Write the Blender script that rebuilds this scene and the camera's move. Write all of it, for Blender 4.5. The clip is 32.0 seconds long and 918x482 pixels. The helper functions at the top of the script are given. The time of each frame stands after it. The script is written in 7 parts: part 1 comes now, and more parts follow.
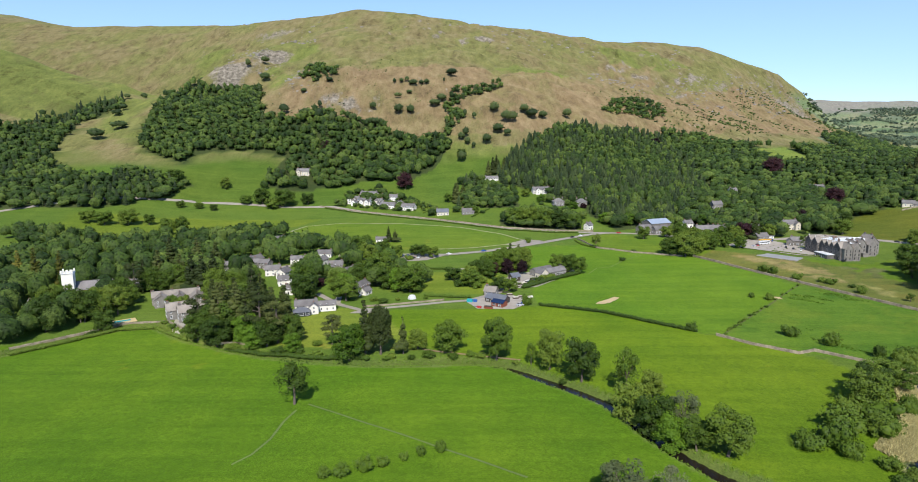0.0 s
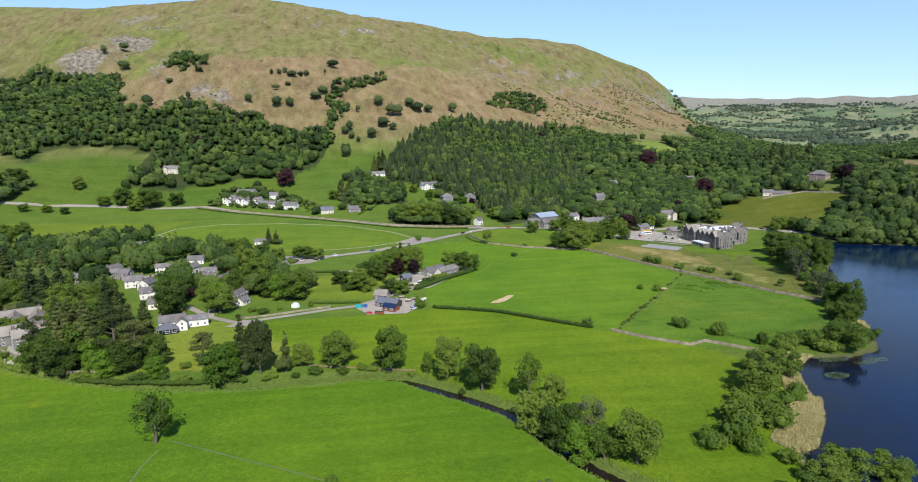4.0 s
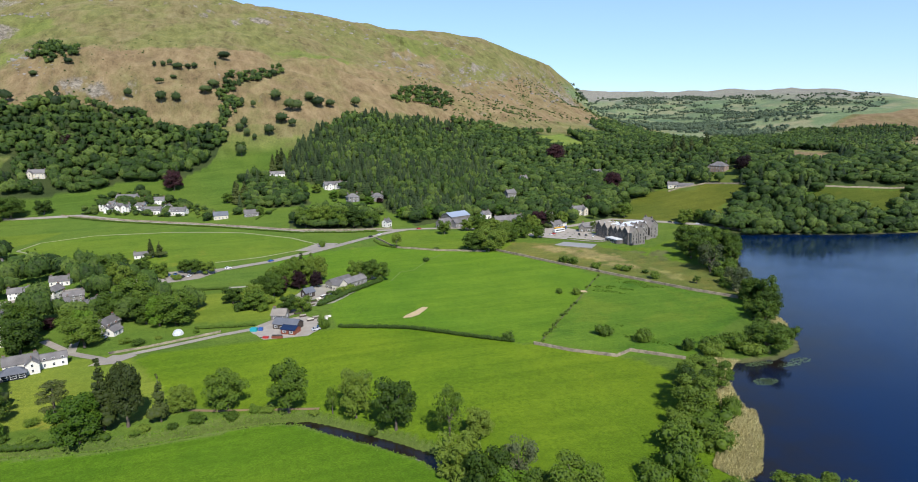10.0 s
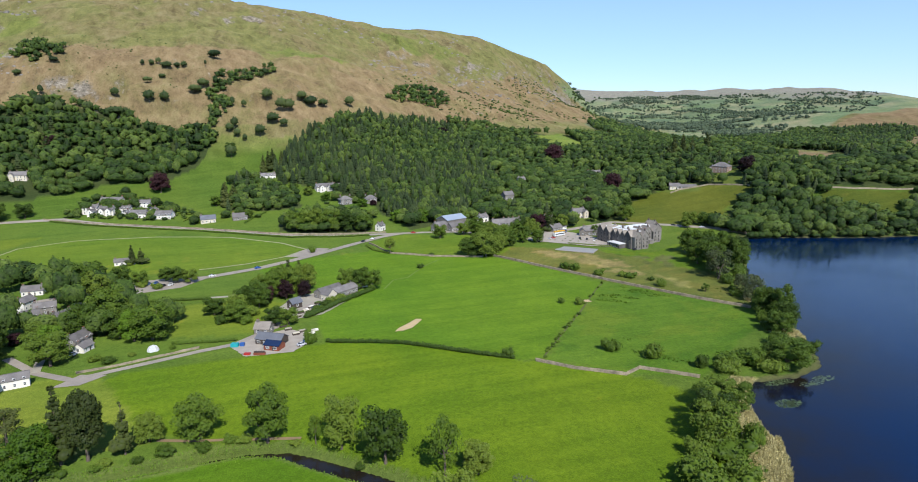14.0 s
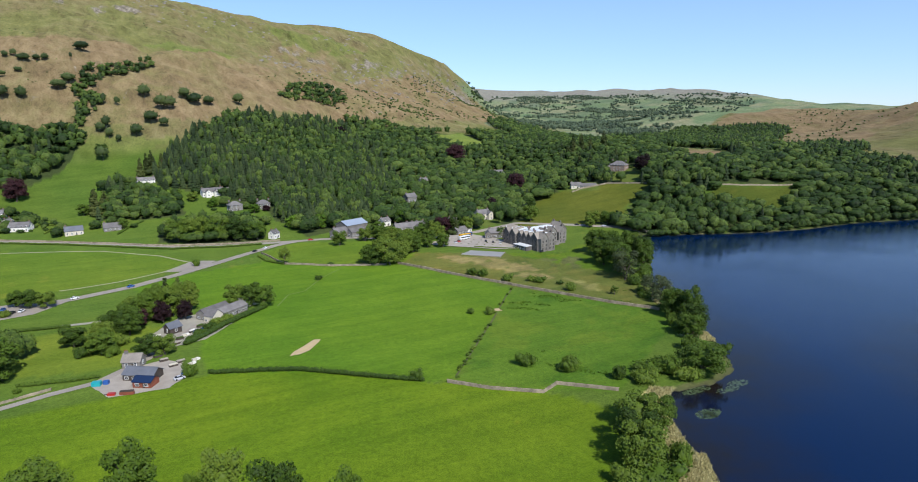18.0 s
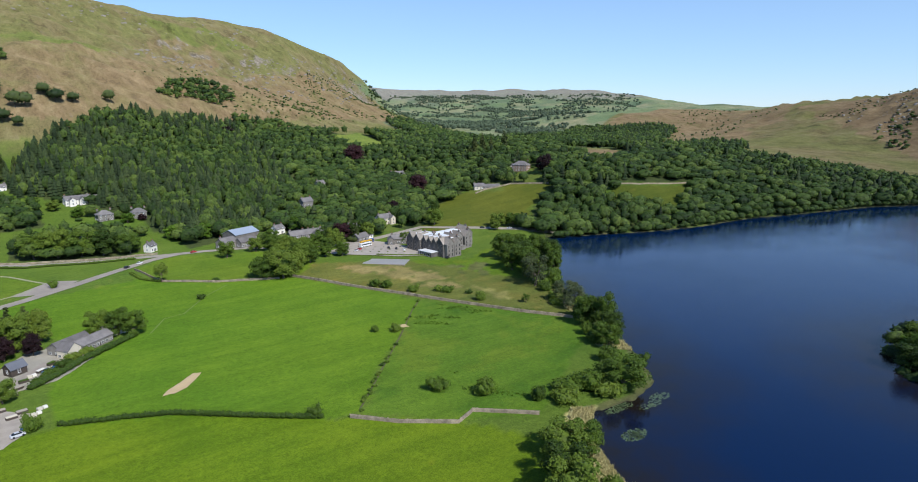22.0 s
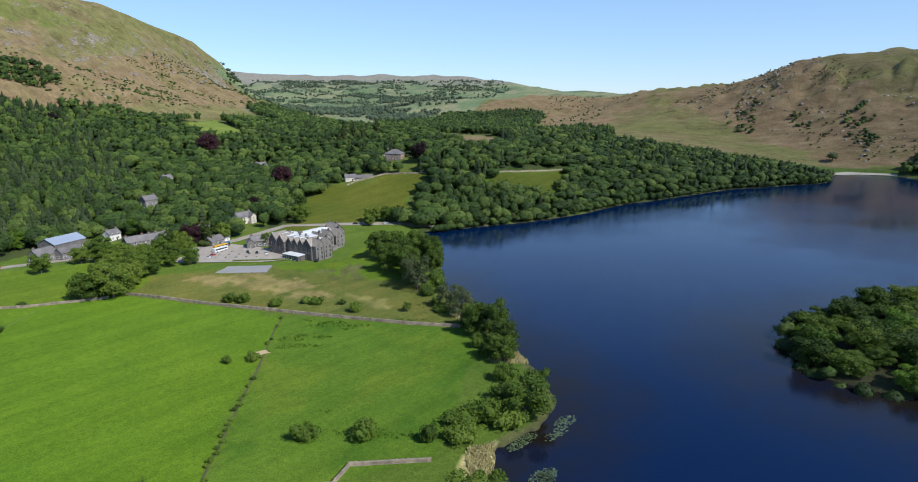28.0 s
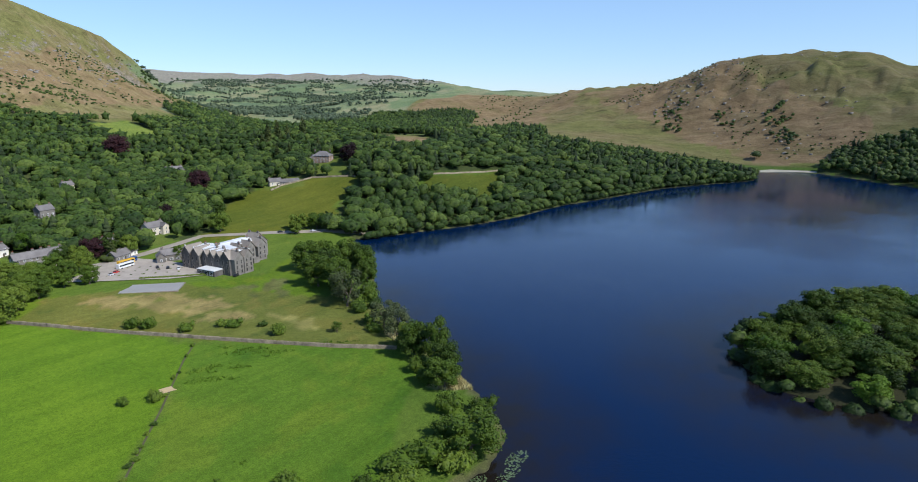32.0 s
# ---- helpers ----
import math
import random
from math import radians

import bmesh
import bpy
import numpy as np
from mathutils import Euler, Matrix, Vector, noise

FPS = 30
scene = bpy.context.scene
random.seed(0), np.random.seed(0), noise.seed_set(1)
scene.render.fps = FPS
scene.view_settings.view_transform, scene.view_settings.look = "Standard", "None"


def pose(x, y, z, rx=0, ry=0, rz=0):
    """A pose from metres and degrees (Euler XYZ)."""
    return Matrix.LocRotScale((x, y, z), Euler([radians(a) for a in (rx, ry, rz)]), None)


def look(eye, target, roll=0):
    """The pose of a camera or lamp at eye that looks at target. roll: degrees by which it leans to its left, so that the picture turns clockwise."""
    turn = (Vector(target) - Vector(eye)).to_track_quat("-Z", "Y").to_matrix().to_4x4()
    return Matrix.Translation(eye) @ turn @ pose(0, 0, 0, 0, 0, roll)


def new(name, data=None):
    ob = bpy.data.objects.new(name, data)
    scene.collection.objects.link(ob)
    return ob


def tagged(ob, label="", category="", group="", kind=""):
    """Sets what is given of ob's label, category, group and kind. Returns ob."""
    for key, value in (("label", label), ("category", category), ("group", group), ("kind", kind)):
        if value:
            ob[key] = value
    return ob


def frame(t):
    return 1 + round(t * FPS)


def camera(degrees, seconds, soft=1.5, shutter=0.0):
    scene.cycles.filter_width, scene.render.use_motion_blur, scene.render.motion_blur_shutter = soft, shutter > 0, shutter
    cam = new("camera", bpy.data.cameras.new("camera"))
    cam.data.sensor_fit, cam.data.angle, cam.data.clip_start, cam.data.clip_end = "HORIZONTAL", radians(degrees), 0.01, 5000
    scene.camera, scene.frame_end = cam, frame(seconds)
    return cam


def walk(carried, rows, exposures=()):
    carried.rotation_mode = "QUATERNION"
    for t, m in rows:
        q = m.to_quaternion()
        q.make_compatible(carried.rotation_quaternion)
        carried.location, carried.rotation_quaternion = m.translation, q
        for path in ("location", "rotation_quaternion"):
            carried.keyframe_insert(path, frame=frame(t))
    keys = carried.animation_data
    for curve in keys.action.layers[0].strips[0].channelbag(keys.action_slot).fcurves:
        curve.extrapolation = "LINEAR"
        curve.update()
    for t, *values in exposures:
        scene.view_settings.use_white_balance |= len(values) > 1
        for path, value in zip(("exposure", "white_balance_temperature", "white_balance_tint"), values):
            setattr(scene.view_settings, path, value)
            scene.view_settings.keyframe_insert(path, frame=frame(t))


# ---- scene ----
cam = camera(72.09, 32.0, 1.0)
PATH = [
    (0, (0.00, -0.00, 100.00), (0.00, 98.52, 82.88), -0.39),
    (1, (-0.11, 5.18, 99.56), (4.18, 103.58, 82.25), -0.32),
    (2, (-0.16, 10.16, 99.33), (9.34, 108.14, 81.77), -0.41),
    (3, (-0.03, 15.05, 99.36), (13.52, 112.51, 81.52), -0.34),
    (3.5, (0.20, 17.54, 99.40), (15.72, 114.68, 81.44), -0.35),
    (5.5, (1.99, 27.58, 100.21), (25.02, 123.12, 81.75), -0.36),
    (6, (2.63, 30.13, 100.49), (27.12, 125.29, 81.92), -0.45),
    (7, (3.85, 35.32, 100.95), (31.89, 129.45, 82.18), -0.46),
    (8, (5.22, 40.24, 101.24), (34.80, 133.87, 82.33), -0.54),
    (9, (6.55, 44.74, 101.38), (37.09, 138.04, 82.33), -0.71),
    (10, (7.94, 49.19, 101.52), (39.15, 142.23, 82.33), -0.82),
    (10.5, (8.64, 51.43, 101.58), (39.34, 144.64, 82.35), -0.90),
    (11, (9.39, 53.69, 101.60), (38.45, 147.42, 82.36), -0.88),
    (11.5, (10.17, 55.98, 101.61), (38.06, 150.07, 82.41), -0.85),
    (12, (10.98, 58.34, 101.59), (37.94, 152.70, 82.38), -0.82),
    (12.5, (11.81, 60.77, 101.54), (38.28, 155.27, 82.33), -0.85),
    (13, (12.69, 63.26, 101.48), (40.18, 157.47, 82.29), -0.86),
    (14, (14.64, 68.45, 101.42), (46.40, 161.30, 82.19), -0.89),
    (14.5, (15.65, 71.09, 101.39), (49.31, 163.26, 82.13), -0.91),
    (16.5, (19.63, 82.02, 101.70), (60.21, 171.32, 82.22), -0.78),
    (17, (20.78, 84.79, 101.76), (63.20, 173.21, 82.22), -0.77),
    (18, (23.31, 90.35, 101.78), (69.11, 177.05, 82.16), -0.78),
    (19, (25.93, 96.00, 101.58), (74.98, 180.90, 81.94), -0.76),
    (20, (28.70, 101.68, 101.71), (81.48, 184.30, 82.02), -0.67),
    (21, (32.04, 107.39, 101.79), (88.08, 187.81, 81.98), -0.67),
    (22, (35.90, 112.79, 101.76), (94.74, 191.16, 81.86), -0.60),
    (23, (40.01, 118.46, 101.52), (101.71, 194.58, 81.56), -0.62),
    (24, (44.16, 123.79, 101.30), (108.57, 197.50, 80.85), -0.61),
    (24.5, (46.39, 126.28, 101.26), (111.73, 198.99, 80.20), -0.53),
    (25, (48.65, 128.73, 101.27), (115.19, 200.17, 79.58), -0.55),
    (25.5, (50.91, 131.19, 101.29), (118.75, 201.28, 79.25), -0.46),
    (27.5, (60.16, 140.81, 100.98), (132.14, 206.62, 78.87), -0.46),
    (28, (62.60, 143.08, 100.88), (135.48, 207.88, 78.74), -0.44),
    (29, (67.43, 147.59, 100.66), (142.51, 209.82, 78.49), -0.53),
    (30, (72.05, 151.75, 100.72), (148.93, 211.72, 78.49), -0.46),
    (31, (76.68, 155.45, 100.59), (154.79, 213.79, 78.34), -0.44),
    (32, (81.36, 159.38, 100.44), (160.71, 216.02, 78.16), -0.36),
]
walk(cam, [(t, look(eye, target, roll)) for t, eye, target, roll in PATH],
     exposures=[(0, 0.12, 6450, 10), (6, 0.1, 6380, 10), (13, 0.1, 6350, 10), (17, -0.01, 6260, 10), (25, -0.07, 6200, 10), (32, -0.06, 6200, 10)])

# ---------------------------------------------------------------- sky and sun
SUN_HEIGHT, SUN_FROM = radians(43), Vector((0.02, -1.0, 0)).normalized()
sun = new("sun", bpy.data.lights.new("sun", "SUN"))
sun.data.energy, sun.data.angle, sun.data.color = 5.0, radians(0.6), (1.0, 0.965, 0.91)
sun.matrix_world = look(SUN_FROM * math.cos(SUN_HEIGHT) + Vector((0, 0, math.sin(SUN_HEIGHT))), (0, 0, 0))
world = bpy.data.worlds.new("sky")
scene.world = world
world.use_nodes = True
sky = world.node_tree.nodes.new("ShaderNodeTexSky")
sky.sky_type, sky.sun_disc = "NISHITA", False
sky.sun_elevation, sky.sun_rotation = SUN_HEIGHT, math.atan2(SUN_FROM.x, SUN_FROM.y)
sky.altitude, sky.air_density, sky.dust_density, sky.ozone_density = 1400, 1.08, 0.0, 2.3
tone = world.node_tree.nodes.new("ShaderNodeMix")  # clear, dry northern air: a bluer sky down to the horizon
tone.data_type, tone.blend_type = "RGBA", "MULTIPLY"
tone.inputs[0].default_value, tone.inputs[7].default_value = 1.0, (0.78, 0.92, 1.1, 1)
world.node_tree.links.new(sky.outputs[0], tone.inputs[6])
veil = world.node_tree.nodes.new("ShaderNodeMix")  # pale summer haze, thick at the horizon and thinning overhead
veil.data_type = "RGBA"
veil.inputs[7].default_value = (3.6, 5.15, 7.4, 1)
upward = world.node_tree.nodes.new("ShaderNodeSeparateXYZ")
world.node_tree.links.new(world.node_tree.nodes.new("ShaderNodeTexCoord").outputs["Generated"], upward.inputs[0])
thin = world.node_tree.nodes.new("ShaderNodeMapRange")
thin.interpolation_type = "SMOOTHERSTEP"
for socket, value in zip(thin.inputs[1:5], (0.0, 0.5, 0.44, 0.04)):
    socket.default_value = value
world.node_tree.links.new(upward.outputs[2], thin.inputs[0])
world.node_tree.links.new(thin.outputs[0], veil.inputs[0])
world.node_tree.links.new(tone.outputs[2], veil.inputs[6])
world.node_tree.links.new(veil.outputs[2], world.node_tree.nodes["Background"].inputs[0])
world.node_tree.nodes["Background"].inputs[1].default_value = 0.14

# ---------------------------------------------------------------- materials
def shader(name):
    m = bpy.data.materials.new(name)
    m.use_nodes = True
    return m, m.node_tree.nodes, m.node_tree.links, m.node_tree.nodes["Principled BSDF"]


def noise_node(nodes, links, scale, detail=4.0, coord="Object", rough_=0.55, run=1.0):
    n = nodes.new("ShaderNodeTexNoise")
    n.inputs["Scale"].default_value, n.inputs["Detail"].default_value, n.inputs["Roughness"].default_value = scale, detail, rough_
    c = nodes.new("ShaderNodeTexCoord")
    if run == 1.0:
        links.new(c.outputs[coord], n.inputs["Vector"])
    else:  # drawn out along y
        m = nodes.new("ShaderNodeMapping")
        m.inputs["Scale"].default_value = (1, run, run)
        links.new(c.outputs[coord], m.inputs["Vector"])
        links.new(m.outputs[0], n.inputs["Vector"])
    return n.outputs["Fac"]


def ramp(nodes, links, fac, stops):
    r = nodes.new("ShaderNodeValToRGB")
    e = r.color_ramp.elements
    while len(e) < len(stops):
        e.new(0.5)
    for el, (p, c) in zip(e, stops):
        el.position, el.color = p, (*c, 1)
    links.new(fac, r.inputs[0])
    return r.outputs[0]


def blend(nodes, links, a, b, fac, mode="MIX"):
    m = nodes.new("ShaderNodeMix")
    m.data_type, m.blend_type = "RGBA", mode
    for socket, v in ((m.inputs[0], fac), (m.inputs[6], a), (m.inputs[7], b)):
        if isinstance(v, (int, float)):
            socket.default_value = v
        elif isinstance(v, tuple):
            socket.default_value = (*v, 1)
        else:
            links.new(v, socket)
    return m.outputs[2]


def math_node(nodes, links, op, a, b=0.0, clamp=False):
    m = nodes.new("ShaderNodeMath")
    m.operation, m.use_clamp = op, clamp
    for socket, v in ((m.inputs[0], a), (m.inputs[1], b)):
        if isinstance(v, (int, float)):
            socket.default_value = v
        else:
            links.new(v, socket)
    return m.outputs[0]


def bump(nodes, links, bsdf, height, strength, distance):
    b = nodes.new("ShaderNodeBump")
    b.inputs["Strength"].default_value, b.inputs["Distance"].default_value = strength, distance
    links.new(height, b.inputs["Height"])
    links.new(b.outputs[0], bsdf.inputs["Normal"])


def plain(name, colour, rough_=0.8, vary=0.25, grain=2.0, metal=0.0, relief=0.0, per_object=0.0):
    """A surface of one colour with stains at a large scale and grain at a small one."""
    m, nodes, links, bsdf = shader(name)
    big = noise_node(nodes, links, grain * 0.17, 3)
    fine = noise_node(nodes, links, grain * 2.3, 4)
    both = math_node(nodes, links, "ADD", math_node(nodes, links, "MULTIPLY", big, 0.6), math_node(nodes, links, "MULTIPLY", fine, 0.4))
    lo, hi = tuple(c * (1 - vary) for c in colour), tuple(min(1, c * (1 + vary)) for c in colour)
    col = ramp(nodes, links, both, [(0.3, lo), (0.7, hi)])
    if per_object:
        info = nodes.new("ShaderNodeObjectInfo")
        k = math_node(nodes, links, "ADD", math_node(nodes, links, "MULTIPLY", info.outputs["Random"], 2 * per_object), 1 - per_object)
        h = nodes.new("ShaderNodeHueSaturation")
        links.new(k, h.inputs["Value"])
        links.new(col, h.inputs["Color"])
        col = h.outputs[0]
    links.new(col, bsdf.inputs["Base Color"])
    bsdf.inputs["Roughness"].default_value, bsdf.inputs["Metallic"].default_value = rough_, metal
    if relief:
        bump(nodes, links, bsdf, fine, 0.6, relief)
    return m


def foliage(name, dark, mid, light, island=True, speckle=1.2):
    """Leaves: each tree a shade of its own, sprays darker and lighter, light passing through."""
    m, nodes, links, bsdf = shader(name)
    if island:
        rnd = nodes.new("ShaderNodeAttribute")
        rnd.attribute_name = "tint"
        pick = rnd.outputs["Fac"]
    else:
        pick = nodes.new("ShaderNodeObjectInfo").outputs["Random"]
    spray = noise_node(nodes, links, speckle, 3, "Object", 0.7)
    grove = noise_node(nodes, links, 0.02, 2)
    f = math_node(nodes, links, "ADD", math_node(nodes, links, "MULTIPLY", pick, 0.8), math_node(nodes, links, "MULTIPLY", spray, 0.6))
    f = math_node(nodes, links, "ADD", f, math_node(nodes, links, "MULTIPLY", grove, 0.35))
    f = math_node(nodes, links, "MULTIPLY", f, 0.575)
    col = ramp(nodes, links, f, [(0.25, dark), (0.52, mid), (0.8, light)])
    if island:
        col = blend(nodes, links, col, ramp(nodes, links, noise_node(nodes, links, speckle * 2.0, 3, "Object", 0.8), [(0.36, (0.5, 0.52, 0.52)), (0.5, (0.97, 0.97, 0.97)), (0.64, (1.4, 1.34, 1.28))]), 0.75, "MULTIPLY")
    links.new(col, bsdf.inputs["Base Color"])
    bsdf.inputs["Roughness"].default_value = 0.65
    bsdf.inputs["Specular IOR Level"].default_value = 0.25
    bsdf.inputs["Diffuse Roughness"].default_value = 1.0
    through_leaf = nodes.new("ShaderNodeBsdfTranslucent")
    links.new(col, through_leaf.inputs["Color"])
    mix = nodes.new("ShaderNodeMixShader")
    mix.inputs[0].default_value = 0.15
    links.new(bsdf.outputs[0], mix.inputs[1])
    links.new(through_leaf.outputs[0], mix.inputs[2])
    links.new(mix.outputs[0], nodes["Material Output"].inputs[0])
    bump(nodes, links, bsdf, noise_node(nodes, links, speckle * 0.9, 4, "Object", 0.75), 1.0, 0.9 if island else 0.15)
    return m


def land_material():
    """Pasture by field, fell grass, bracken and crag, from the land's own masks; haze painted onto far fells."""
    m, nodes, links, bsdf = shader("land")
    base = nodes.new("ShaderNodeAttribute")
    base.attribute_name = "land"
    fell = nodes.new("ShaderNodeAttribute")
    fell.attribute_name = "fell"
    sep = nodes.new("ShaderNodeSeparateColor")
    links.new(fell.outputs["Color"], sep.inputs[0])
    tuft = noise_node(nodes, links, 0.55, 5, "Object", 0.7)
    patch = noise_node(nodes, links, 0.045, 4, "Object", 0.6)
    wide = noise_node(nodes, links, 0.009, 3)
    blade = noise_node(nodes, links, 2.4, 3, "Object", 0.75)
    pasture = blend(nodes, links, base.outputs["Color"], ramp(nodes, links, tuft, [(0.3, (0.7, 0.73, 0.7)), (0.7, (1.28, 1.26, 1.24))]), 0.7, "MULTIPLY")
    pasture = blend(nodes, links, pasture, ramp(nodes, links, patch, [(0.35, (0.86, 0.9, 0.84)), (0.65, (1.13, 1.08, 1.08))]), 0.8, "MULTIPLY")
    pasture = blend(nodes, links, pasture, ramp(nodes, links, wide, [(0.38, (0.86, 0.93, 0.88)), (0.62, (1.14, 1.06, 1.0))]), 0.8, "MULTIPLY")
    pasture = blend(nodes, links, pasture, ramp(nodes, links, blade, [(0.33, (0.5, 0.55, 0.5)), (0.67, (1.5, 1.45, 1.5))]), 0.7, "MULTIPLY")
    swath = nodes.new("ShaderNodeTexNoise")  # faint long streaks that follow the mowing
    swath.inputs["Scale"].default_value, swath.inputs["Detail"].default_value, swath.inputs["Distortion"].default_value = 1.0, 3.0, 0.6
    stretch = nodes.new("ShaderNodeMapping")
    stretch.inputs["Rotation"].default_value, stretch.inputs["Scale"].default_value = (0, 0, 0.42), (0.012, 0.16, 0.1)
    links.new(nodes.new("ShaderNodeTexCoord").outputs["Object"], stretch.inputs["Vector"])
    links.new(stretch.outputs[0], swath.inputs["Vector"])
    pasture = blend(nodes, links, pasture, ramp(nodes, links, swath.outputs["Fac"], [(0.36, (0.86, 0.89, 0.84)), (0.52, (1.0, 1.0, 1.0)), (0.66, (1.1, 1.07, 1.1))]), 0.8, "MULTIPLY")
    # fell: dry grass, greener flushes, rusty bracken, grey rock
    n1, n2 = noise_node(nodes, links, 0.013, 6, "Object", 0.62, 0.5), noise_node(nodes, links, 0.07, 6, "Object", 0.7, 0.4)
    dry = ramp(nodes, links, n2, [(0.28, (0.12, 0.094, 0.04)), (0.5, (0.172, 0.142, 0.062)), (0.72, (0.225, 0.188, 0.092))])
    green = ramp(nodes, links, n2, [(0.3, (0.085, 0.105, 0.025)), (0.7, (0.18, 0.195, 0.05))])
    rust = ramp(nodes, links, n2, [(0.28, (0.115, 0.078, 0.042)), (0.5, (0.208, 0.143, 0.075)), (0.72, (0.29, 0.21, 0.115))])
    rock = ramp(nodes, links, noise_node(nodes, links, 0.16, 5, "Object", 0.75), [(0.35, (0.08, 0.068, 0.05)), (0.65, (0.33, 0.285, 0.22))])
    g = ramp(nodes, links, n1, [(0.42, (0, 0, 0)), (0.58, (1, 1, 1))])
    flush = nodes.new("ShaderNodeAttribute")
    flush.attribute_name = "flush"
    hill = blend(nodes, links, dry, green, math_node(nodes, links, "ADD", math_node(nodes, links, "MULTIPLY", g, 0.55), math_node(nodes, links, "MULTIPLY", flush.outputs["Fac"], math_node(nodes, links, "ADD", n2, 0.3)), True))
    crag = noise_node(nodes, links, 0.04, 8, "Object", 0.78, 0.45)
    hill = blend(nodes, links, hill, ramp(nodes, links, crag, [(0.36, (0.42, 0.4, 0.38)), (0.46, (0.95, 0.95, 0.95)), (0.6, (1.05, 1.05, 1.05)), (0.68, (1.3, 1.26, 1.22))]), 0.75, "MULTIPLY")
    r = math_node(nodes, links, "ADD", sep.outputs[1], math_node(nodes, links, "MULTIPLY", math_node(nodes, links, "SUBTRACT", noise_node(nodes, links, 0.022, 6, "Object", 0.68, 0.5), 0.5), 3.2), True)
    hill = blend(nodes, links, hill, rust, math_node(nodes, links, "MULTIPLY", r, sep.outputs[1], True))
    k = math_node(nodes, links, "ADD", math_node(nodes, links, "SUBTRACT", sep.outputs[2], 1.0), math_node(nodes, links, "MULTIPLY", noise_node(nodes, links, 0.045, 7, "Object", 0.8, 0.5), 1.25))
    k = math_node(nodes, links, "MULTIPLY", math_node(nodes, links, "SUBTRACT", k, 0.22), 6.0, True)
    hill = blend(nodes, links, hill, rock, k)
    # distance haze put into the fell colour: farther slopes turn pale grey
    far_haze = nodes.new("ShaderNodeAttribute")
    far_haze.attribute_name = "far_haze"
    hill = blend(nodes, links, hill, ramp(nodes, links, n2, [(0.3, (0.19, 0.185, 0.185)), (0.7, (0.31, 0.3, 0.295))]), math_node(nodes, links, "MULTIPLY", far_haze.outputs["Fac"], 0.55))
    hill = blend(nodes, links, hill, ramp(nodes, links, noise_node(nodes, links, 0.45, 5, "Object", 0.8, 0.5), [(0.36, (0.6, 0.6, 0.58)), (0.48, (1.02, 1.02, 1.02)), (0.66, (1.3, 1.29, 1.27))]), 0.65, "MULTIPLY")
    links.new(blend(nodes, links, pasture, hill, sep.outputs[0]), bsdf.inputs["Base Color"])
    bsdf.inputs["Roughness"].default_value, bsdf.inputs["Specular IOR Level"].default_value, bsdf.inputs["Diffuse Roughness"].default_value = 0.9, 0.12, 1.0
    h = math_node(nodes, links, "ADD", math_node(nodes, links, "MULTIPLY", tuft, 0.35), math_node(nodes, links, "MULTIPLY", math_node(nodes, links, "MULTIPLY", n2, sep.outputs[0]), 2.6))
    bump(nodes, links, bsdf, h, 0.8, 1.0)
    return m


def water_material(name, deep, shallow):
    m, nodes, links, bsdf = shader(name)
    shoal = nodes.new("ShaderNodeAttribute")
    shoal.attribute_name = "shoal"
    weed = noise_node(nodes, links, 0.045, 5, "Object", 0.7)
    f = math_node(nodes, links, "MULTIPLY", shoal.outputs["Fac"], weed)
    links.new(ramp(nodes, links, f, [(0.1, deep), (0.55, shallow)]), bsdf.inputs["Base Color"])
    breeze = noise_node(nodes, links, 0.006, 4, "Object", 0.6)
    links.new(ramp(nodes, links, breeze, [(0.42, (0.03, 0.03, 0.03)), (0.6, (0.1, 0.1, 0.1))]), bsdf.inputs["Roughness"])
    bsdf.inputs["IOR"].default_value = 1.33
    gust = ramp(nodes, links, breeze, [(0.4, (0.25, 0.25, 0.25)), (0.58, (1, 1, 1))])
    wave = math_node(nodes, links, "MULTIPLY", noise_node(nodes, links, 0.7, 4, "Object", 0.7), gust)
    bump(nodes, links, bsdf, wave, 0.32, 0.25)
    return m


LAND, WATER = land_material(), water_material("lake_water", (0.0006, 0.011, 0.047), (0.013, 0.0105, 0.008))
RIVER_WATER = water_material("river_water", (0.008, 0.009, 0.008), (0.03, 0.02, 0.011))
LEAF_WOOD = foliage("leaf_wood", (0.0197, 0.0417, 0.0079), (0.0537, 0.0944, 0.0148), (0.1207, 0.1705, 0.0297), True, 0.35)
# leaves of the far valley, with distance haze mixed into their green
LEAF_VALLEY_HAZED = foliage("leaf_valley_hazed", (0.045, 0.07, 0.042), (0.085, 0.12, 0.066), (0.14, 0.18, 0.095), True, 0.3)
LEAF_FIR = foliage("leaf_fir", (0.0157, 0.0292, 0.0094), (0.0352, 0.0584, 0.0174), (0.0667, 0.0941, 0.0281), True, 0.45)
LEAF_PURPLE = foliage("leaf_purple", (0.012, 0.005, 0.006), (0.03, 0.010, 0.012), (0.06, 0.022, 0.024), False, 0.9)
LEAF = foliage("leaf", (0.0328, 0.0622, 0.0071), (0.0840, 0.1386, 0.0130), (0.1579, 0.2117, 0.0260), False, 0.9)
LEAF_BRIGHT = foliage("leaf_bright", (0.0475, 0.0950, 0.0063), (0.1030, 0.1901, 0.0127), (0.1663, 0.2614, 0.0238), False, 0.9)
LEAF_GREY = foliage("leaf_grey", (0.0459, 0.0650, 0.0229), (0.0956, 0.1186, 0.0459), (0.1606, 0.1798, 0.0842), False, 0.9)
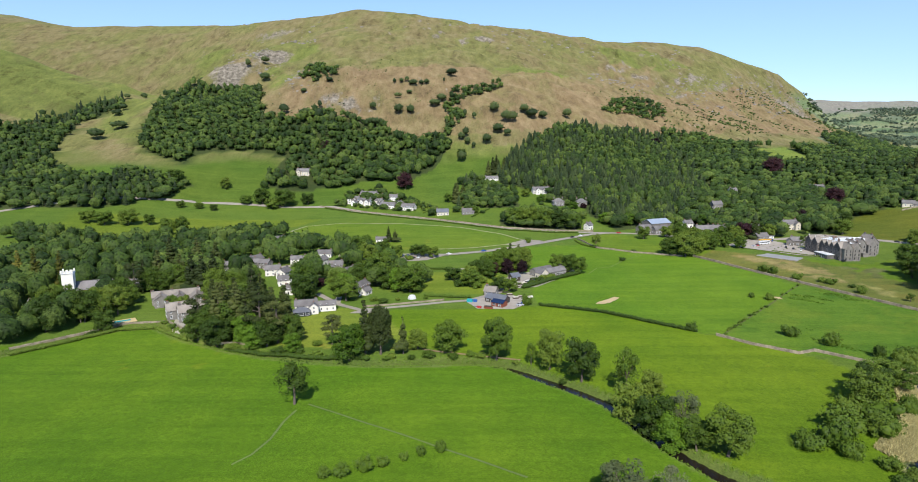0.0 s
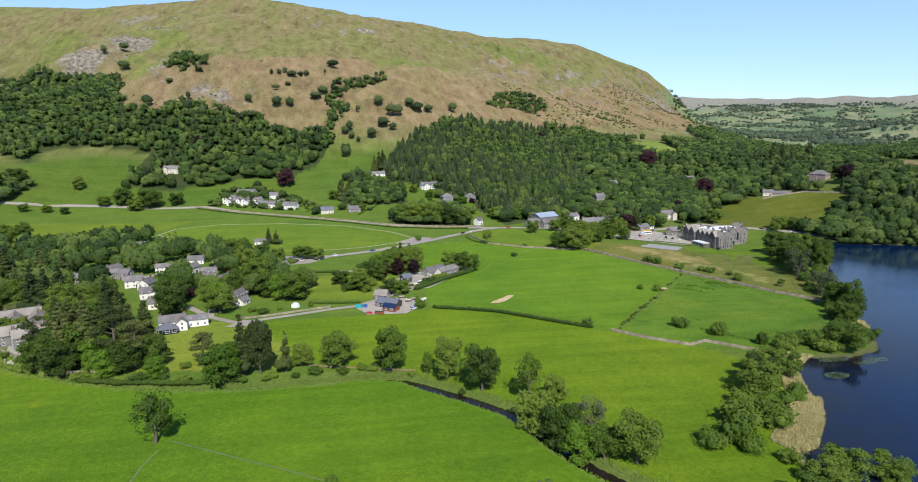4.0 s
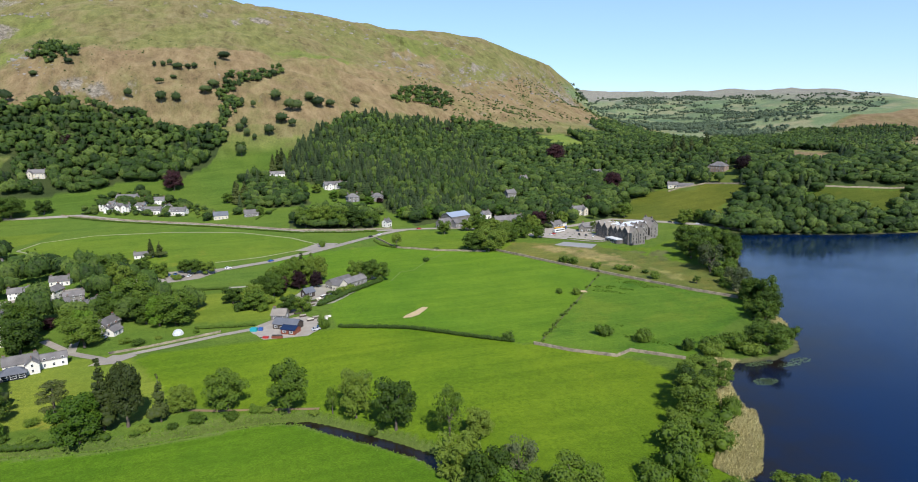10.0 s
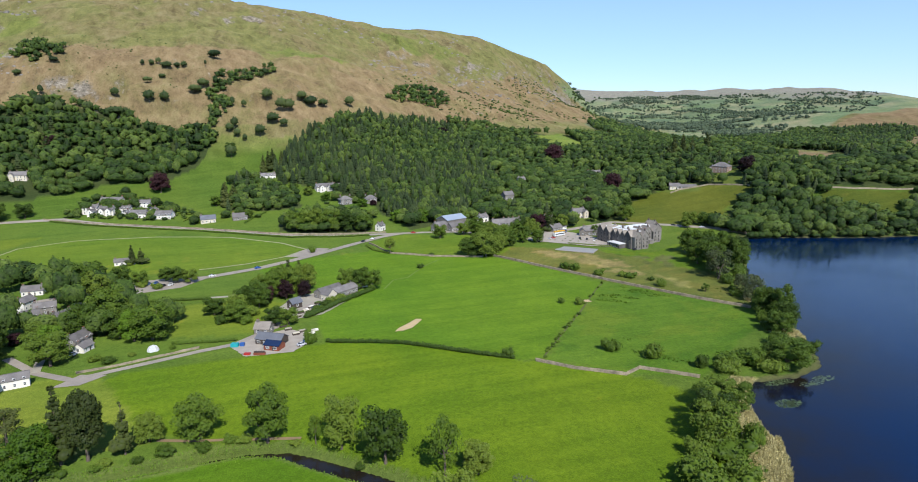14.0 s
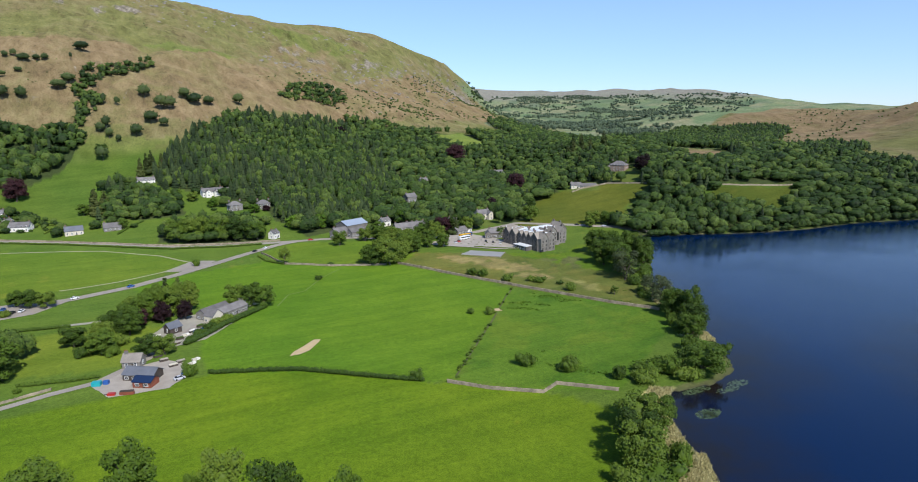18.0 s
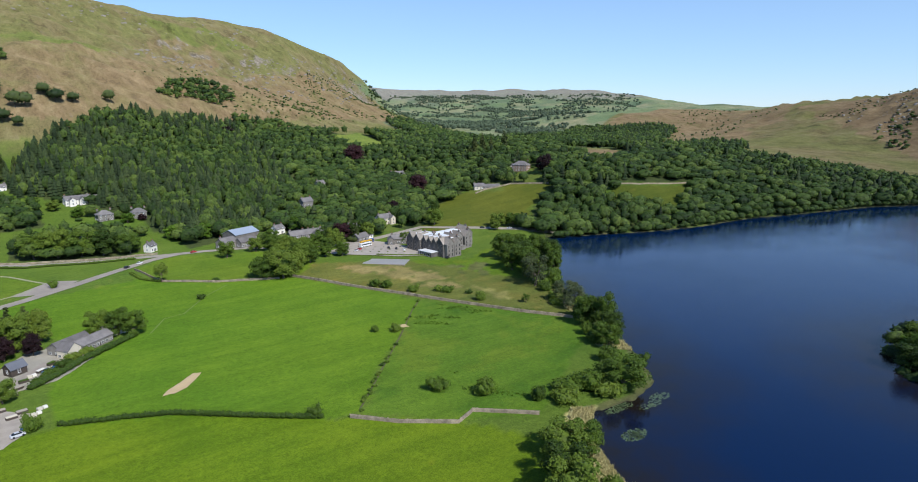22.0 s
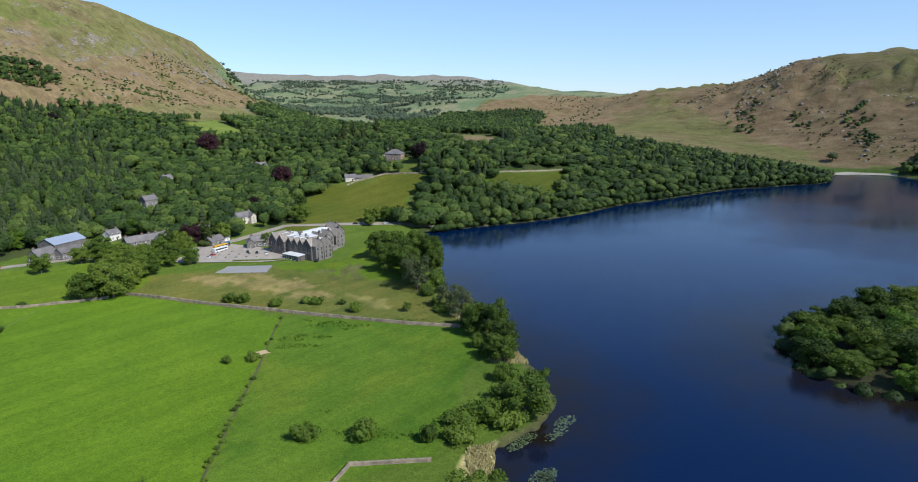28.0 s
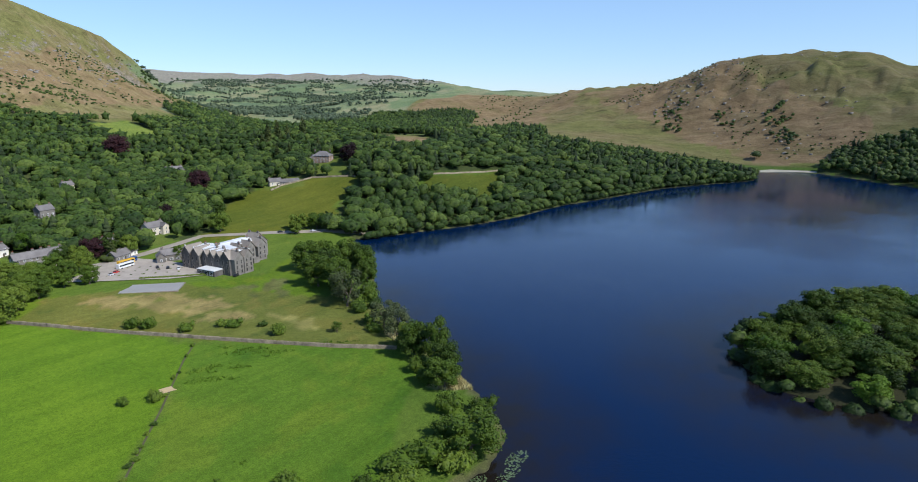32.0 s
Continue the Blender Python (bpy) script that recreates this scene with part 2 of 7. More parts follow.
LEAF_PINE = foliage("leaf_pine", (0.0260, 0.0413, 0.0092), (0.0627, 0.0826, 0.0168), (0.1186, 0.1338, 0.0344), False, 0.9)
LEAF_REED = foliage("reed", (0.46, 0.4, 0.16), (0.6, 0.53, 0.24), (0.72, 0.65, 0.34), True, 2.5)
LEAF_GOLD = foliage("leaf_gold", (0.07, 0.08, 0.01), (0.16, 0.15, 0.02), (0.27, 0.23, 0.04), False, 0.9)
LEAF_HILL = foliage("leaf_hill", (0.0218, 0.0416, 0.0119), (0.0545, 0.0842, 0.0218), (0.1089, 0.1386, 0.0396), False, 0.6)
BARK = plain("bark", (0.12, 0.095, 0.07), 0.9, 0.4, 3.0, relief=0.05)
# ---------------------------------------------------------------- lie of the land
LAKE = [(397, 483), (380, 462), (345, 412), (304, 368), (272, 315), (252, 276), (231, 249), (213, 244), (193, 247),
        (178, 234), (166, 210), (155, 192), (139, 180), (128, 160), (122, 130), (140, 60), (200, -40), (330, -110), (520, -140),
        (700, -80), (840, 40), (930, 145), (960, 190), (1000, 226), (1019, 254), (1016, 305), (985, 322), (900, 309), (830, 350),
        (776, 379), (693, 400), (609, 422), (537, 427), (487, 440), (440, 461), (413, 472)]
ISLE = [(352, 210), (334, 204), (317, 195), (309, 184), (307, 172), (309, 160), (316, 148), (335, 132), (362, 122), (400, 122),
        (432, 134), (446, 152), (440, 170), (415, 182), (385, 198)]
RIVER = [(-330, 225), (-260, 246), (-206, 270), (-188, 291), (-172, 308), (-154, 311), (-128, 290), (-104, 276), (-82, 266),
         (-54, 258), (-38, 256), (-22, 256), (-5, 257), (10, 257), (21, 253), (33, 241), (45, 229), (55, 217), (59, 206),
         (63, 192), (68, 180), (75, 168), (88, 156), (104, 146), (126, 140)]
CREST = [(-1900, 2050, 520), (-1480, 2137, 487), (-1254, 2163, 440), (-1014, 2175, 448), (-705, 2084, 437), (-455, 1896, 426),
         (-261, 1831, 437), (-129, 1795, 413), (13, 1850, 398), (199, 1890, 385), (372, 1914, 361), (548, 1923, 354),
         (728, 1948, 343), (821, 1954, 308), (953, 1927, 263), (1031, 1932, 206), (1085, 1900, 134), (1150, 1880, 70)]
SPUR = [(-1500, 1230, 400), (-1100, 1250, 312), (-854, 1233, 270), (-650, 1250, 200), (-560, 1240, 152)]
HOLLOW = [(-1350, 1500, 270), (-1150, 1470, 225), (-900, 1440, 180), (-720, 1430, 150), (-618, 1410, 154), (-576, 1471, 188), (-527, 1532, 234), (-487, 1587, 271)]
SHOULDER = [(-302, 1530, 329), (-354, 1406, 291), (-390, 1334, 272), (-419, 1294, 250), (-447, 1253, 230), (-487, 1194, 193), (-517, 1138, 167)]
BROW = [(-620, 1080, 120), (-440, 1180, 150), (-367, 1319, 233), (-234, 1111, 205), (-150, 1340, 262), (-76, 1028, 137), (-39, 1360, 258),
        (29, 1219, 195), (84, 1050, 143), (218, 1307, 203), (330, 1240, 158), (430, 1640, 268), (512, 1450, 165), (704, 1760, 262),
        (760, 1560, 150), (900, 1820, 185), (960, 1780, 120)]
WOODSIDE = [(-700, 760, 40), (-430, 815, 55), (-330, 950, 95), (-200, 900, 70), (-60, 915, 72), (60, 900, 75), (198, 934, 68), (371, 1027, 66),
            (485, 946, 50), (640, 1150, 70), (800, 1400, 80), (540, 830, 46), (640, 760, 48), (300, 800, 34)]
FOOT = [(-900, 640, 14), (-600, 660, 10), (-324, 780, 16), (-200, 790, 14), (-69, 780, 18), (20, 700, 12), (95, 735, 20), (160, 680, 10), (205, 640, 6),
        (260, 640, 9), (330, 640, 10), (300, 560, 5), (400, 600, 12), (464, 632, 24), (544, 667, 37), (452, 780, 20)]
KNOLL = [(575, 554, 44), (640, 600, 48), (700, 660, 52), (520, 520, 22), (600, 475, 13), (700, 470, 24), (780, 440, 20), (850, 400, 14), (930, 330, 4),
         (800, 560, 42), (900, 520, 30), (470, 500, 9)]
FELL = [(1700, 960, 112), (1629, 861, 117), (1626, 737, 118), (1605, 645, 130), (1519, 509, 172), (1560, 407, 184), (1571, 334, 187), (1578, 253, 181),
        (1531, 174, 146), (1525, 33, 118), (1500, -150, 104), (1440, 747, 84), (1300, 560, 66), (1210, 480, 34), (1120, 450, 20), (1075, 350, 6),
        (1250, 350, 78), (1400, 330, 140), (1200, 220, 60), (1070, 200, 18), (1120, 120, 40), (1060, 60, 22), (1000, -60, 20), (1250, -80, 80)]
SKYLINE = FELL[:11]
VALE = [(1250, 1500, 45), (1400, 1300, 40), (1610, 1632, 92), (1707, 1310, 92), (1616, 1077, 44), (1000, 1000, 40), (1150, 800, 36),
        (1300, 2200, 60), (1600, 2600, 70), (1900, 2100, 60), (1700, 3000, 110), (2300, 2500, 90), (2100, 3300, 160), (2700, 2800, 150), (2250, 1700, 110), (2300, 1400, 110)]
RANGE = [(1400, 3900, 210), (2330, 4190, 284), (2760, 3900, 252), (3110, 3620, 252), (3540, 3190, 261), (3770, 2900, 201), (4000, 2560, 118), (3200, 1700, 90), (3600, 800, 60)]
BEYOND = [(-2500, 2600, 520), (-1200, 3200, 420), (0, 3000, 360), (700, 2900, 230), (-3000, 800, 300), (-1500, 300, 60), (-1400, -600, 60), (0, -900, 20),
          (800, -900, 60), (2200, -500, 60), (2300, 400, 80), (2150, 900, 90), (4500, 4500, 170), (2500, 5200, 220), (-2500, 5200, 420), (4800, 500, 30), (5200, 2600, 40)]


def along(line, step):
    """Points every step metres on a line of plan points."""
    out = []
    for a, b in zip(line[:-1], line[1:]):
        a, b = np.array(a, float), np.array(b, float)
        n = max(1, int(np.hypot(*(b - a)[:2]) / step))
        out += [a + (b - a) * k / n for k in range(n)]
    return np.array(out + [np.array(line[-1], float)])


def inside(x, y, poly):
    x, y = np.asarray(x, float), np.asarray(y, float)
    hit = np.zeros(x.shape, bool)
    for (ax, ay), (bx, by) in zip(poly, poly[1:] + poly[:1]):
        if ay != by:
            hit ^= ((ay > y) != (by > y)) & (x < (bx - ax) * (y - ay) / (by - ay) + ax)
    return hit


def far_from(x, y, line):
    """Distance to a line of plan points."""
    x, y = np.asarray(x, float), np.asarray(y, float)
    best = np.full(x.shape, 1e9)
    for a, b in zip(line[:-1], line[1:]):
        dx, dy = b[0] - a[0], b[1] - a[1]
        k = np.clip(((x - a[0]) * dx + (y - a[1]) * dy) / (dx * dx + dy * dy + 1e-9), 0, 1)
        best = np.minimum(best, np.hypot(x - a[0] - k * dx, y - a[1] - k * dy))
    return best


def lattice(ix, iy, seed):
    h = (ix.astype(np.int64) * 374761393 + iy.astype(np.int64) * 668265263 + seed * 974711) & 0xFFFFFFFF
    h = ((h ^ (h >> 13)) * 1274126177) & 0xFFFFFFFF
    return ((h ^ (h >> 16)) & 0xFFFF) / 32767.5 - 1.0


def rough(x, y, size, seed=0, octaves=4):
    """Layered value noise between about -1 and 1."""
    total, weight = 0.0, 0.0
    x, y = np.asarray(x, float), np.asarray(y, float)
    for o in range(octaves):
        u, v = x * 2**o / size + 17.3 * o, y * 2**o / size - 9.1 * o
        iu, iv = np.floor(u), np.floor(v)
        fu, fv = u - iu, v - iv
        fu, fv = fu * fu * (3 - 2 * fu), fv * fv * (3 - 2 * fv)
        c = [lattice(iu + a, iv + b, seed + o) for a, b in ((0, 0), (1, 0), (0, 1), (1, 1))]
        total = total + 0.55**o * ((c[0] * (1 - fu) + c[1] * fu) * (1 - fv) + (c[2] * (1 - fu) + c[3] * fu) * fv)
        weight += 0.55**o
    return total / weight * 1.5


def floor_height(x, y):
    return 3.0 + np.clip((np.asarray(y, float) - 350) * 0.008, 0, 2.2)


def knots():
    pts = [np.array(line, float) for line in (HOLLOW, BROW, WOODSIDE, FOOT, KNOLL, FELL, VALE, BEYOND)]
    pts += [along(CREST, 90), along(SPUR, 120), along(RANGE, 300), along(SHOULDER, 60)]
    back = np.array(CREST, float)
    pts.append(back + np.array((60, 260, -25)))
    fx, fy = np.meshgrid(np.arange(-420, 260, 75), np.arange(-60, 640, 75))
    fx, fy = fx.ravel(), fy.ravel()
    ok = ~inside(fx, fy, LAKE) & (far_from(fx, fy, LAKE + LAKE[:1]) > 25) & (fx < 90 + 0.25 * fy) & (fy < 600 + 0.15 * fx)
    pts.append(np.stack([fx, fy, floor_height(fx, fy)], 1)[ok])
    shore = along(LAKE + LAKE[:1], 60)
    pts.append(np.c_[shore, np.full(len(shore), 1.0)])
    lx, ly = np.meshgrid(np.arange(150, 1000, 90), np.arange(-120, 440, 90))
    lx, ly = lx.ravel(), ly.ravel()
    wet = inside(lx, ly, LAKE) & (far_from(lx, ly, LAKE + LAKE[:1]) > 30)
    pts.append(np.stack([lx, ly, 0 * lx + 0.5], 1)[wet])
    return np.concatenate(pts)


KNOTS = knots()


def surface_weights():
    d = np.hypot(KNOTS[:, None, 0] - KNOTS[None, :, 0], KNOTS[:, None, 1] - KNOTS[None, :, 1]) / 1000
    n = len(KNOTS)
    one = np.c_[np.ones(n), KNOTS[:, :2] / 1000]
    m = np.block([[d - np.eye(n) * 0.004, one], [one.T, np.zeros((3, 3))]])
    return np.linalg.solve(m, np.r_[KNOTS[:, 2], 0, 0, 0])


WEIGHTS = surface_weights()


def ground_height(x, y):
    x, y = np.atleast_1d(np.asarray(x, float)), np.atleast_1d(np.asarray(y, float))
    shape, x, y = x.shape, x.ravel(), y.ravel()
    z = np.empty(len(x))
    for k in range(0, len(x), 20000):
        s = slice(k, k + 20000)
        d = np.hypot(x[s, None] - KNOTS[:, 0], y[s, None] - KNOTS[:, 1]) / 1000
        z[s] = d @ WEIGHTS[:-3] + WEIGHTS[-3] + WEIGHTS[-2] * x[s] / 1000 + WEIGHTS[-1] * y[s] / 1000
    # crags and hollows on the open fells, a nearly level valley floor
    high = np.clip((z - 30) / 110, 0, 1)
    far = np.clip((np.hypot(x - 40, y - 80) - 2400) / 800, 0, 1)
    ridge = np.minimum.reduce([far_from(x, y, CREST), far_from(x, y, SKYLINE), far_from(x, y, SHOULDER), far_from(x, y, SPUR)])
    calm = 1 - 0.85 * np.exp(-((ridge / 110) ** 2))
    crags = 13 * np.abs(rough(x, y, 120, 8, 4)) - 5 + 8 * np.abs(rough(x, y, 52, 9, 3)) - 3
    crags = crags * (1 + 1.3 * np.clip((x - 980) / 120, 0, 1) * np.clip((1200 - y) / 150, 0, 1))
    z = z + high * (calm * (13 * rough(x, y, 380, 3, 3) + crags) + (1 - calm) * 5 * rough(x, y, 60, 10, 3))
    z = z + far * (14 * (1 - np.exp(-((far_from(x, y, RANGE) / 300) ** 2))) * rough(x, y, 700, 5, 5) + 9 * rough(x, y, 170, 6, 3))
    z = z + 0.35 * rough(x, y, 45, 11, 3) * np.clip(z / 3, 0, 1)
    lake_edge = far_from(x, y, LAKE + LAKE[:1])
    wet = inside(x, y, LAKE)
    near = np.clip(lake_edge / 22, 0, 1)
    z = np.where(wet, -0.12 * np.minimum(lake_edge, 40) - 0.05, np.where(z < 30, np.maximum(z, 0.7) * near + (1 - near) * (0.25 + 0.05 * lake_edge), z))
    isle_edge = far_from(x, y, ISLE + ISLE[:1])
    z = np.where(inside(x, y, ISLE), 0.3 + np.minimum(isle_edge * 0.12, 3.0), z)
    # the river's bed, with low banks
    r = far_from(x, y, RIVER)
    half = np.interp(x, [-20, 14, 30, 70], [0.9, 1.3, 2.4, 2.0])
    bed = np.interp(x, [-20, 14, 30], [0.1, -0.2, -0.5])
    return np.where(~wet & (r < 9), np.minimum(z, bed + 1.1 * np.maximum(r - half + 0.25 * rough(x, y, 5, 21, 2), 0)), z).reshape(shape)

# ---------------------------------------------------------------- ground, lake and river
def mesh_from(name, verts, faces, material, attributes=(), smooth=False):
    """A mesh from arrays: verts n x 3, faces m x 3 or m x 4."""
    me = bpy.data.meshes.new(name)
    verts, faces = np.asarray(verts, np.float32), np.asarray(faces, np.int32)
    k = faces.shape[1]
    me.vertices.add(len(verts)), me.loops.add(faces.size), me.polygons.add(len(faces))
    me.vertices.foreach_set("co", verts.ravel())
    me.loops.foreach_set("vertex_index", faces.ravel())
    me.polygons.foreach_set("loop_start", np.arange(len(faces), dtype=np.int32) * k)
    if smooth:
        me.polygons.foreach_set("use_smooth", np.ones(len(faces), bool))
    me.update(calc_edges=True)
    for key, values in attributes:
        values = np.asarray(values, np.float32)
        if values.ndim == 1:
            me.attributes.new(key, "FLOAT", "POINT").data.foreach_set("value", values)
        else:
            me.attributes.new(key, "FLOAT_COLOR", "POINT").data.foreach_set("color", np.c_[values, np.ones(len(values))].ravel().astype(np.float32))
    me.materials.append(material)
    return me


def growing(start, end, first, rate):
    out, step = [start], first
    while abs(out[-1] - end) > step:
        out.append(out[-1] + math.copysign(step, end - start))
        step *= rate
    return np.array(out[1:] + [end])


# woods: outline, spacing of the crowns, share of conifers
WOODS = {
    "west": ([(-730, 960), (-685, 975), (-667, 1030), (-655, 1110), (-608, 1156), (-584, 1103), (-617, 1060), (-590, 961), (-570, 889), (-518, 820), (-441, 790), (-419, 819), (-367, 822), (-347, 809), (-356, 777), (-399, 710), (-497, 690), (-640, 700), (-800, 800)], 9.5, 0.25),
    "oak": ([(-484, 965), (-511, 1079), (-511, 1165), (-474, 1196), (-423, 1215), (-353, 1155), (-303, 999), (-251, 976), (-203, 1000), (-155, 984), (-113, 971), (-73, 957), (-20, 948), (-11, 930), (-34, 859), (-64, 833), (-111, 838), (-169, 818), (-229, 813), (-254, 822), (-255, 850), (-244, 892), (-285, 904), (-321, 911), (-365, 894), (-368, 861), (-409, 880), (-450, 909)], 9.8, 0.03),
    "plantation": ([(47, 817), (78, 891), (111, 943), (159, 987), (233, 1008), (330, 1040), (330, 900), (300, 760), (260, 690), (215, 618), (162, 628), (140, 670), (142, 708), (121, 732), (95, 768), (59, 792)], 6.8, 0.48),
    "hanger": ([(330, 1040), (343, 1074), (380, 1074), (453, 1071), (537, 1064), (585, 1073), (646, 1099), (677, 1072), (800, 1420), (891, 1495), (929, 1424), (860, 1200), (800, 1060), (760, 900), (680, 760), (560, 700), (500, 610), (454, 645), (400, 625), (345, 572), (325, 566), (300, 578), (285, 590), (262, 582), (240, 590), (215, 615), (260, 690), (300, 760), (330, 900)], 10.0, 0.05),
    "knoll": ([(456, 628), (500, 650), (560, 700), (680, 760), (760, 900), (820, 800), (800, 700), (827, 560), (938, 472), (980, 407), (945, 325), (900, 312), (830, 352), (776, 382), (693, 404), (640, 418), (664, 470), (640, 504), (573, 519), (541, 534), (514, 514), (476, 556), (507, 579), (486, 618)], 10.4, 0.1),
    "shore": ([(400, 470), (440, 466), (487, 445), (537, 432), (609, 428), (640, 420), (664, 470), (637, 496), (572, 470), (540, 456), (530, 485), (516, 510), (500, 530), (471, 552), (450, 545), (426, 521), (397, 517), (405, 490)], 9.6, 0.02),
    "grove": ([(283, 560), (296, 566), (322, 562), (345, 568), (366, 580), (372, 600), (350, 600), (330, 606), (300, 600), (284, 590)], 9.5, 0.05),
    "roadside": ([(41, 630), (61, 617), (83, 607), (109, 598), (122, 617), (127, 657), (108, 680), (90, 690), (68, 690), (45, 673)], 9.5, 0.0),
    "bank_wood": ([(1, 723), (8, 789), (28, 819), (47, 782), (69, 756), (70, 714), (42, 710)], 9.0, 0.12),
    "slope": ([(2, 747), (10, 731), (27, 734), (49, 713), (65, 711), (54, 745), (28, 764), (11, 777)], 9.0, 0.0),
    "bank": ([(150, 598), (176, 612), (215, 618), (240, 592), (262, 584), (262, 596), (225, 632), (190, 640), (150, 640)], 9.0, 0.1),
    "isle": ([(c[0] - (c[0] - 375) * 0.05, c[1] - (c[1] - 160) * 0.05) for c in ISLE], 6.6, 0.06),
    "south": ([(1030, 262), (1006, 224), (966, 188), (937, 145), (900, 100), (1000, 0), (1200, 60), (1150, 170), (1100, 230)], 9.0, 0.1),
    "vale": ([(1085, 1200), (1175, 1314), (1317, 1335), (1400, 1410), (1444, 1400), (1535, 1304), (1626, 1232), (1594, 1181), (1316, 1004), (1077, 857), (900, 780), (820, 840), (900, 1100), (980, 1200)], 11.0, 0.2),
    "copse": ([(1090, 850), (1121, 815), (1204, 816), (1210, 790), (1110, 700), (1000, 690), (900, 690)], 10.0, 0.25),
    "crag": ([(244, 1100), (276, 1165), (312, 1200), (355, 1215), (381, 1180), (360, 1140), (305, 1115), (263, 1090)], 9.0, 0.0),
    "gill": ([(-27, 936), (-13, 935), (-2, 980), (6, 1055), (29, 1086), (75, 1126), (69, 1150), (41, 1136), (10, 1118), (-12, 1062), (-22, 1005), (-34, 975)], 9.0, 0.05),
    "clump": ([(-263, 1110), (-246, 1092), (-230, 1090), (-203, 1096), (-205, 1128), (-247, 1174), (-270, 1180)], 9.0, 0.0),
}
CLEARINGS = [[(470, 1031), (559, 1087), (542, 976), (502, 924), (467, 960)], [(515, 635), (545, 680), (560, 650), (535, 620)], [(425, 760), (450, 790), (455, 760), (430, 745)],
             [(262, 665), (290, 690), (295, 665), (275, 655)], [(290, 570), (325, 600), (330, 575), (300, 560)], [(215, 560), (245, 585), (250, 560), (225, 550)],
             [(590, 585), (640, 580), (710, 650), (748, 710), (745, 745), (680, 730), (625, 665)],
             [(493, 640), (497, 590), (520, 600), (546, 640), (548, 672), (528, 672)], [(436, 634), (462, 606), (484, 628), (470, 650)]]
HOUSE_GAPS = [(279, 680), (324, 745), (441, 778), (313, 592), (272, 572), (224, 612), (232, 575), (113, 715), (139, 713), (534, 655), (459, 632), (99, 764), (-209, 856)]
GRASS = (0.076, 0.12, 0.017)
FIELDS = [  # outline, colour of the sward
    ([(-420, -60), (110, 40), (124, 138), (104, 146), (75, 168), (59, 206), (33, 241), (10, 257), (-54, 258), (-104, 276), (-154, 311), (-188, 291), (-330, 225)], (0.0689, 0.1276, 0.0065)),
    ([(75, 168), (104, 146), (126, 140), (170, 240), (150, 266), (123, 290), (115, 295), (89, 319), (45, 342), (20, 338), (-40, 336), (-50, 300), (-15, 275), (10, 257), (33, 241), (59, 206)], (0.0875, 0.1396, 0.0063)),
    ([(45, 342), (89, 319), (115, 295), (128, 293), (216, 389), (197, 438), (180, 474), (138, 490), (113, 513), (106, 530), (60, 520), (20, 500), (30, 445), (84, 428), (62, 402), (44, 384)], (0.0779, 0.1421, 0.0092)),
    ([(128, 290), (150, 266), (176, 255), (250, 300), (262, 318), (230, 373), (216, 389)], (0.0700, 0.1280, 0.0120)),
    ([(113, 513), (138, 490), (180, 474), (210, 500), (190, 560), (130, 580), (106, 555)], (0.0894, 0.1370, 0.0117)),
    ([(-170, 600), (-160, 660), (-120, 672), (-55, 655), (5, 625), (45, 585), (58, 550), (30, 520), (-60, 505), (-150, 540)], (0.0894, 0.1370, 0.0136)),
    ([(-60, 440), (20, 420), (45, 400), (20, 365), (-20, 375), (-50, 400)], (0.1050, 0.1430, 0.0160)),
    ([(-115, 340), (-45, 340), (-18, 270), (-95, 280)], (0.1250, 0.1600, 0.0200)),
    ([(182, 474), (197, 438), (213, 406), (230, 373), (262, 318), (300, 372), (275, 440), (262, 470), (230, 490), (205, 500)], (0.1053, 0.1140, 0.0253)),
    ([(262, 474), (275, 440), (290, 400), (345, 430), (360, 470), (325, 470), (300, 452)], (0.0894, 0.1370, 0.0110)),
    ([(318, 545), (360, 600), (408, 630), (456, 640), (490, 625), (506, 579), (471, 556), (450, 549), (426, 525), (397, 521), (370, 528)], (0.0846, 0.0991, 0.0130)),
    ([(540, 528), (571, 513), (635, 499), (572, 473), (540, 459), (532, 485), (518, 510)], (0.0806, 0.0976, 0.0130)),
    ([(-330, 560), (-200, 560), (-180, 640), (-150, 700), (-420, 690), (-420, 600)], (0.1006, 0.1370, 0.0142)),
]
GLADES = [([(470, 1031), (559, 1087), (542, 976), (502, 924), (467, 960)], (0.144, 0.18, 0.036))]
TAWNY = [([(206, 478), (218, 480), (249, 462), (254, 448), (256, 425), (249, 394), (237, 404), (227, 440), (209, 459)], (0.205, 0.163, 0.065)), ([(274, 447), (291, 446), (302, 438), (279, 407), (272, 423)], (0.1, 0.105, 0.035)), 
         ([(252, 400), (270, 380), (262, 360), (250, 385)], (0.2, 0.18, 0.06))]
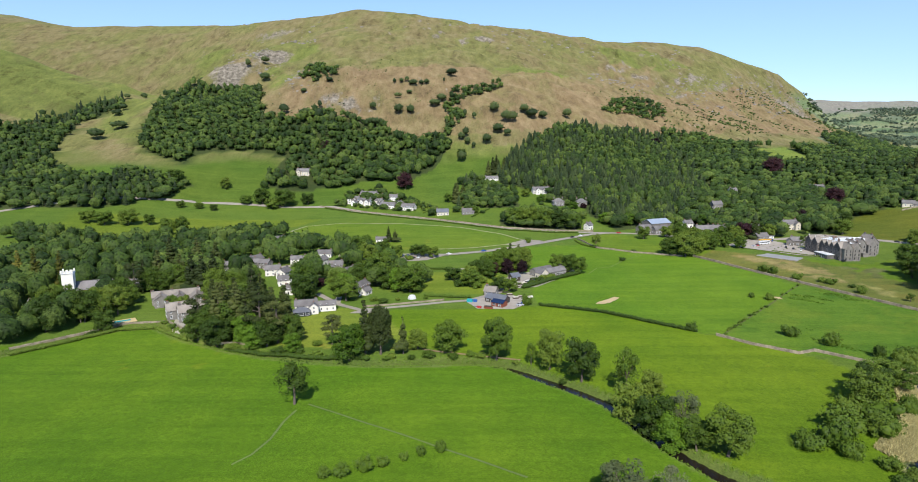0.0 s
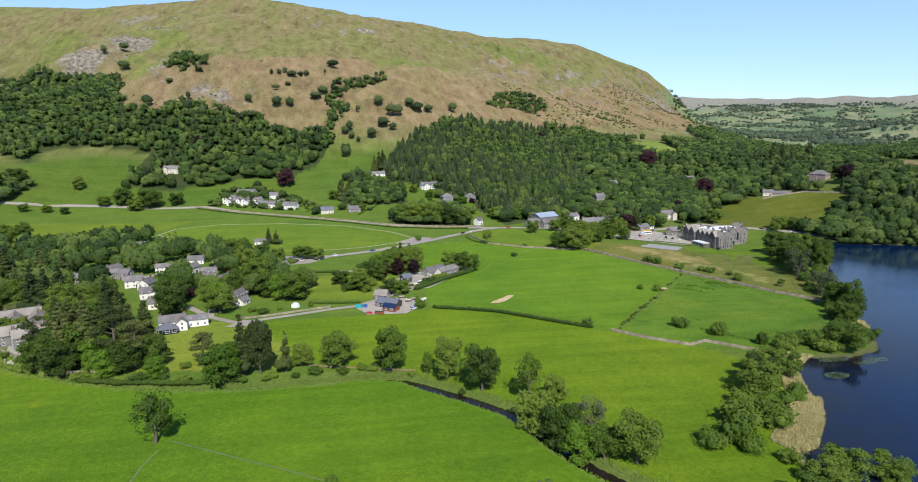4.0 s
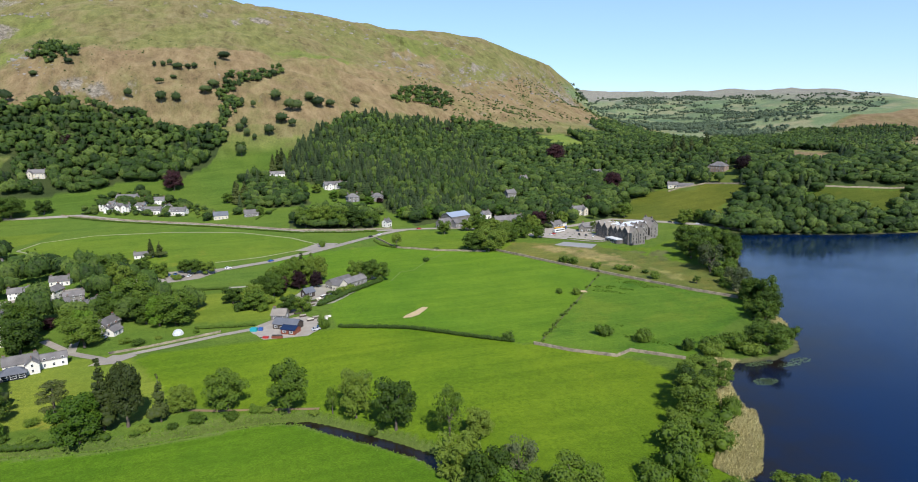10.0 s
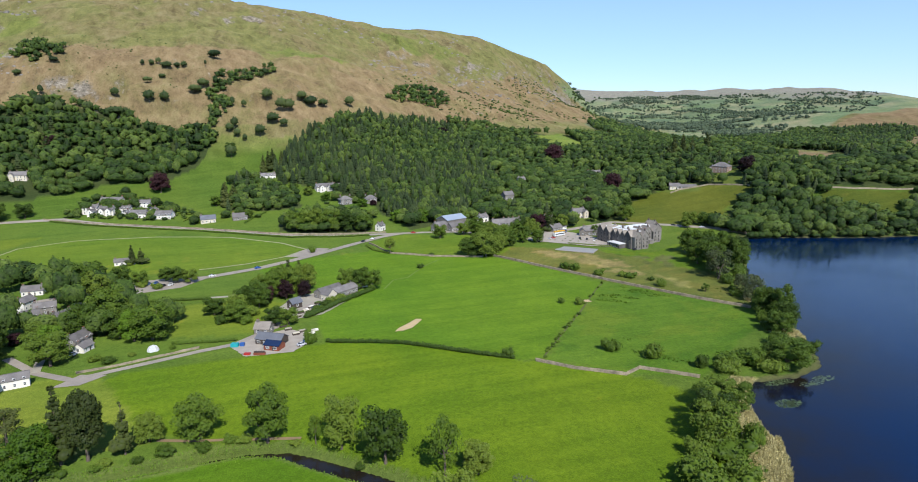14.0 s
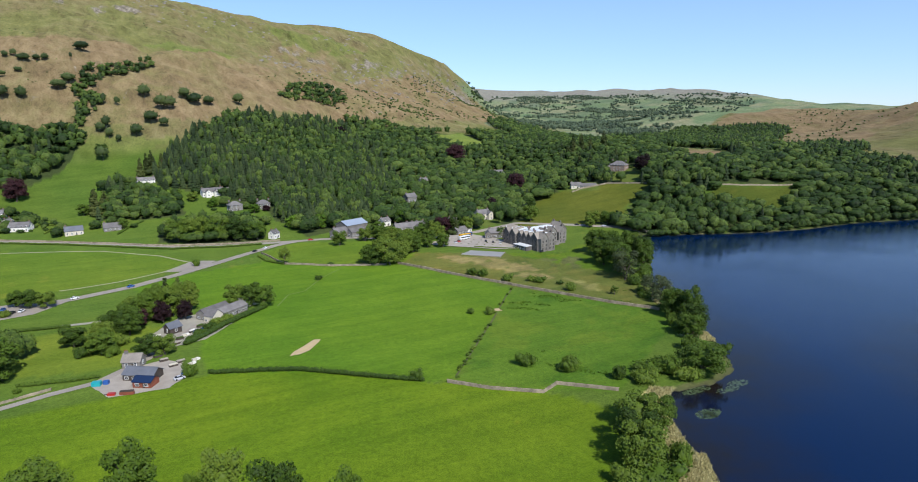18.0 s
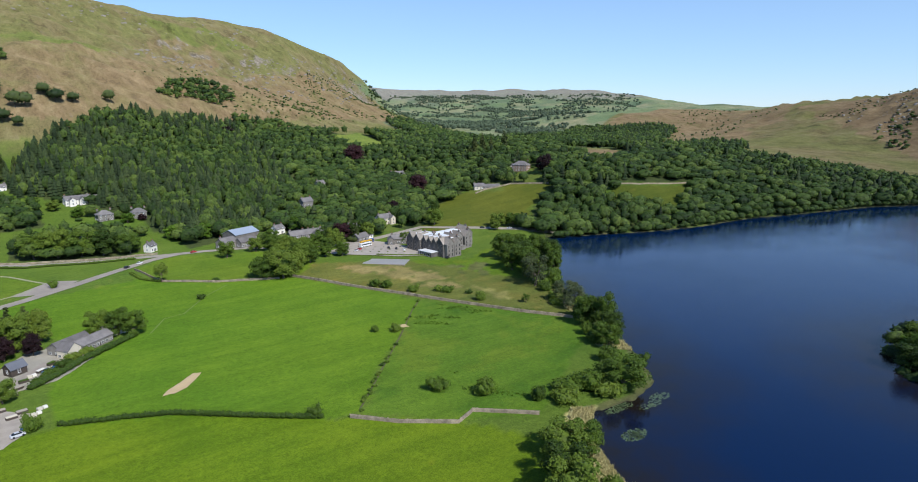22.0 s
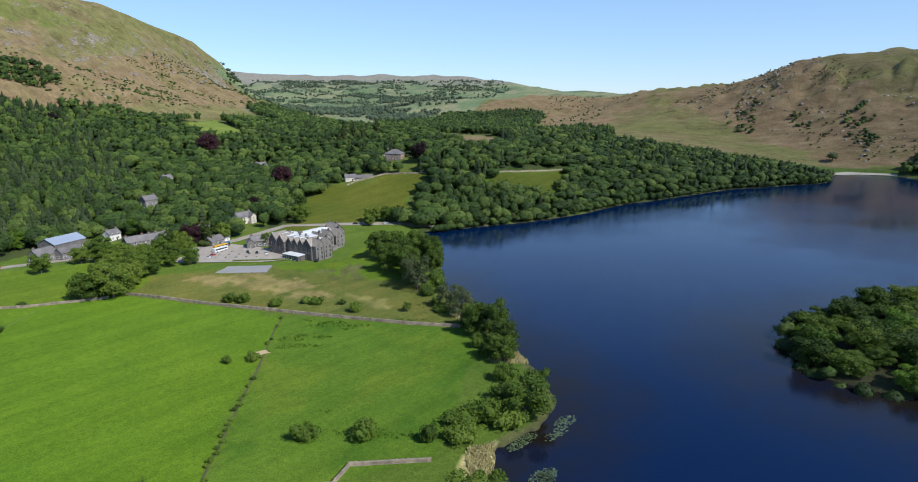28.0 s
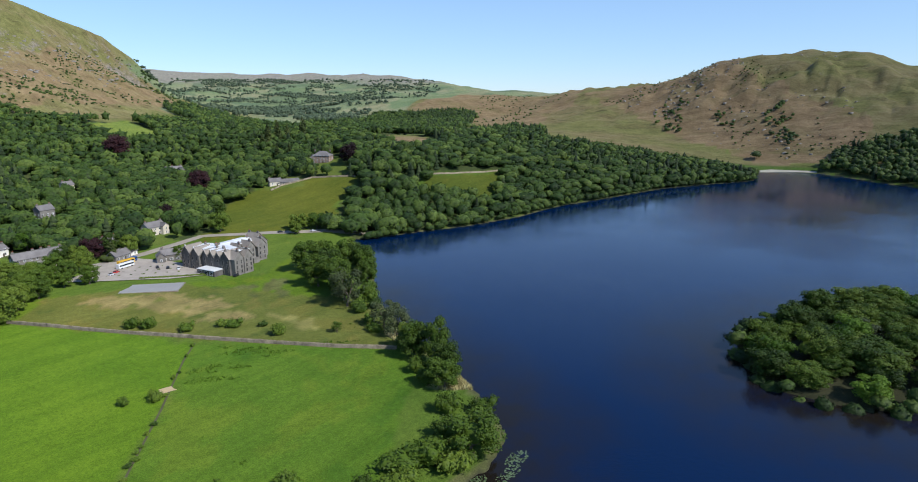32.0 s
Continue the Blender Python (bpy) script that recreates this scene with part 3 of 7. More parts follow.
# heather and bracken stand on the steep face above the woods
REED_BEDS = [[(133, 176), (142, 178), (158, 194), (170, 210), (160, 216), (146, 200), (130, 184)], [(166, 210), (180, 236), (196, 248), (188, 252), (172, 238), (160, 216)], [(250, 274), (256, 284), (248, 290), (242, 282)], [(272, 316), (280, 332), (272, 336), (266, 322)]]
BRACKEN = [([(-330, 960), (-120, 960), (0, 960), (120, 980), (240, 1030), (420, 1090), (620, 1300), (900, 1500), (1010, 1800), (900, 1830), (520, 1500), (300, 1330), (60, 1250), (-120, 1200), (-300, 1150)], 0.85),
           ([(-116, 1003), (-100, 955), (-30, 968), (-12, 1030), (-65, 1085), (-125, 1075), (-203, 1060), (-215, 985), (-155, 995)], 0.8),
           ([(14, 1065), (82, 1080), (150, 1075), (212, 1039), (235, 1110), (128, 1155), (90, 1190), (26, 1135)], 0.75),
           ([(279, 1372), (291, 1210), (465, 1515), (511, 1668), (391, 1624), (321, 1542)], 0.75),
           ([(-577, 1340), (-480, 1420), (-330, 1180), (-270, 1000), (-310, 985), (-390, 1150), (-450, 1280)], 0.6),
           ([(1060, 330), (1240, 520), (1420, 720), (1560, 840), (1700, 760), (1640, 600), (1560, 520), (1400, 420), (1250, 240), (1080, 200)], 0.95),
           ([(1060, 840), (1316, 1010), (1480, 1350), (1620, 1430), (2000, 1420), (2100, 1200), (1800, 950), (1600, 850), (1150, 780)], 0.9),
           ([(590, 590), (640, 590), (710, 660), (745, 715), (740, 745), (680, 722), (630, 660)], 0.9)]
# greener grass in the wet hollows, on the old intakes and along the lake's far bank
FLUSH = [[(14, 1055), (42, 1064), (79, 1042), (74, 987), (12, 980)], [(-458, 910), (-588, 1028), (-600, 1100), (-570, 1190), (-540, 1100), (-496, 992)], [(-469, 1550), (-361, 1460), (-330, 1330), (-400, 1290), (-440, 1400)],
         [(-60, 848), (-19, 925), (76, 907), (48, 859), (35, 824), (-29, 840)], [(-1500, 1000), (-1500, 1262), (-1100, 1272), (-854, 1250), (-650, 1262), (-575, 1245), (-620, 1150), (-700, 1000)], [(-470, 1560), (-560, 1700), (-700, 1750), (-640, 1600)], [(-330, 1420), (-380, 1340), (-340, 1290), (-290, 1330)], [(1050, 250), (1075, 350), (1130, 420), (1150, 380), (1100, 280)],
         [(-380, 1270), (-310, 1180), (-330, 1130), (-380, 1170)], [(60, 1300), (160, 1340), (260, 1300), (200, 1250)], [(330, 1500), (480, 1620), (620, 1700), (560, 1780), (380, 1700)]]


def build_ground():
    xs = np.r_[growing(-260, -5200, 5, 1.09)[::-1], np.arange(-260, -212, 3.5), np.arange(-212, 132, 1.75), np.arange(132, 440, 3.5), growing(440, 1750, 6, 1.012), growing(1750, 5600, 25, 1.05)]
    ys = np.r_[growing(120, -2500, 6, 1.1)[::-1], np.arange(120, 136, 3.5), np.arange(136, 318, 1.75), np.arange(318, 620, 3.5), growing(620, 2250, 6, 1.006), growing(2250, 5600, 20, 1.03)]
    gx, gy = np.meshgrid(xs, ys)
    x, y = gx.ravel(), gy.ravel()
    z = ground_height(x, y)
    land = np.tile(np.array(GRASS), (len(x), 1))
    wob = 1.5
    for outline, colour in FIELDS + GLADES:
        land[inside(x + wob * rough(x, y, 20, 31, 2), y + wob * rough(x, y, 20, 32, 2), outline)] = colour
    gradient = np.hypot(*np.gradient(z.reshape(gx.shape), ys, xs)).ravel()
    fell = np.clip((z - 52 + 14 * rough(x, y, 90, 41, 3)) / 22, 0, 1) * np.clip((np.hypot(x - 40, y - 80) - 650) / 150, 0, 1)
    for outline, _ in GLADES:
        fell[inside(x, y, outline)] = 0
    for key, (outline, _, _) in WOODS.items():  # leaf litter under the trees
        under = inside(x, y, outline)
        if key not in ("gill", "clump", "crag"):
            for hole in CLEARINGS[:1] + CLEARINGS[6:7]:
                under &= ~inside(x, y, hole)
            land[under], fell[under] = (0.045, 0.06, 0.02), 0.0
    for hole in CLEARINGS[1:6] + CLEARINGS[7:]:  # gardens and glades in the woods
        land[inside(x, y, hole)], fell[inside(x, y, hole)] = (0.085, 0.115, 0.022), 0.0
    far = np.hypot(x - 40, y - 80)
    valley = (far > 1500) & (x > 900) & (x + 1.1 * y > 3000)
    fell[valley] = np.clip((z[valley] - 165 + 35 * rough(x[valley], y[valley], 260, 89, 3)) / 40, 0.0, 1)
    fell[(x > 1040) & (y < 1150) & (x + y > 1310)] = 1.0
    fell[inside(x, y, [(1060, 260), (1100, 330), (1200, 480), (1560, 900), (1800, 600), (1700, -100), (1100, 0), (1040, 150)])] = 1.0
    fell[inside(x, y, BRACKEN[6][0]) & ~inside(x, y, WOODS['vale'][0]) & ~inside(x, y, WOODS['copse'][0])] = 1.0
    fell[inside(x, y, BRACKEN[7][0])] = 1.0
    flush = np.zeros(len(x))
    for outline in FLUSH:
        flush[inside(x + 25 * rough(x, y, 70, 53, 3), y + 25 * rough(x, y, 70, 54, 3), outline)] = 0.8
    # the pale stone tints of the shore, the wet bank of the river, the gravel spit
    bracken = np.zeros(len(x))
    for outline, weight in BRACKEN:
        bracken[inside(x + 25 * rough(x, y, 80, 51, 3), y + 25 * rough(x, y, 80, 52, 3), outline)] = weight
    rocky = np.clip((gradient - 0.42) * 1.3, 0, 0.55) + np.clip(rough(x, y, 160, 61, 3) - 0.25, 0, 1) * 0.5
    for cx, cy, reach in ((-400, 1310, 60), (-440, 1240, 40), (-330, 1290, 60), (-300, 1190, 60), (430, 1560, 90), (930, 1760, 60), (1440, 500, 90), (1330, 440, 60), (1560, 420, 80), (250, 1330, 60), (-480, 1330, 70), (600, 1620, 80)):
        rocky = rocky + 0.36 * np.exp(-((x - cx) ** 2 + (y - cy) ** 2) / reach**2)
    rocky = np.where(z > 60, rocky, 0) * (1 - 0.4 * np.clip((x - 980) / 100, 0, 1))
    r = far_from(x, y, RIVER)
    beyond = np.clip((far - 1000) / 300, 0, 1) * (x > 760)
    cell = lattice(np.floor((x + 40 * rough(x, y, 200, 81, 2)) / 130), np.floor((y + 40 * rough(x, y, 200, 82, 2)) / 95), 83)
    # patchwork of far fields, greyed and lightened to paint in distance haze
    hazed_crop = np.array([(0.14, 0.185, 0.095), (0.18, 0.21, 0.115), (0.21, 0.215, 0.13), (0.115, 0.155, 0.09)])[np.clip(((cell + 1) * 2).astype(int), 0, 3)]
    land = land * (1 - beyond[:, None]) + hazed_crop * beyond[:, None]
    rushy = inside(x, y, FIELDS[3][0]) | inside(x, y, FIELDS[8][0])
    tuss = rough(x, y, 13, 85, 3) + 0.6 * rough(x, y, 45, 86, 2)
    land[rushy & (tuss > 0.5)] *= (0.75, 0.85, 0.85)
    land[rushy & (tuss < -0.7)] *= (1.2, 1.05, 1.1)
    worn = (rough(x, y, 9, 87, 3) + 0.5 * rough(x, y, 60, 88, 2)) > 0.95
    land[worn & ~inside(x, y, LAKE) & (y > 250) & (y < 560)] *= (1.35, 1.1, 1.3)
    bank = (r < 5.5) & (x > -330)
    land[bank] = (0.1, 0.135, 0.03)
    for outline, colour in TAWNY:
        t = inside(x + 7 * rough(x, y, 14, 101, 3), y + 7 * rough(x, y, 14, 102, 3), outline) & (rough(x, y, 8, 103, 3) > -0.5)
        land[t] = np.array(colour) * (1 + 0.25 * rough(x[t], y[t], 7, 104, 2))[:, None]
    land[inside(x, y, LAKE)] = (0.05, 0.045, 0.03)
    shore = (~inside(x, y, LAKE)) & (far_from(x, y, LAKE + LAKE[:1]) < 3)
    land[shore] = (0.1, 0.105, 0.04)
    for outline in REED_BEDS:  # last year's straw on the ground
        straw = inside(x + 5 * rough(x, y, 9, 106, 2), y + 5 * rough(x, y, 9, 107, 2), outline) & ~inside(x, y, LAKE)
        land[straw] = np.array((0.42, 0.37, 0.17)) * (1 + 0.3 * rough(x[straw], y[straw], 6, 108, 2))[:, None]
    land[inside(x, y, ISLE)] = (0.05, 0.05, 0.025)
    n, k = len(xs), np.arange(len(x)).reshape(gx.shape)
    faces = np.stack([k[:-1, :-1], k[:-1, 1:], k[1:, 1:], k[1:, :-1]], -1).reshape(-1, 4)
    # the painted haze on the fells sets in beyond 2400 m
    me = mesh_from("ground", np.c_[x, y, z], faces, LAND, [("land", land), ("flush", flush), ("far_haze", np.clip((far - 2400) / 900, 0, 1)), ("fell", np.stack([fell, bracken, np.clip(rocky, 0, 1)], 1))], True)
    return tagged(new("ground", me), "green valley pastures rising to bracken and rock fells", "ground", kind="structure")


ground = build_ground()


def build_lake():
    xs, ys = np.arange(60, 1060, 8.0), np.arange(-170, 520, 8.0)
    gx, gy = np.meshgrid(xs, ys)
    x, y = gx.ravel(), gy.ravel()
    keep = (inside(x, y, LAKE) | (far_from(x, y, LAKE + LAKE[:1]) < 12)).reshape(gx.shape)
    quads = keep[:-1, :-1] & keep[:-1, 1:] & keep[1:, 1:] & keep[1:, :-1]
    k = np.arange(len(x)).reshape(gx.shape)
    faces = np.stack([k[:-1, :-1], k[:-1, 1:], k[1:, 1:], k[1:, :-1]], -1)[quads]
    edge = np.minimum(far_from(x, y, LAKE + LAKE[:1]), far_from(x, y, ISLE + ISLE[:1]) * 0.7)
    shoal = np.clip(1.05 - edge / 48, 0, 1) * np.clip((300 - np.hypot(x - 260, y - 170)) / 90, 0, 1)
    me = mesh_from("lake", np.c_[x, y, 0 * x], faces, WATER, [("shoal", shoal)])
    return tagged(new("water", me), "calm dark blue lake with brown weedy shallows", "lake", kind="structure")


lake = build_lake()


def ribbon(line, width, lift, step=4.0, follow=True, level=0.0):
    """A strip of quads laid along a plan line, on the ground or level."""
    p = along(line, step)[:, :2]
    t = np.gradient(p, axis=0)
    t /= np.hypot(t[:, 0], t[:, 1])[:, None] + 1e-9
    side = np.stack([-t[:, 1], t[:, 0]], 1)
    rows = [p + side * width * s for s in (-0.5, -0.17, 0.17, 0.5)]
    verts = []
    for q in rows:
        z = ground_height(q[:, 0], q[:, 1]) + lift if follow else np.full(len(q), level)
        verts.append(np.c_[q, z])
    n = len(p)
    faces = [[r * n + i, r * n + i + 1, (r + 1) * n + i + 1, (r + 1) * n + i] for r in range(3) for i in range(n - 1)]
    return np.concatenate(verts), np.array(faces)[:, ::-1]


rv, rf = ribbon(RIVER, 6, 0, 4, False, 0.3)
river = tagged(new("river_water", mesh_from("river_water", rv, rf, RIVER_WATER, [("shoal", np.full(len(rv), 0.55))])), "narrow dark river winding through the pasture", "river", kind="structure")

# ---------------------------------------------------------------- woods
def unit_sphere(level):
    bm = bmesh.new()
    bmesh.ops.create_icosphere(bm, subdivisions=level, radius=1.0)
    v = np.array([p.co[:] for p in bm.verts])
    f = np.array([[p.index for p in face.verts] for face in bm.faces])
    bm.free()
    return v, f


def sprays(rng, centre, radius, count, size, squash=1.0, below=-0.35):
    """Leaf sprays on a bough: small triangles that stand off its surface."""
    d = rng.normal(size=(count * 2, 3))
    d /= np.linalg.norm(d, axis=1)[:, None]
    d = d[d[:, 2] > below][:count]
    p = centre + d * radius * rng.uniform(0.8, 1.16, (len(d), 1)) * np.array((1, 1, squash))
    nrm = d + rng.normal(0, 0.55, d.shape)
    nrm /= np.linalg.norm(nrm, axis=1)[:, None]
    a = np.cross(nrm, rng.normal(size=d.shape))
    a /= np.linalg.norm(a, axis=1)[:, None] + 1e-9
    b = np.cross(nrm, a)
    s = size * rng.uniform(0.6, 1.3, (len(d), 1))
    v = np.stack([p + a * s, p - a * s * 0.5 + b * s * 0.87, p - a * s * 0.5 - b * s * 0.87], 1).reshape(-1, 3)
    return v, np.arange(len(v)).reshape(-1, 3)


def join(pieces):
    vs, fs, base = [], [], 0
    for v, f in pieces:
        vs.append(v), fs.append(f + base)
        base += len(v)
    return np.concatenate(vs), np.concatenate(fs)


def lumpy(level, seed, lumps=9, depth=0.35):
    """A crown for a tree of the woods: a ball cut open below, pushed out into boughs."""
    rng = np.random.default_rng(seed)
    v, f = unit_sphere(level)
    d = rng.normal(size=(lumps, 3))
    d[:, 2] = np.abs(d[:, 2]) * 0.8
    d /= np.linalg.norm(d, axis=1)[:, None]
    near = (v @ d.T).max(1)
    r = 1 - depth + depth * np.clip((near - 0.55) / 0.4, 0, 1) + rng.normal(0, 0.055, len(v))
    keep = (v[f].mean(1)[:, 2] > -0.5)
    v = v * r[:, None]
    f = f[keep]
    used = np.unique(f)
    back = np.zeros(len(v), int)
    back[used] = np.arange(len(used))
    v, f = v[used], back[f]
    # sprays of leaves stand off the boughs
    if 20 <= seed < 40:  # crowns of the middle distance carry fewer, larger sprays
        level = 1
    count, size = (520, 0.08) if level > 2 else (230, 0.1) if level > 1 else ((95, 0.14) if seed < 90 else (14, 0.2))
    k = rng.integers(len(v), size=count)
    p = v[k] * rng.uniform(0.97, 1.1, (count, 1)) + rng.normal(0, 0.05, (count, 3))
    nrm = v[k] + rng.normal(0, 0.32, (count, 3))
    a = np.cross(nrm, rng.normal(size=(count, 3)))
    a /= np.linalg.norm(a, axis=1)[:, None] + 1e-9
    b = np.cross(nrm, a)
    b /= np.linalg.norm(b, axis=1)[:, None] + 1e-9
    s = size * rng.uniform(0.6, 1.4, (count, 1))
    leaves = np.stack([p + a * s, p - a * s * 0.5 + b * s * 0.87, p - a * s * 0.5 - b * s * 0.87], 1).reshape(-1, 3)
    return join([(v * 0.97, f), (leaves, np.arange(3 * count).reshape(-1, 3))])


def spire(seed, tiers=6, sides=8):
    """A conifer's crown: ragged tiers narrowing to a tip."""
    rng = np.random.default_rng(seed)
    v, f = [], []
    for k in range(tiers):
        z0, z1 = k / tiers, min(1.0, (k + 1.7) / tiers)
        r0 = 1 - z0**1.9
        b = len(v)
        for s in range(sides):
            a = 2 * math.pi * (s + 0.5 * (k % 2)) / sides
            r = r0 * (1.15 if s % 2 else 0.72) * rng.uniform(0.82, 1.15)
            v.append((r * math.cos(a), r * math.sin(a), z0 * 2 - 1 - 0.06 * rng.random()))
        v.append((0, 0, z1 * 2 - 1))
        f += [(b + s, b + (s + 1) % sides, b + sides) for s in range(sides)]
    return np.array(v, float), np.array(f)


CROWNS = {"near": [lumpy(3, 70 + s, 14, 0.4) for s in range(5)], 2: [lumpy(2, s, 11, 0.48) for s in range(8)], 1: [lumpy(2, 20 + s, 8, 0.42) for s in range(6)], "fir": [spire(40 + s) for s in range(5)],
          "mid": [lumpy(1, 50 + s, 7, 0.4) for s in range(6)], "far": [lumpy(1, 90 + s, 6, 0.3) for s in range(4)], "fir_far": [spire(60 + s, 4, 6) for s in range(3)]}


def stand(name, spots, heights, widths, kinds, material, label, seed):
    """Many crowns joined into one wood."""
    rng = np.random.default_rng(seed)
    z = ground_height(spots[:, 0], spots[:, 1])
    vs, fs, tint, base = [], [], [], 0
    for (x, y), g, h, w, kind in zip(spots, z, heights, widths, kinds):
        v, f = CROWNS[kind][rng.integers(len(CROWNS[kind]))]
        a = rng.uniform(0, 6.3)
        c, s = math.cos(a), math.sin(a)
        fir = str(kind).startswith("fir")
        half = h * (0.5 if fir else 0.5)
        mid = g + (h * 0.52 if fir else h - half)
        vs.append(np.c_[x + w * (v[:, 0] * c - v[:, 1] * s), y + w * (v[:, 0] * s + v[:, 1] * c), mid + half * v[:, 2]])
        fs.append(f + base)
        tint.append(np.full(len(v), rng.random()))
        base += len(v)
    me = mesh_from(name, np.concatenate(vs), np.concatenate(fs), material, [("tint", np.concatenate(tint))], True)
    return tagged(new(name, me), label, "woodland", kind="stuff")


def scatter(outline, spacing, seed, holes=(), ragged=0.0):
    rng = np.random.default_rng(seed)
    p = np.array(outline, float)
    gx, gy = np.meshgrid(np.arange(p[:, 0].min(), p[:, 0].max(), spacing), np.arange(p[:, 1].min(), p[:, 1].max(), spacing * 0.9))
    gx = gx + spacing * 0.5 * (np.arange(gx.shape[0]) % 2)[:, None]
    s = np.c_[gx.ravel(), gy.ravel()] + rng.uniform(-0.42, 0.42, (gx.size, 2)) * spacing
    q = s + ragged * np.c_[rough(s[:, 0], s[:, 1], 40, seed, 3), rough(s[:, 0], s[:, 1], 40, seed + 1, 3)]
    ok = inside(q[:, 0], q[:, 1], [tuple(v) for v in outline])
    for hole in holes:
        ok &= ~inside(s[:, 0], s[:, 1], hole)
    for hx, hy in HOUSE_GAPS:  # gardens open towards the valley
        d = np.array((60 - hx, 110 - hy)) / math.hypot(60 - hx, 110 - hy)
        rel = s - (hx, hy)
        ahead, aside = rel @ d, np.abs(rel[:, 0] * d[1] - rel[:, 1] * d[0])
        ok &= ~((ahead > -9) & (ahead < 26) & (aside < 11))
    ok &= ~inside(s[:, 0], s[:, 1], LAKE) | (np.hypot(s[:, 0] - 375, s[:, 1] - 160) < 95)
    return s[ok]


WOOD_LABELS = {"plantation": "dark conifer plantation on the steep fellside", "shore": "leafy oak wood along the lake shore",
               "crag": "low dark thicket under the crags", "gill": "strip of trees following a gill up the fell"}
for k, (key, (outline, spacing, firs)) in enumerate(WOODS.items()):
    if key == "isle":  # planted tree by tree below
        continue
    spots = scatter(outline, spacing, 100 + k, CLEARINGS, spacing * 1.2)
    rng = np.random.default_rng(200 + k)
    far = np.hypot(spots[:, 0] - 40, spots[:, 1] - 80)
    is_fir = rng.random(len(spots)) < firs * np.clip(1.2 + 1.5 * rough(spots[:, 0], spots[:, 1], 130, 77, 2), 0, 1.5)
    small = {"crag": 0.7, "gill": 0.8, "clump": 0.85, "roadside": 0.9, "slope": 0.8, "bank_wood": 0.85}.get(key, 1.0)
    for flag, mat, tail in ((False, LEAF_WOOD, "broadleaf_wood"), (True, LEAF_FIR, "conifer_wood")):
        pick = is_fir == flag
        if pick.sum() < 4:
            continue
        n = int(pick.sum())
        h = rng.uniform(8.5, 15, n) * (1 + 0.18 * rough(spots[pick][:, 0], spots[pick][:, 1], 90, 79, 2)) * (1.15 if flag else 1.0) * small
        w = rng.uniform(2.8, 5.0, n) if flag else np.clip(rng.lognormal(-0.45, 0.27, n), 0.4, 1.05) * spacing * (0.9 if small < 1 else 1.0)
        d = far[pick]
        kinds = [("fir" if q < 1000 else "fir_far") if flag else (2 if q < 640 else 1 if q < 820 else "mid" if q < 1150 else "far") for q in d]
        stand(tail, spots[pick], h, w, kinds, mat, WOOD_LABELS.get(key, "dark conifers standing among the fellside woods" if flag else "dense mixed broadleaf wood below the fell"), 300 + k)

# low leafy fringe hanging over the water along the far shore and round the island
for line, label in (([(405, 472), (440, 462), (487, 441), (537, 428), (609, 423), (693, 401), (776, 380), (830, 351), (900, 310), (940, 316), (985, 324)], "low leafy fringe overhanging the lake's edge"),
                    (ISLE + ISLE[:1], "low leafy fringe overhanging the island's edge")):
    p = along(line, 4.5)[:, :2]
    rng = np.random.default_rng(len(p))
    p = p + rng.normal(0, 1.3, p.shape)
    stand("shore_fringe", p, rng.uniform(4.5, 9, len(p)), rng.uniform(2.8, 4.6, len(p)), [2] * len(p), LEAF_WOOD, label, 400 + len(p))

# ---------------------------------------------------------------- single trees and bushes
def part(name, me, parent, label="", at=(0, 0, 0), turn=0.0, scale=(1, 1, 1)):
    ob = new(name, me)
    ob.parent = parent
    ob.location, ob.rotation_euler, ob.scale = at, (0, 0, turn), scale
    return tagged(ob, label)


def thing(name, label, category, at=(0, 0, 0), turn=0.0, group=""):
    ob = new(name)
    ob.empty_display_size = 0.5
    ob.location, ob.rotation_euler = at, (0, 0, turn)
    return tagged(ob, label, category, group)


def tube(points, radii, sides=6):
    """A tapered limb along points, as triangles."""
    pts, v, f = np.array(points, float), [], []
    for k, (p, r) in enumerate(zip(pts, radii)):
        t = pts[min(k + 1, len(pts) - 1)] - pts[max(k - 1, 0)]
        t /= np.linalg.norm(t) + 1e-9
        a = np.cross(t, (0.31, 0.9, 0.17))
        a /= np.linalg.norm(a)
        b = np.cross(t, a)
        v += [p + r * (math.cos(2 * math.pi * s / sides) * a + math.sin(2 * math.pi * s / sides) * b) for s in range(sides)]
    for k in range(len(pts) - 1):
        for s in range(sides):
            i, j = k * sides + s, k * sides + (s + 1) % sides
            f += [(i, j, j + sides), (i, j + sides, i + sides)]
    return np.array(v), np.array(f)


BALL = unit_sphere(1)


def core(rng, centre, radius, squash=1.0):
    v, f = BALL
    return np.array(centre) + v * radius * rng.uniform(0.8, 1.1, (len(v), 1)) * np.array((1, 1, squash)), f


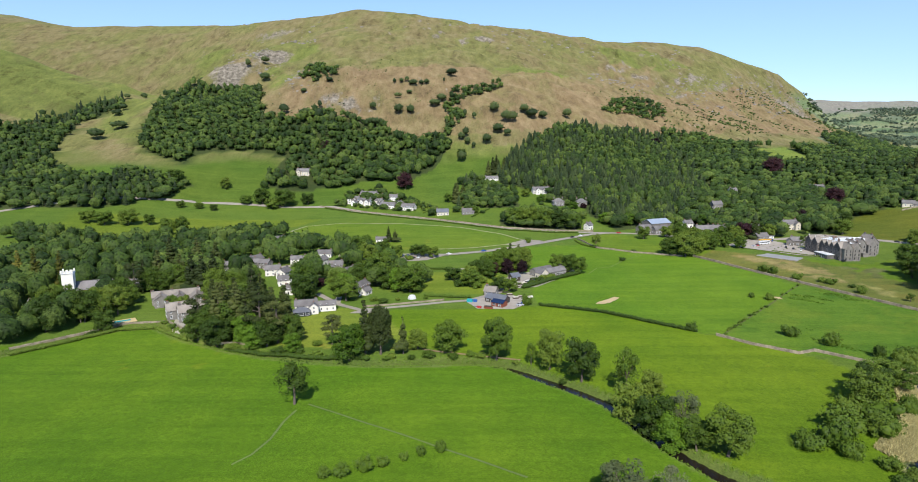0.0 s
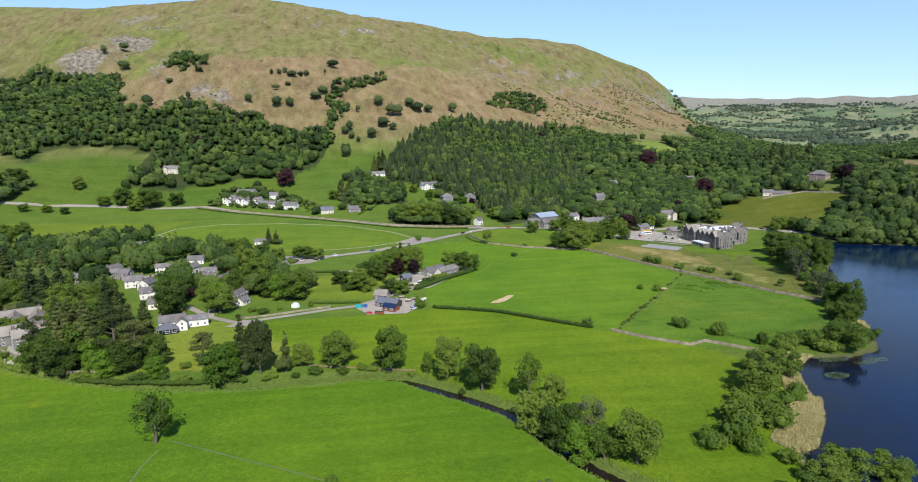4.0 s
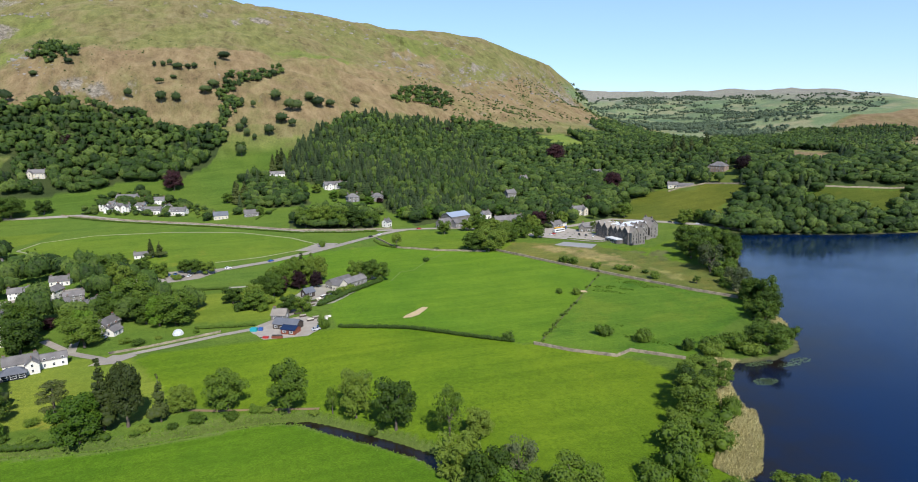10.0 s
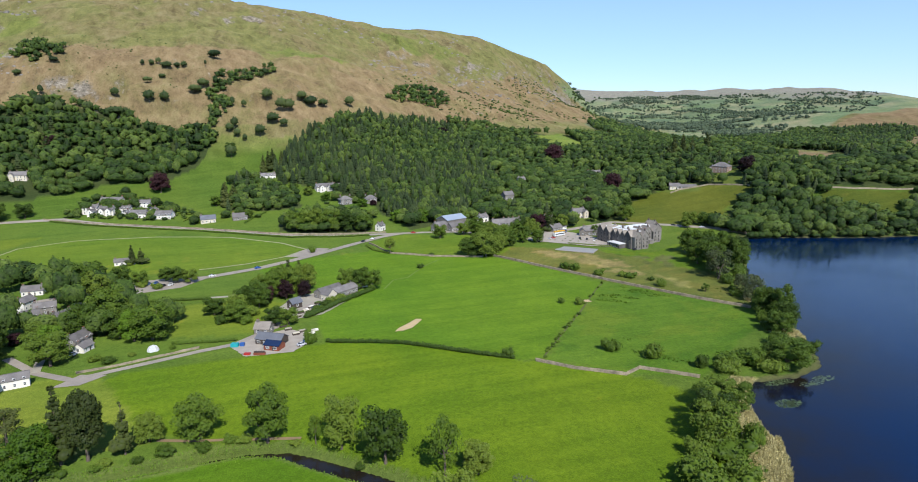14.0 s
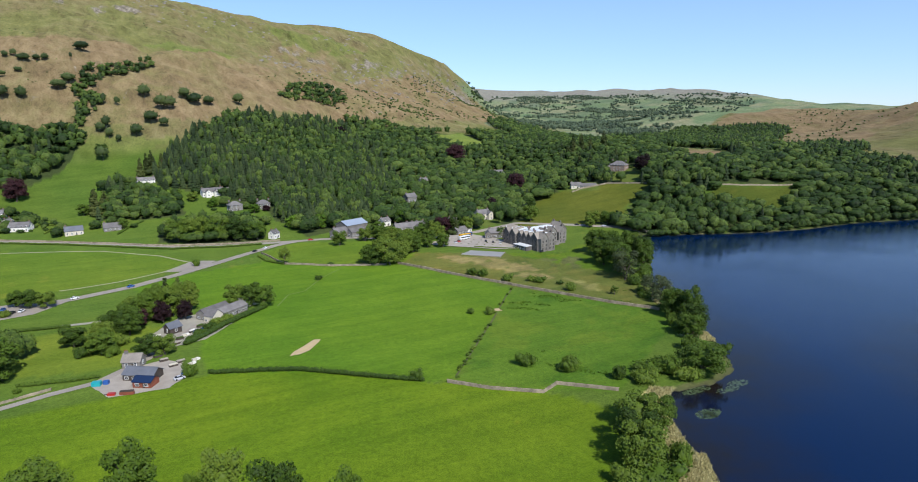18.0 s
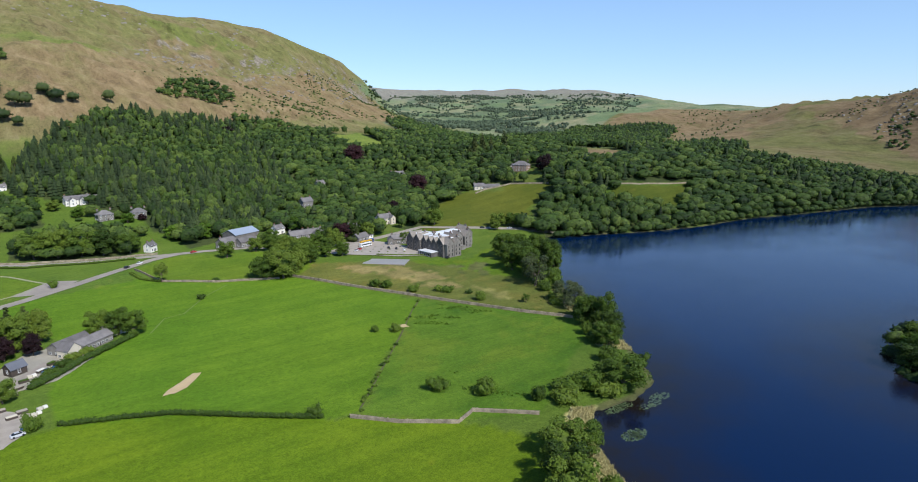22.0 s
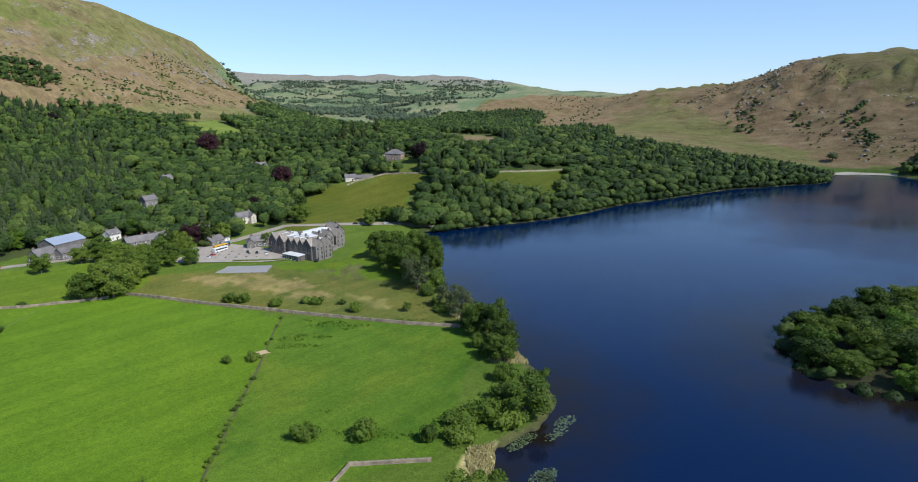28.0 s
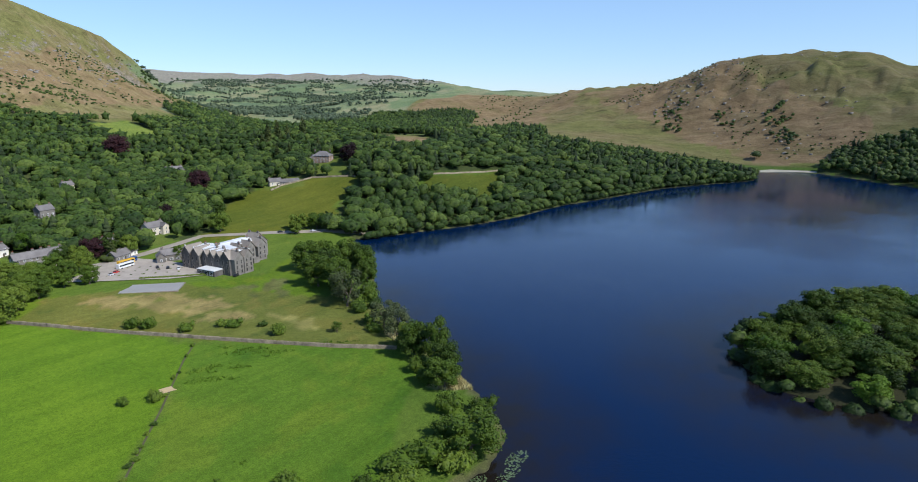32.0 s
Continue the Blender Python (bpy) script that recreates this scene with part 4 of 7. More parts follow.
def broad(seed, bottom=0.22, fat=1.0, lumps=15, leaves=170, gaps=0.0):
    """A round-headed tree 14 m high and 12 m across: boughs on a dome, each clad in sprays."""
    rng = np.random.default_rng(seed)
    boughs, limbs = [], []
    trunk_top = np.array((rng.normal(0, 0.3), rng.normal(0, 0.3), 14 * (bottom + 0.22)))
    limbs.append(tube([(0, 0, -0.4), (0.1, 0.05, 14 * bottom * 0.5), trunk_top], (0.55, 0.42, 0.3), 8))
    mid = 14 * (bottom + (1 - bottom) * 0.45)
    for k in range(lumps):
        a = k * 2.4 + rng.normal(0, 0.3)
        lift = (k + 0.5) / lumps
        z = 14 * bottom + (14 * (1 - bottom)) * (0.12 + 0.74 * lift)
        reach = 4.1 * fat * math.sqrt(max(0.05, 1 - ((z - mid) / (14 * (1 - bottom) * 0.56)) ** 2)) * rng.uniform(0.75, 1.1)
        c = np.array((reach * math.cos(a), reach * math.sin(a), z))
        r = rng.uniform(1.55, 2.35) * (0.85 + 0.25 * fat)
        if rng.random() >= gaps:
            boughs.append(core(rng, c, r * 0.68, 0.9))
            boughs.append(sprays(rng, c, r, int(leaves * 1.25), 0.35, 0.9))
        else:
            boughs.append(sprays(rng, c, r, leaves // 2, 0.36, 0.9, -1))
        if k % 2 == 0:
            limbs.append(tube([trunk_top * 0.8, (trunk_top + c) / 2 + rng.normal(0, 0.3, 3), c], (0.2, 0.13, 0.05), 5))
    if gaps < 0.5:
        boughs.append(core(rng, (0, 0, mid + 0.8), 2.9 * fat, 1.1))
    return join(boughs), join(limbs)


def conifer(seed, tiers=15, bottom=0.1, thin=1.0, leaves=70):
    """A conifer 20 m high and 8 m across at its skirt, in drooping tiers."""
    rng = np.random.default_rng(seed)
    boughs, limbs = [], [tube([(0, 0, -0.4), (0, 0, 10), (0.1, 0, 19.5)], (0.42, 0.25, 0.05), 7)]
    for k in range(tiers):
        q = k / (tiers - 1)
        z, reach = 20 * (bottom + (0.97 - bottom) * q), 3.4 * thin * (1 - q) ** 0.8 + 0.35
        n = max(3, int(7 * (1 - q)) + 2)
        for s in range(n):
            if rng.random() < 0.16:
                continue
            a = 2 * math.pi * (s + rng.random() * 0.8) / n
            reach *= rng.uniform(0.82, 1.2)
            c = np.array((reach * 0.62 * math.cos(a), reach * 0.62 * math.sin(a), z - 0.25 * reach))
            boughs.append(core(rng, c, max(0.4, reach * 0.5), 0.8))
            boughs.append(sprays(rng, c, max(0.5, reach * 0.62), max(8, int(leaves / n)), 0.4, 0.9, -0.8))
    return join(boughs), join(limbs)


def pine(seed):
    """An old pine 22 m high and 16 m across: a bare stem, flat plates of needles."""
    rng = np.random.default_rng(seed)
    boughs, limbs = [], [tube([(0, 0, -0.4), (0.2, 0, 8), (0, 0.3, 15), (0.2, 0.2, 20)], (0.6, 0.48, 0.32, 0.1), 8)]
    for k in range(15):
        a, z = k * 2.4, rng.uniform(8, 20.5)
        reach = rng.uniform(2.5, 6.2) * (1 - 0.55 * max(0, (z - 14) / 7))
        c = np.array((reach * math.cos(a), reach * math.sin(a), z))
        limbs.append(tube([(0.1, 0.1, z - 1.6), (c[0] * 0.5, c[1] * 0.5, z - 0.7), c], (0.16, 0.11, 0.05), 5))
        boughs.append(core(rng, c, 1.7, 0.42))
        boughs.append(sprays(rng, c, 2.3, 130, 0.38, 0.5, -0.6))
    return join(boughs), join(limbs)


def shrub(seed, lumps=9, leaves=90):
    """A bush 6 m across and 4 m high on several stems."""
    rng = np.random.default_rng(seed)
    boughs, limbs = [], []
    for k in range(lumps):
        a, reach = k * 2.4, 1.9 * math.sqrt((k + 0.3) / lumps)
        c = np.array((reach * math.cos(a), reach * math.sin(a), rng.uniform(1.1, 2.9) - 0.25 * reach))
        boughs += [core(rng, c, 0.95), sprays(rng, c, rng.uniform(1.1, 1.4), leaves, 0.22, 1.0, -0.7)]
        if k < 5:
            limbs.append(tube([(0.3 * math.cos(a), 0.3 * math.sin(a), -0.3), c * np.array((0.6, 0.6, 0.6)), c], (0.1, 0.07, 0.03), 5))
    boughs.append(core(rng, (0, 0, 1.1), 1.9, 0.75))
    return join(boughs), join(limbs)


def shapes(maker, seeds, leaf, **more):
    out = []
    for s in seeds:
        (cv, cf), (tv, tf) = maker(s, **more)
        out.append((mesh_from("crown", cv, cf, leaf), mesh_from("trunk", tv, tf, BARK)))
    return out


SPECIES = {  # meshes, their height and width, label, category
    "broad": (shapes(broad, (1, 2, 3, 4), LEAF, bottom=0.07), 14, 12.4, "full leafy green broadleaf tree", "tree"),
    "tall": (shapes(broad, (5, 6, 7), LEAF, bottom=0.05, fat=0.85, lumps=17), 14, 10.6, "tall dense dark-leaved alder", "tree"),
    "bright": (shapes(broad, (8, 9), LEAF_BRIGHT, bottom=0.06), 14, 12.4, "fresh bright green leafy tree", "tree"),
    "open": (shapes(broad, (10, 11), LEAF, bottom=0.25, lumps=13, gaps=0.65), 14, 12, "thin open-crowned ash with bare limbs showing", "tree"),
    "grey": (shapes(broad, (12, 13), LEAF_GREY, bottom=0.1, lumps=15, gaps=0.55), 14, 12, "pale grey-green willow with a thin crown", "tree"),
    "purple": (shapes(broad, (14, 15), LEAF_PURPLE, bottom=0.06, lumps=17), 14, 12.4, "dark purple copper beech", "tree"),
    "globe": (shapes(broad, (16,), LEAF, bottom=0.02, fat=1.0, lumps=22), 14, 12.4, "dense rounded evergreen tree", "tree"),
    "fir": (shapes(conifer, (17, 18), LEAF_PINE), 20, 8.2, "dark green pointed garden conifer", "tree"),
    "larch": (shapes(conifer, (19, 20), LEAF_PINE, thin=0.8, leaves=45, bottom=0.18), 20, 7, "slender larch with open branches", "tree"),
    "pine": (shapes(pine, (21, 22, 23), LEAF_PINE), 22, 15, "old pine with a bare stem and flat plates of needles", "tree"),
    "cypress": (shapes(broad, (33,), LEAF_PINE, bottom=0.2, fat=0.7, lumps=26, leaves=190), 14, 9, "tall dense dark cypress with a pale bare stem", "tree"),
    "gold": (shapes(conifer, (24,), LEAF_GOLD, thin=0.9, bottom=0.03), 20, 7.6, "golden-yellow pointed garden cypress", "tree"),
    "bush": (shapes(shrub, (25, 26, 27), LEAF), 4, 6.2, "rounded dark green bush", "bush"),
    "sallow": (shapes(shrub, (28, 29), LEAF_GREY), 4, 6.2, "pale grey-green sallow bush", "bush"),
    "thorn": (shapes(shrub, (30, 31), LEAF, leaves=60, lumps=7), 4, 5.6, "scrubby green hawthorn bush", "bush"),
}
pick_rng = np.random.default_rng(7)


def plant(kind, x, y, height, width, label="", group=""):
    meshes, h0, w0, text, category = SPECIES[kind]
    crown, trunk = meshes[pick_rng.integers(len(meshes))]
    ob = thing("tree" if category == "tree" else "bush", label or text, category, (x, y, float(ground_height(x, y)[0]) - 0.1), pick_rng.uniform(0, 6.28), group)
    s = (width / w0, width / w0, height / h0)
    part("trunk" if category == "tree" else "stems", trunk, ob, scale=s)
    part("crown", crown, ob, scale=s)
    return ob


def plant_all(kind, rows, label="", group=""):
    for row in rows:
        plant(kind, *row, label, group)


# along the river and in the riverside garden
plant_all("pine", [(-59, 280, 15, 13)], "dark spreading cedar on the garden lawn")
plant_all("bright", [(-48, 261, 16, 16), (67, 185, 13, 14)])
plant_all("larch", [(-42, 267, 25, 9), (-25, 267, 17.5, 5.5)])
plant_all("cypress", [(-35, 267, 22, 10.5)])
plant_all("globe", [(-19, 273, 9.7, 9.3)], "clipped globe of a dense evergreen tree")
plant_all("broad", [(-4, 269, 15, 15), (16, 260, 18.5, 15), (48, 235, 18, 15), (64, 193, 16.5, 14), (81, 177, 15.5, 15)], group="riverside trees")
plant_all("tall", [(37, 247, 18, 11), (59, 203, 16, 14), (73, 181, 10.5, 10), (71, 220, 10.5, 9)], group="riverside trees")
plant_all("open", [(62, 222, 18, 10), (30, 253, 10, 4.5), (-60, 215, 17, 13)])
plant_all("grey", [(73, 194, 14, 9.5), (43, 152, 12, 14), (55, 150, 11, 11)])
plant_all("broad", [(-78, 283, 14.5, 11), (-126, 292, 14, 15), (-114, 284, 15, 16)])
plant_all("pine", [(-94, 286, 26, 17), (-85, 283, 23, 16)])
plant_all("fir", [(-120, 310, 24, 12), (-128, 318, 23, 11), (-106, 312, 25, 12), (-118, 299, 26, 13), (-108, 295, 27, 13), (-98, 297, 26, 13), (-90, 293, 25, 12), (-112, 305, 27, 13), (-86, 300, 24, 12), (-101, 288, 24, 12)], "tall brown-green conifer in the riverside stand", "riverside conifers")
plant_all("fir", [(-174, 385, 23, 12), (-165, 380, 25, 12), (-157, 376, 24, 12), (-156, 391, 22, 11), (-206, 442, 24, 13), (-184, 435, 25, 13), (-170, 433, 22, 12), (-199, 408, 21, 11)], "tall dark conifer behind the village hotel", "village conifers")
plant_all("bush", [(-66, 279, 3.5, 6), (-30, 262, 3, 6), (-14, 263, 3.2, 7), (-3, 263, 2.6, 6), (5, 264, 2.8, 6), (24, 256, 2.4, 4), (-52, 264, 3, 6), (41, 238, 2.4, 4)], group="riverbank bushes")
plant_all("thorn", [(-6, 180, 4.6, 4), (-12, 178, 3.8, 3.9), (-17, 175, 3.3, 3.4), (-23, 172, 3.5, 5), (-28, 169, 5.6, 6), (-34, 167, 4, 6.4), (-39, 166, 3.6, 5)], "brownish scrubby hawthorn of an old hedge", "old hedge thorns")
# along the lake shore
plant_all("broad", [(322, 393, 15, 13), (332, 404, 17, 14), (341, 415, 16, 14), (356, 437, 13, 12), (348, 428, 14, 12), (366, 451, 11, 11), (319, 437, 19, 20), (331, 442, 17, 16), (329, 424, 20, 17), (303, 411, 18, 17), (316, 414, 19, 16), (259, 297, 19, 11), (244, 282, 12, 13), (215, 250, 13.5, 17)], group="lakeshore trees")
plant_all("grey", [(288, 374, 20, 17), (273, 329, 15, 13), (277, 340, 13, 12)], group="lakeshore trees")
plant_all("tall", [(259, 308, 15.5, 12.5), (300, 392, 19, 14), (307, 399, 18, 13), (294, 382, 16, 12), (253, 288, 14, 11), (264, 314, 13, 11)], group="lakeshore trees")
plant_all("bush", [(231, 271, 7.5, 10.6), (238, 262, 7, 11), (226, 257, 8, 12), (198, 262, 7, 15), (183, 263, 7.5, 7), (205, 258, 8.4, 13), (190, 256, 7.5, 12), (207, 251, 8.5, 13), (218, 262, 7, 11), (265, 318, 8, 10), (311, 382, 9, 11), (302, 372, 7, 10), (295, 362, 6, 9), (374, 462, 7, 10), (285, 363, 6, 9), (291, 369, 6, 9), (279, 351, 4, 7), (271, 340, 5, 9), (249, 298, 7, 9), (244, 290, 6, 9)], group="lakeshore bushes")
plant_all("broad", [(162, 231, 12, 15.5), (170, 229, 11.5, 11.5), (146, 212, 15, 16), (152, 220, 13.5, 14)], group="lakeshore trees")
plant_all("bush", [(145, 204, 8.5, 17), (129, 200, 7.3, 12), (126, 193, 10, 16), (118, 184, 11, 13), (109, 183, 7, 12), (119, 178, 7.5, 9), (158, 209, 9.5, 9), (138, 192, 8, 13), (136, 207, 8, 12), (127, 172, 4.8, 9)], group="lakeshore bushes")
plant_all("broad", [(138, 163, 10.5, 14), (150, 160, 9.5, 13)], group="lakeshore trees")
plant_all("broad", [(128, 158, 9, 12), (118, 150, 9, 12)], group="lakeshore trees")
# in the fields
plant_all("bush", [(159, 291, 6.6, 10.2), (171, 278, 7, 10.2), (243, 370, 5.6, 7.4), (210, 427, 6, 9), (214, 421, 6.2, 9), (222, 404, 5.6, 8), (238, 393, 5, 9), (171, 358, 3.4, 4.6), (179, 353, 5.4, 6), (38, 344, 7.2, 7.6)], "dark round hawthorn bush standing in the pasture", "field bushes")
plant_all("thorn", [(122, 462, 3.6, 5.5), (60, 538, 5.8, 7), (114, 298, 5.2, 6), (235, 398, 4, 7), (139, 494, 2.4, 5), (246, 384, 3, 5)], "small scrubby thorn in the pasture", "field bushes")
plant_all("open", [(260, 352, 5, 5), (113, 512, 12, 9)])
plant_all("broad", [(174, 476, 17, 21), (165, 482, 14, 18), (184, 484, 15, 18), (176, 488, 15, 18), (206, 545, 12, 13), (216, 536, 11, 12), (228, 546, 12, 13), (198, 548, 11, 12), (246, 556, 12, 12), (236, 540, 9, 9), (76, 427, 13, 13), (68, 430, 12.5, 12), (82, 422, 12, 11)])
# round the farm and up to the road
plant_all("broad", [(20, 431, 12.5, 13), (28, 426, 16, 13), (38, 430, 17.5, 14), (7, 388, 11, 14), (18, 408, 13, 14), (-4, 404, 9, 13), (24, 375, 9.6, 12), (31, 374, 9, 10)], group="farm trees")
plant_all("purple", [(33, 420, 11, 9), (43, 420, 10, 8), (22, 418, 10, 9)])
plant_all("bush", [(0, 389, 6, 10), (11, 384, 6, 9), (14, 396, 7, 10), (52, 398, 4, 8), (56, 404, 4, 8), (61, 410, 4, 8), (47, 392, 4, 8), (43, 386, 3.6, 7)], group="farmyard bushes")
plant_all("broad", [(56, 626, 19, 22), (70, 622, 21, 22), (84, 619, 20, 22), (97, 615, 19, 22), (113, 609, 15.5, 18), (164, 553, 12, 12), (187, 560, 11, 12), (196, 556, 10, 11)], "large dark roadside tree", "roadside trees")
plant_all("purple", [(-68, 806, 22, 22), (400, 668, 23, 20), (428, 862, 26, 29), (529, 613, 22, 19), (258, 562, 13, 17), (334, 610, 15, 14), (305, 988, 15, 18), (-190, 914, 15, 16), (-89, 390, 6, 8), (-155, 455, 6, 6), (140, 703, 6, 8)])
plant_all("broad", [(275, 552, 14, 12), (268, 560, 15, 12), (288, 520, 9, 7), (240, 560, 12, 11), (345, 560, 15, 16), (362, 590, 16, 16)])
plant_all("fir", [(262, 548, 15, 8), (-2, 739, 25, 12), (5, 742, 22, 11), (-4, 752, 20, 10), (39, 828, 20, 9), (45, 832, 22, 10), (52, 828, 20, 9), (60, 833, 21, 10), (50, 838, 22, 10)])
plant_all("broad", [(-12, 745, 11, 12), (32, 780, 8, 12), (50, 775, 8, 11), (66, 764, 9, 12), (80, 750, 10, 12), (-30, 690, 8, 10), (18, 690, 9, 10), (4, 893, 11, 14)])
plant_all("bright", [(95, 728, 9, 12), (128, 700, 9, 12), (150, 640, 12, 15), (170, 630, 13, 15), (240, 610, 13, 15)])

# tall conifers on the skyline above the villa, and the clump in the sloping field
plant_all("fir", [(562, 776, 27, 11), (572, 790, 29, 12), (581, 782, 27, 11), (590, 795, 28, 12), (598, 786, 24, 10), (634, 800, 28, 13), (642, 806, 24, 11), (548, 770, 22, 10), (512, 700, 22, 11), (520, 690, 20, 10), (560, 690, 19, 9)], group="skyline conifers")
plant_all("broad", [(386, 522, 13, 15), (397, 516, 12, 15), (404, 522, 10, 12), (378, 517, 9, 11)], group="field clump")
# behind the nursery, before the hotel and in the riverside garden
plant_all("fir", [(36, 436, 19, 9), (42, 438, 18, 9)], "tall dark conifer behind the nursery")
plant_all("tall", [(30, 434, 17, 12), (46, 437, 16, 12), (25, 425, 15, 12), (18, 416, 14, 12), (12, 408, 13, 12), (7, 400, 11, 11), (231, 510, 11, 10)])
plant_all("broad", [(196, 500, 14, 13), (203, 513, 14, 13), (206, 528, 12, 11), (190, 491, 13, 12), (197, 512, 11, 11)], "leafy tree crowding beside the hotel car park", "car park trees")
plant_all("broad", [(228, 527, 11, 11), (241, 537, 12, 11), (220, 514, 9, 9), (216, 527, 10, 11), (213, 535, 12, 12), (209, 554, 10, 11), (198, 549, 13, 13), (202, 524, 11, 12), (204, 504, 12, 13), (206, 580, 12, 13), (194, 526, 12, 13), (180, 506, 13, 14), (182, 488, 11, 12)], "leafy tree crowding beside the hotel car park", "car park trees")
plant_all("bright", [(-100, 284, 15, 13), (-75, 271, 9, 9), (-94, 277, 12, 12)], "fresh green leafy tree on the river bank")
plant_all("tall", [(-89, 279, 14, 13), (-110, 297, 18, 15), (-115, 318, 19, 15), (-122, 301, 15, 14)], "dark leafy tree crowding the riverside garden")
# bushes leaning over the upper river
bank_rng = np.random.default_rng(12)
for x, y in along([(-190, 281), (-172, 298), (-154, 302), (-128, 282), (-104, 268), (-82, 259), (-54, 251), (-22, 249), (8, 250)], 9.5)[:, :2]:
    plant("bush" if bank_rng.random() < 0.6 else "thorn", x + bank_rng.normal(0, 1.2), y + 11 + bank_rng.uniform(-0.5, 2.2), bank_rng.uniform(1.6, 3.4), bank_rng.uniform(4, 8), "low green bush leaning over the river", "riverbank bushes")

# the wooded island
isle_rng = np.random.default_rng(17)
for x, y in scatter(WOODS["isle"][0], 10.8, 110, (), 3):
    kind = isle_rng.choice(["broad", "tall", "bright", "grey", "fir"], p=[0.52, 0.3, 0.09, 0.03, 0.06])
    size = isle_rng.uniform(0.75, 1.25)
    plant(kind, x, y, (14 if kind == "fir" else 9.6) * size * isle_rng.uniform(0.85, 1.2), (7 if kind == "fir" else 13) * size, group="island trees")

# ---------------------------------------------------------------- building materials
WHITE = plain("white_render", (0.76, 0.72, 0.63), 0.85, 0.1, 0.8)
CREAM = plain("cream_render", (0.6, 0.54, 0.42), 0.85, 0.12, 0.8)
STONE = plain("grey_rubble_stone", (0.2, 0.185, 0.16), 0.9, 0.4, 1.6, relief=0.06)
DARK_STONE = plain("dark_slate_stone", (0.165, 0.15, 0.13), 0.88, 0.42, 1.6, relief=0.06)
SLATE = plain("weathered_slate", (0.17, 0.155, 0.145), 0.7, 0.35, 1.2, relief=0.03, per_object=0.2)
BLUE_SLATE = plain("blue_slate", (0.13, 0.135, 0.15), 0.5, 0.25, 1.2, relief=0.03, per_object=0.15)
LEAD = plain("pale_lead_roof", (0.72, 0.72, 0.7), 0.5, 0.12, 0.6)
SHEET = plain("pale_blue_sheet_roof", (0.38, 0.43, 0.5), 0.35, 0.08, 0.5, metal=0.2)
GLASS = plain("window_glass", (0.03, 0.035, 0.04), 0.08, 0.1, 0.5)
PAINT = plain("white_paint", (0.72, 0.72, 0.7), 0.5, 0.05, 2.0)
TIMBER = plain("red_brown_timber", (0.22, 0.062, 0.03), 0.75, 0.3, 3.0)
DARK_TIMBER = plain("dark_timber", (0.06, 0.045, 0.035), 0.8, 0.3, 3.0)
SOLAR = plain("solar_panel", (0.016, 0.03, 0.075), 0.15, 0.1, 1.0)
GRAVEL = plain("pink_grey_gravel", (0.37, 0.32, 0.26), 0.95, 0.2, 1.2)
TARMAC = plain("worn_tarmac", (0.32, 0.275, 0.225), 0.9, 0.22, 0.8)
PALE_TRACK = plain("pale_stone_track", (0.34, 0.31, 0.245), 0.95, 0.2, 0.9)
SAND = plain("bare_sandy_soil", (0.5, 0.37, 0.2), 0.95, 0.15, 0.8)
# hotel stone darkened so that the west front's shade is in its colour
HOTEL_STONE_SHADED = plain("shaded_hotel_stone", (0.115, 0.105, 0.095), 0.88, 0.5, 1.6, relief=0.06)
HOTEL_SLATE = plain("tan_hotel_slate", (0.26, 0.225, 0.185), 0.75, 0.3, 1.2, relief=0.03, per_object=0.2)
TRODDEN = plain("trodden_grass", (0.105, 0.145, 0.035), 0.95, 0.3, 0.7)
WORN_PATH = plain("worn_grassy_path", (0.3, 0.29, 0.18), 0.95, 0.25, 0.9)
BROWN_STONE = plain("brown_villa_stone", (0.27, 0.19, 0.14), 0.9, 0.3, 1.6, relief=0.05)
WALLING = plain("dry_stone_walling", (0.25, 0.205, 0.14), 0.92, 0.7, 2.2, relief=0.15)


def solid(name, verts, faces, material):
    """A small mesh from corner lists."""
    me = bpy.data.meshes.new(name)
    me.from_pydata([tuple(v) for v in verts], [], faces)
    me.materials.append(material)
    me.update()
    return me


def box_faces():
    return [(0, 3, 2, 1), (4, 5, 6, 7), (0, 1, 5, 4), (1, 2, 6, 5), (2, 3, 7, 6), (3, 0, 4, 7)]


def box(name, size, material, at=(0, 0, 0), edge=0.0):
    """A box with its foot at the given place, edges bevelled where edge is given."""
    (sx, sy, sz), (x, y, z) = size, at
    v = [(x - sx / 2, y - sy / 2, z), (x + sx / 2, y - sy / 2, z), (x + sx / 2, y + sy / 2, z), (x - sx / 2, y + sy / 2, z)]
    me = solid(name, v + [(a, b, z + sz) for a, b, _ in v], box_faces(), material)
    if edge:
        bm = bmesh.new()
        bm.from_mesh(me)
        bmesh.ops.bevel(bm, geom=bm.edges[:], offset=edge, segments=2, affect="EDGES")
        bm.to_mesh(me)
        bm.free()
    return me


def gable_body(length, width, eave, rise, material):
    """Walls with two gables; the ridge runs along x."""
    l, w = length / 2, width / 2
    v = [(-l, -w, -1.2), (l, -w, -1.2), (l, w, -1.2), (-l, w, -1.2), (-l, -w, eave), (l, -w, eave), (l, w, eave), (-l, w, eave), (-l, 0, eave + rise), (l, 0, eave + rise)]
    return solid("wall", v, [(0, 3, 2, 1), (0, 1, 5, 4), (2, 3, 7, 6), (1, 2, 6, 9, 5), (3, 0, 4, 8, 7), (4, 5, 9, 8), (6, 7, 8, 9)], material)


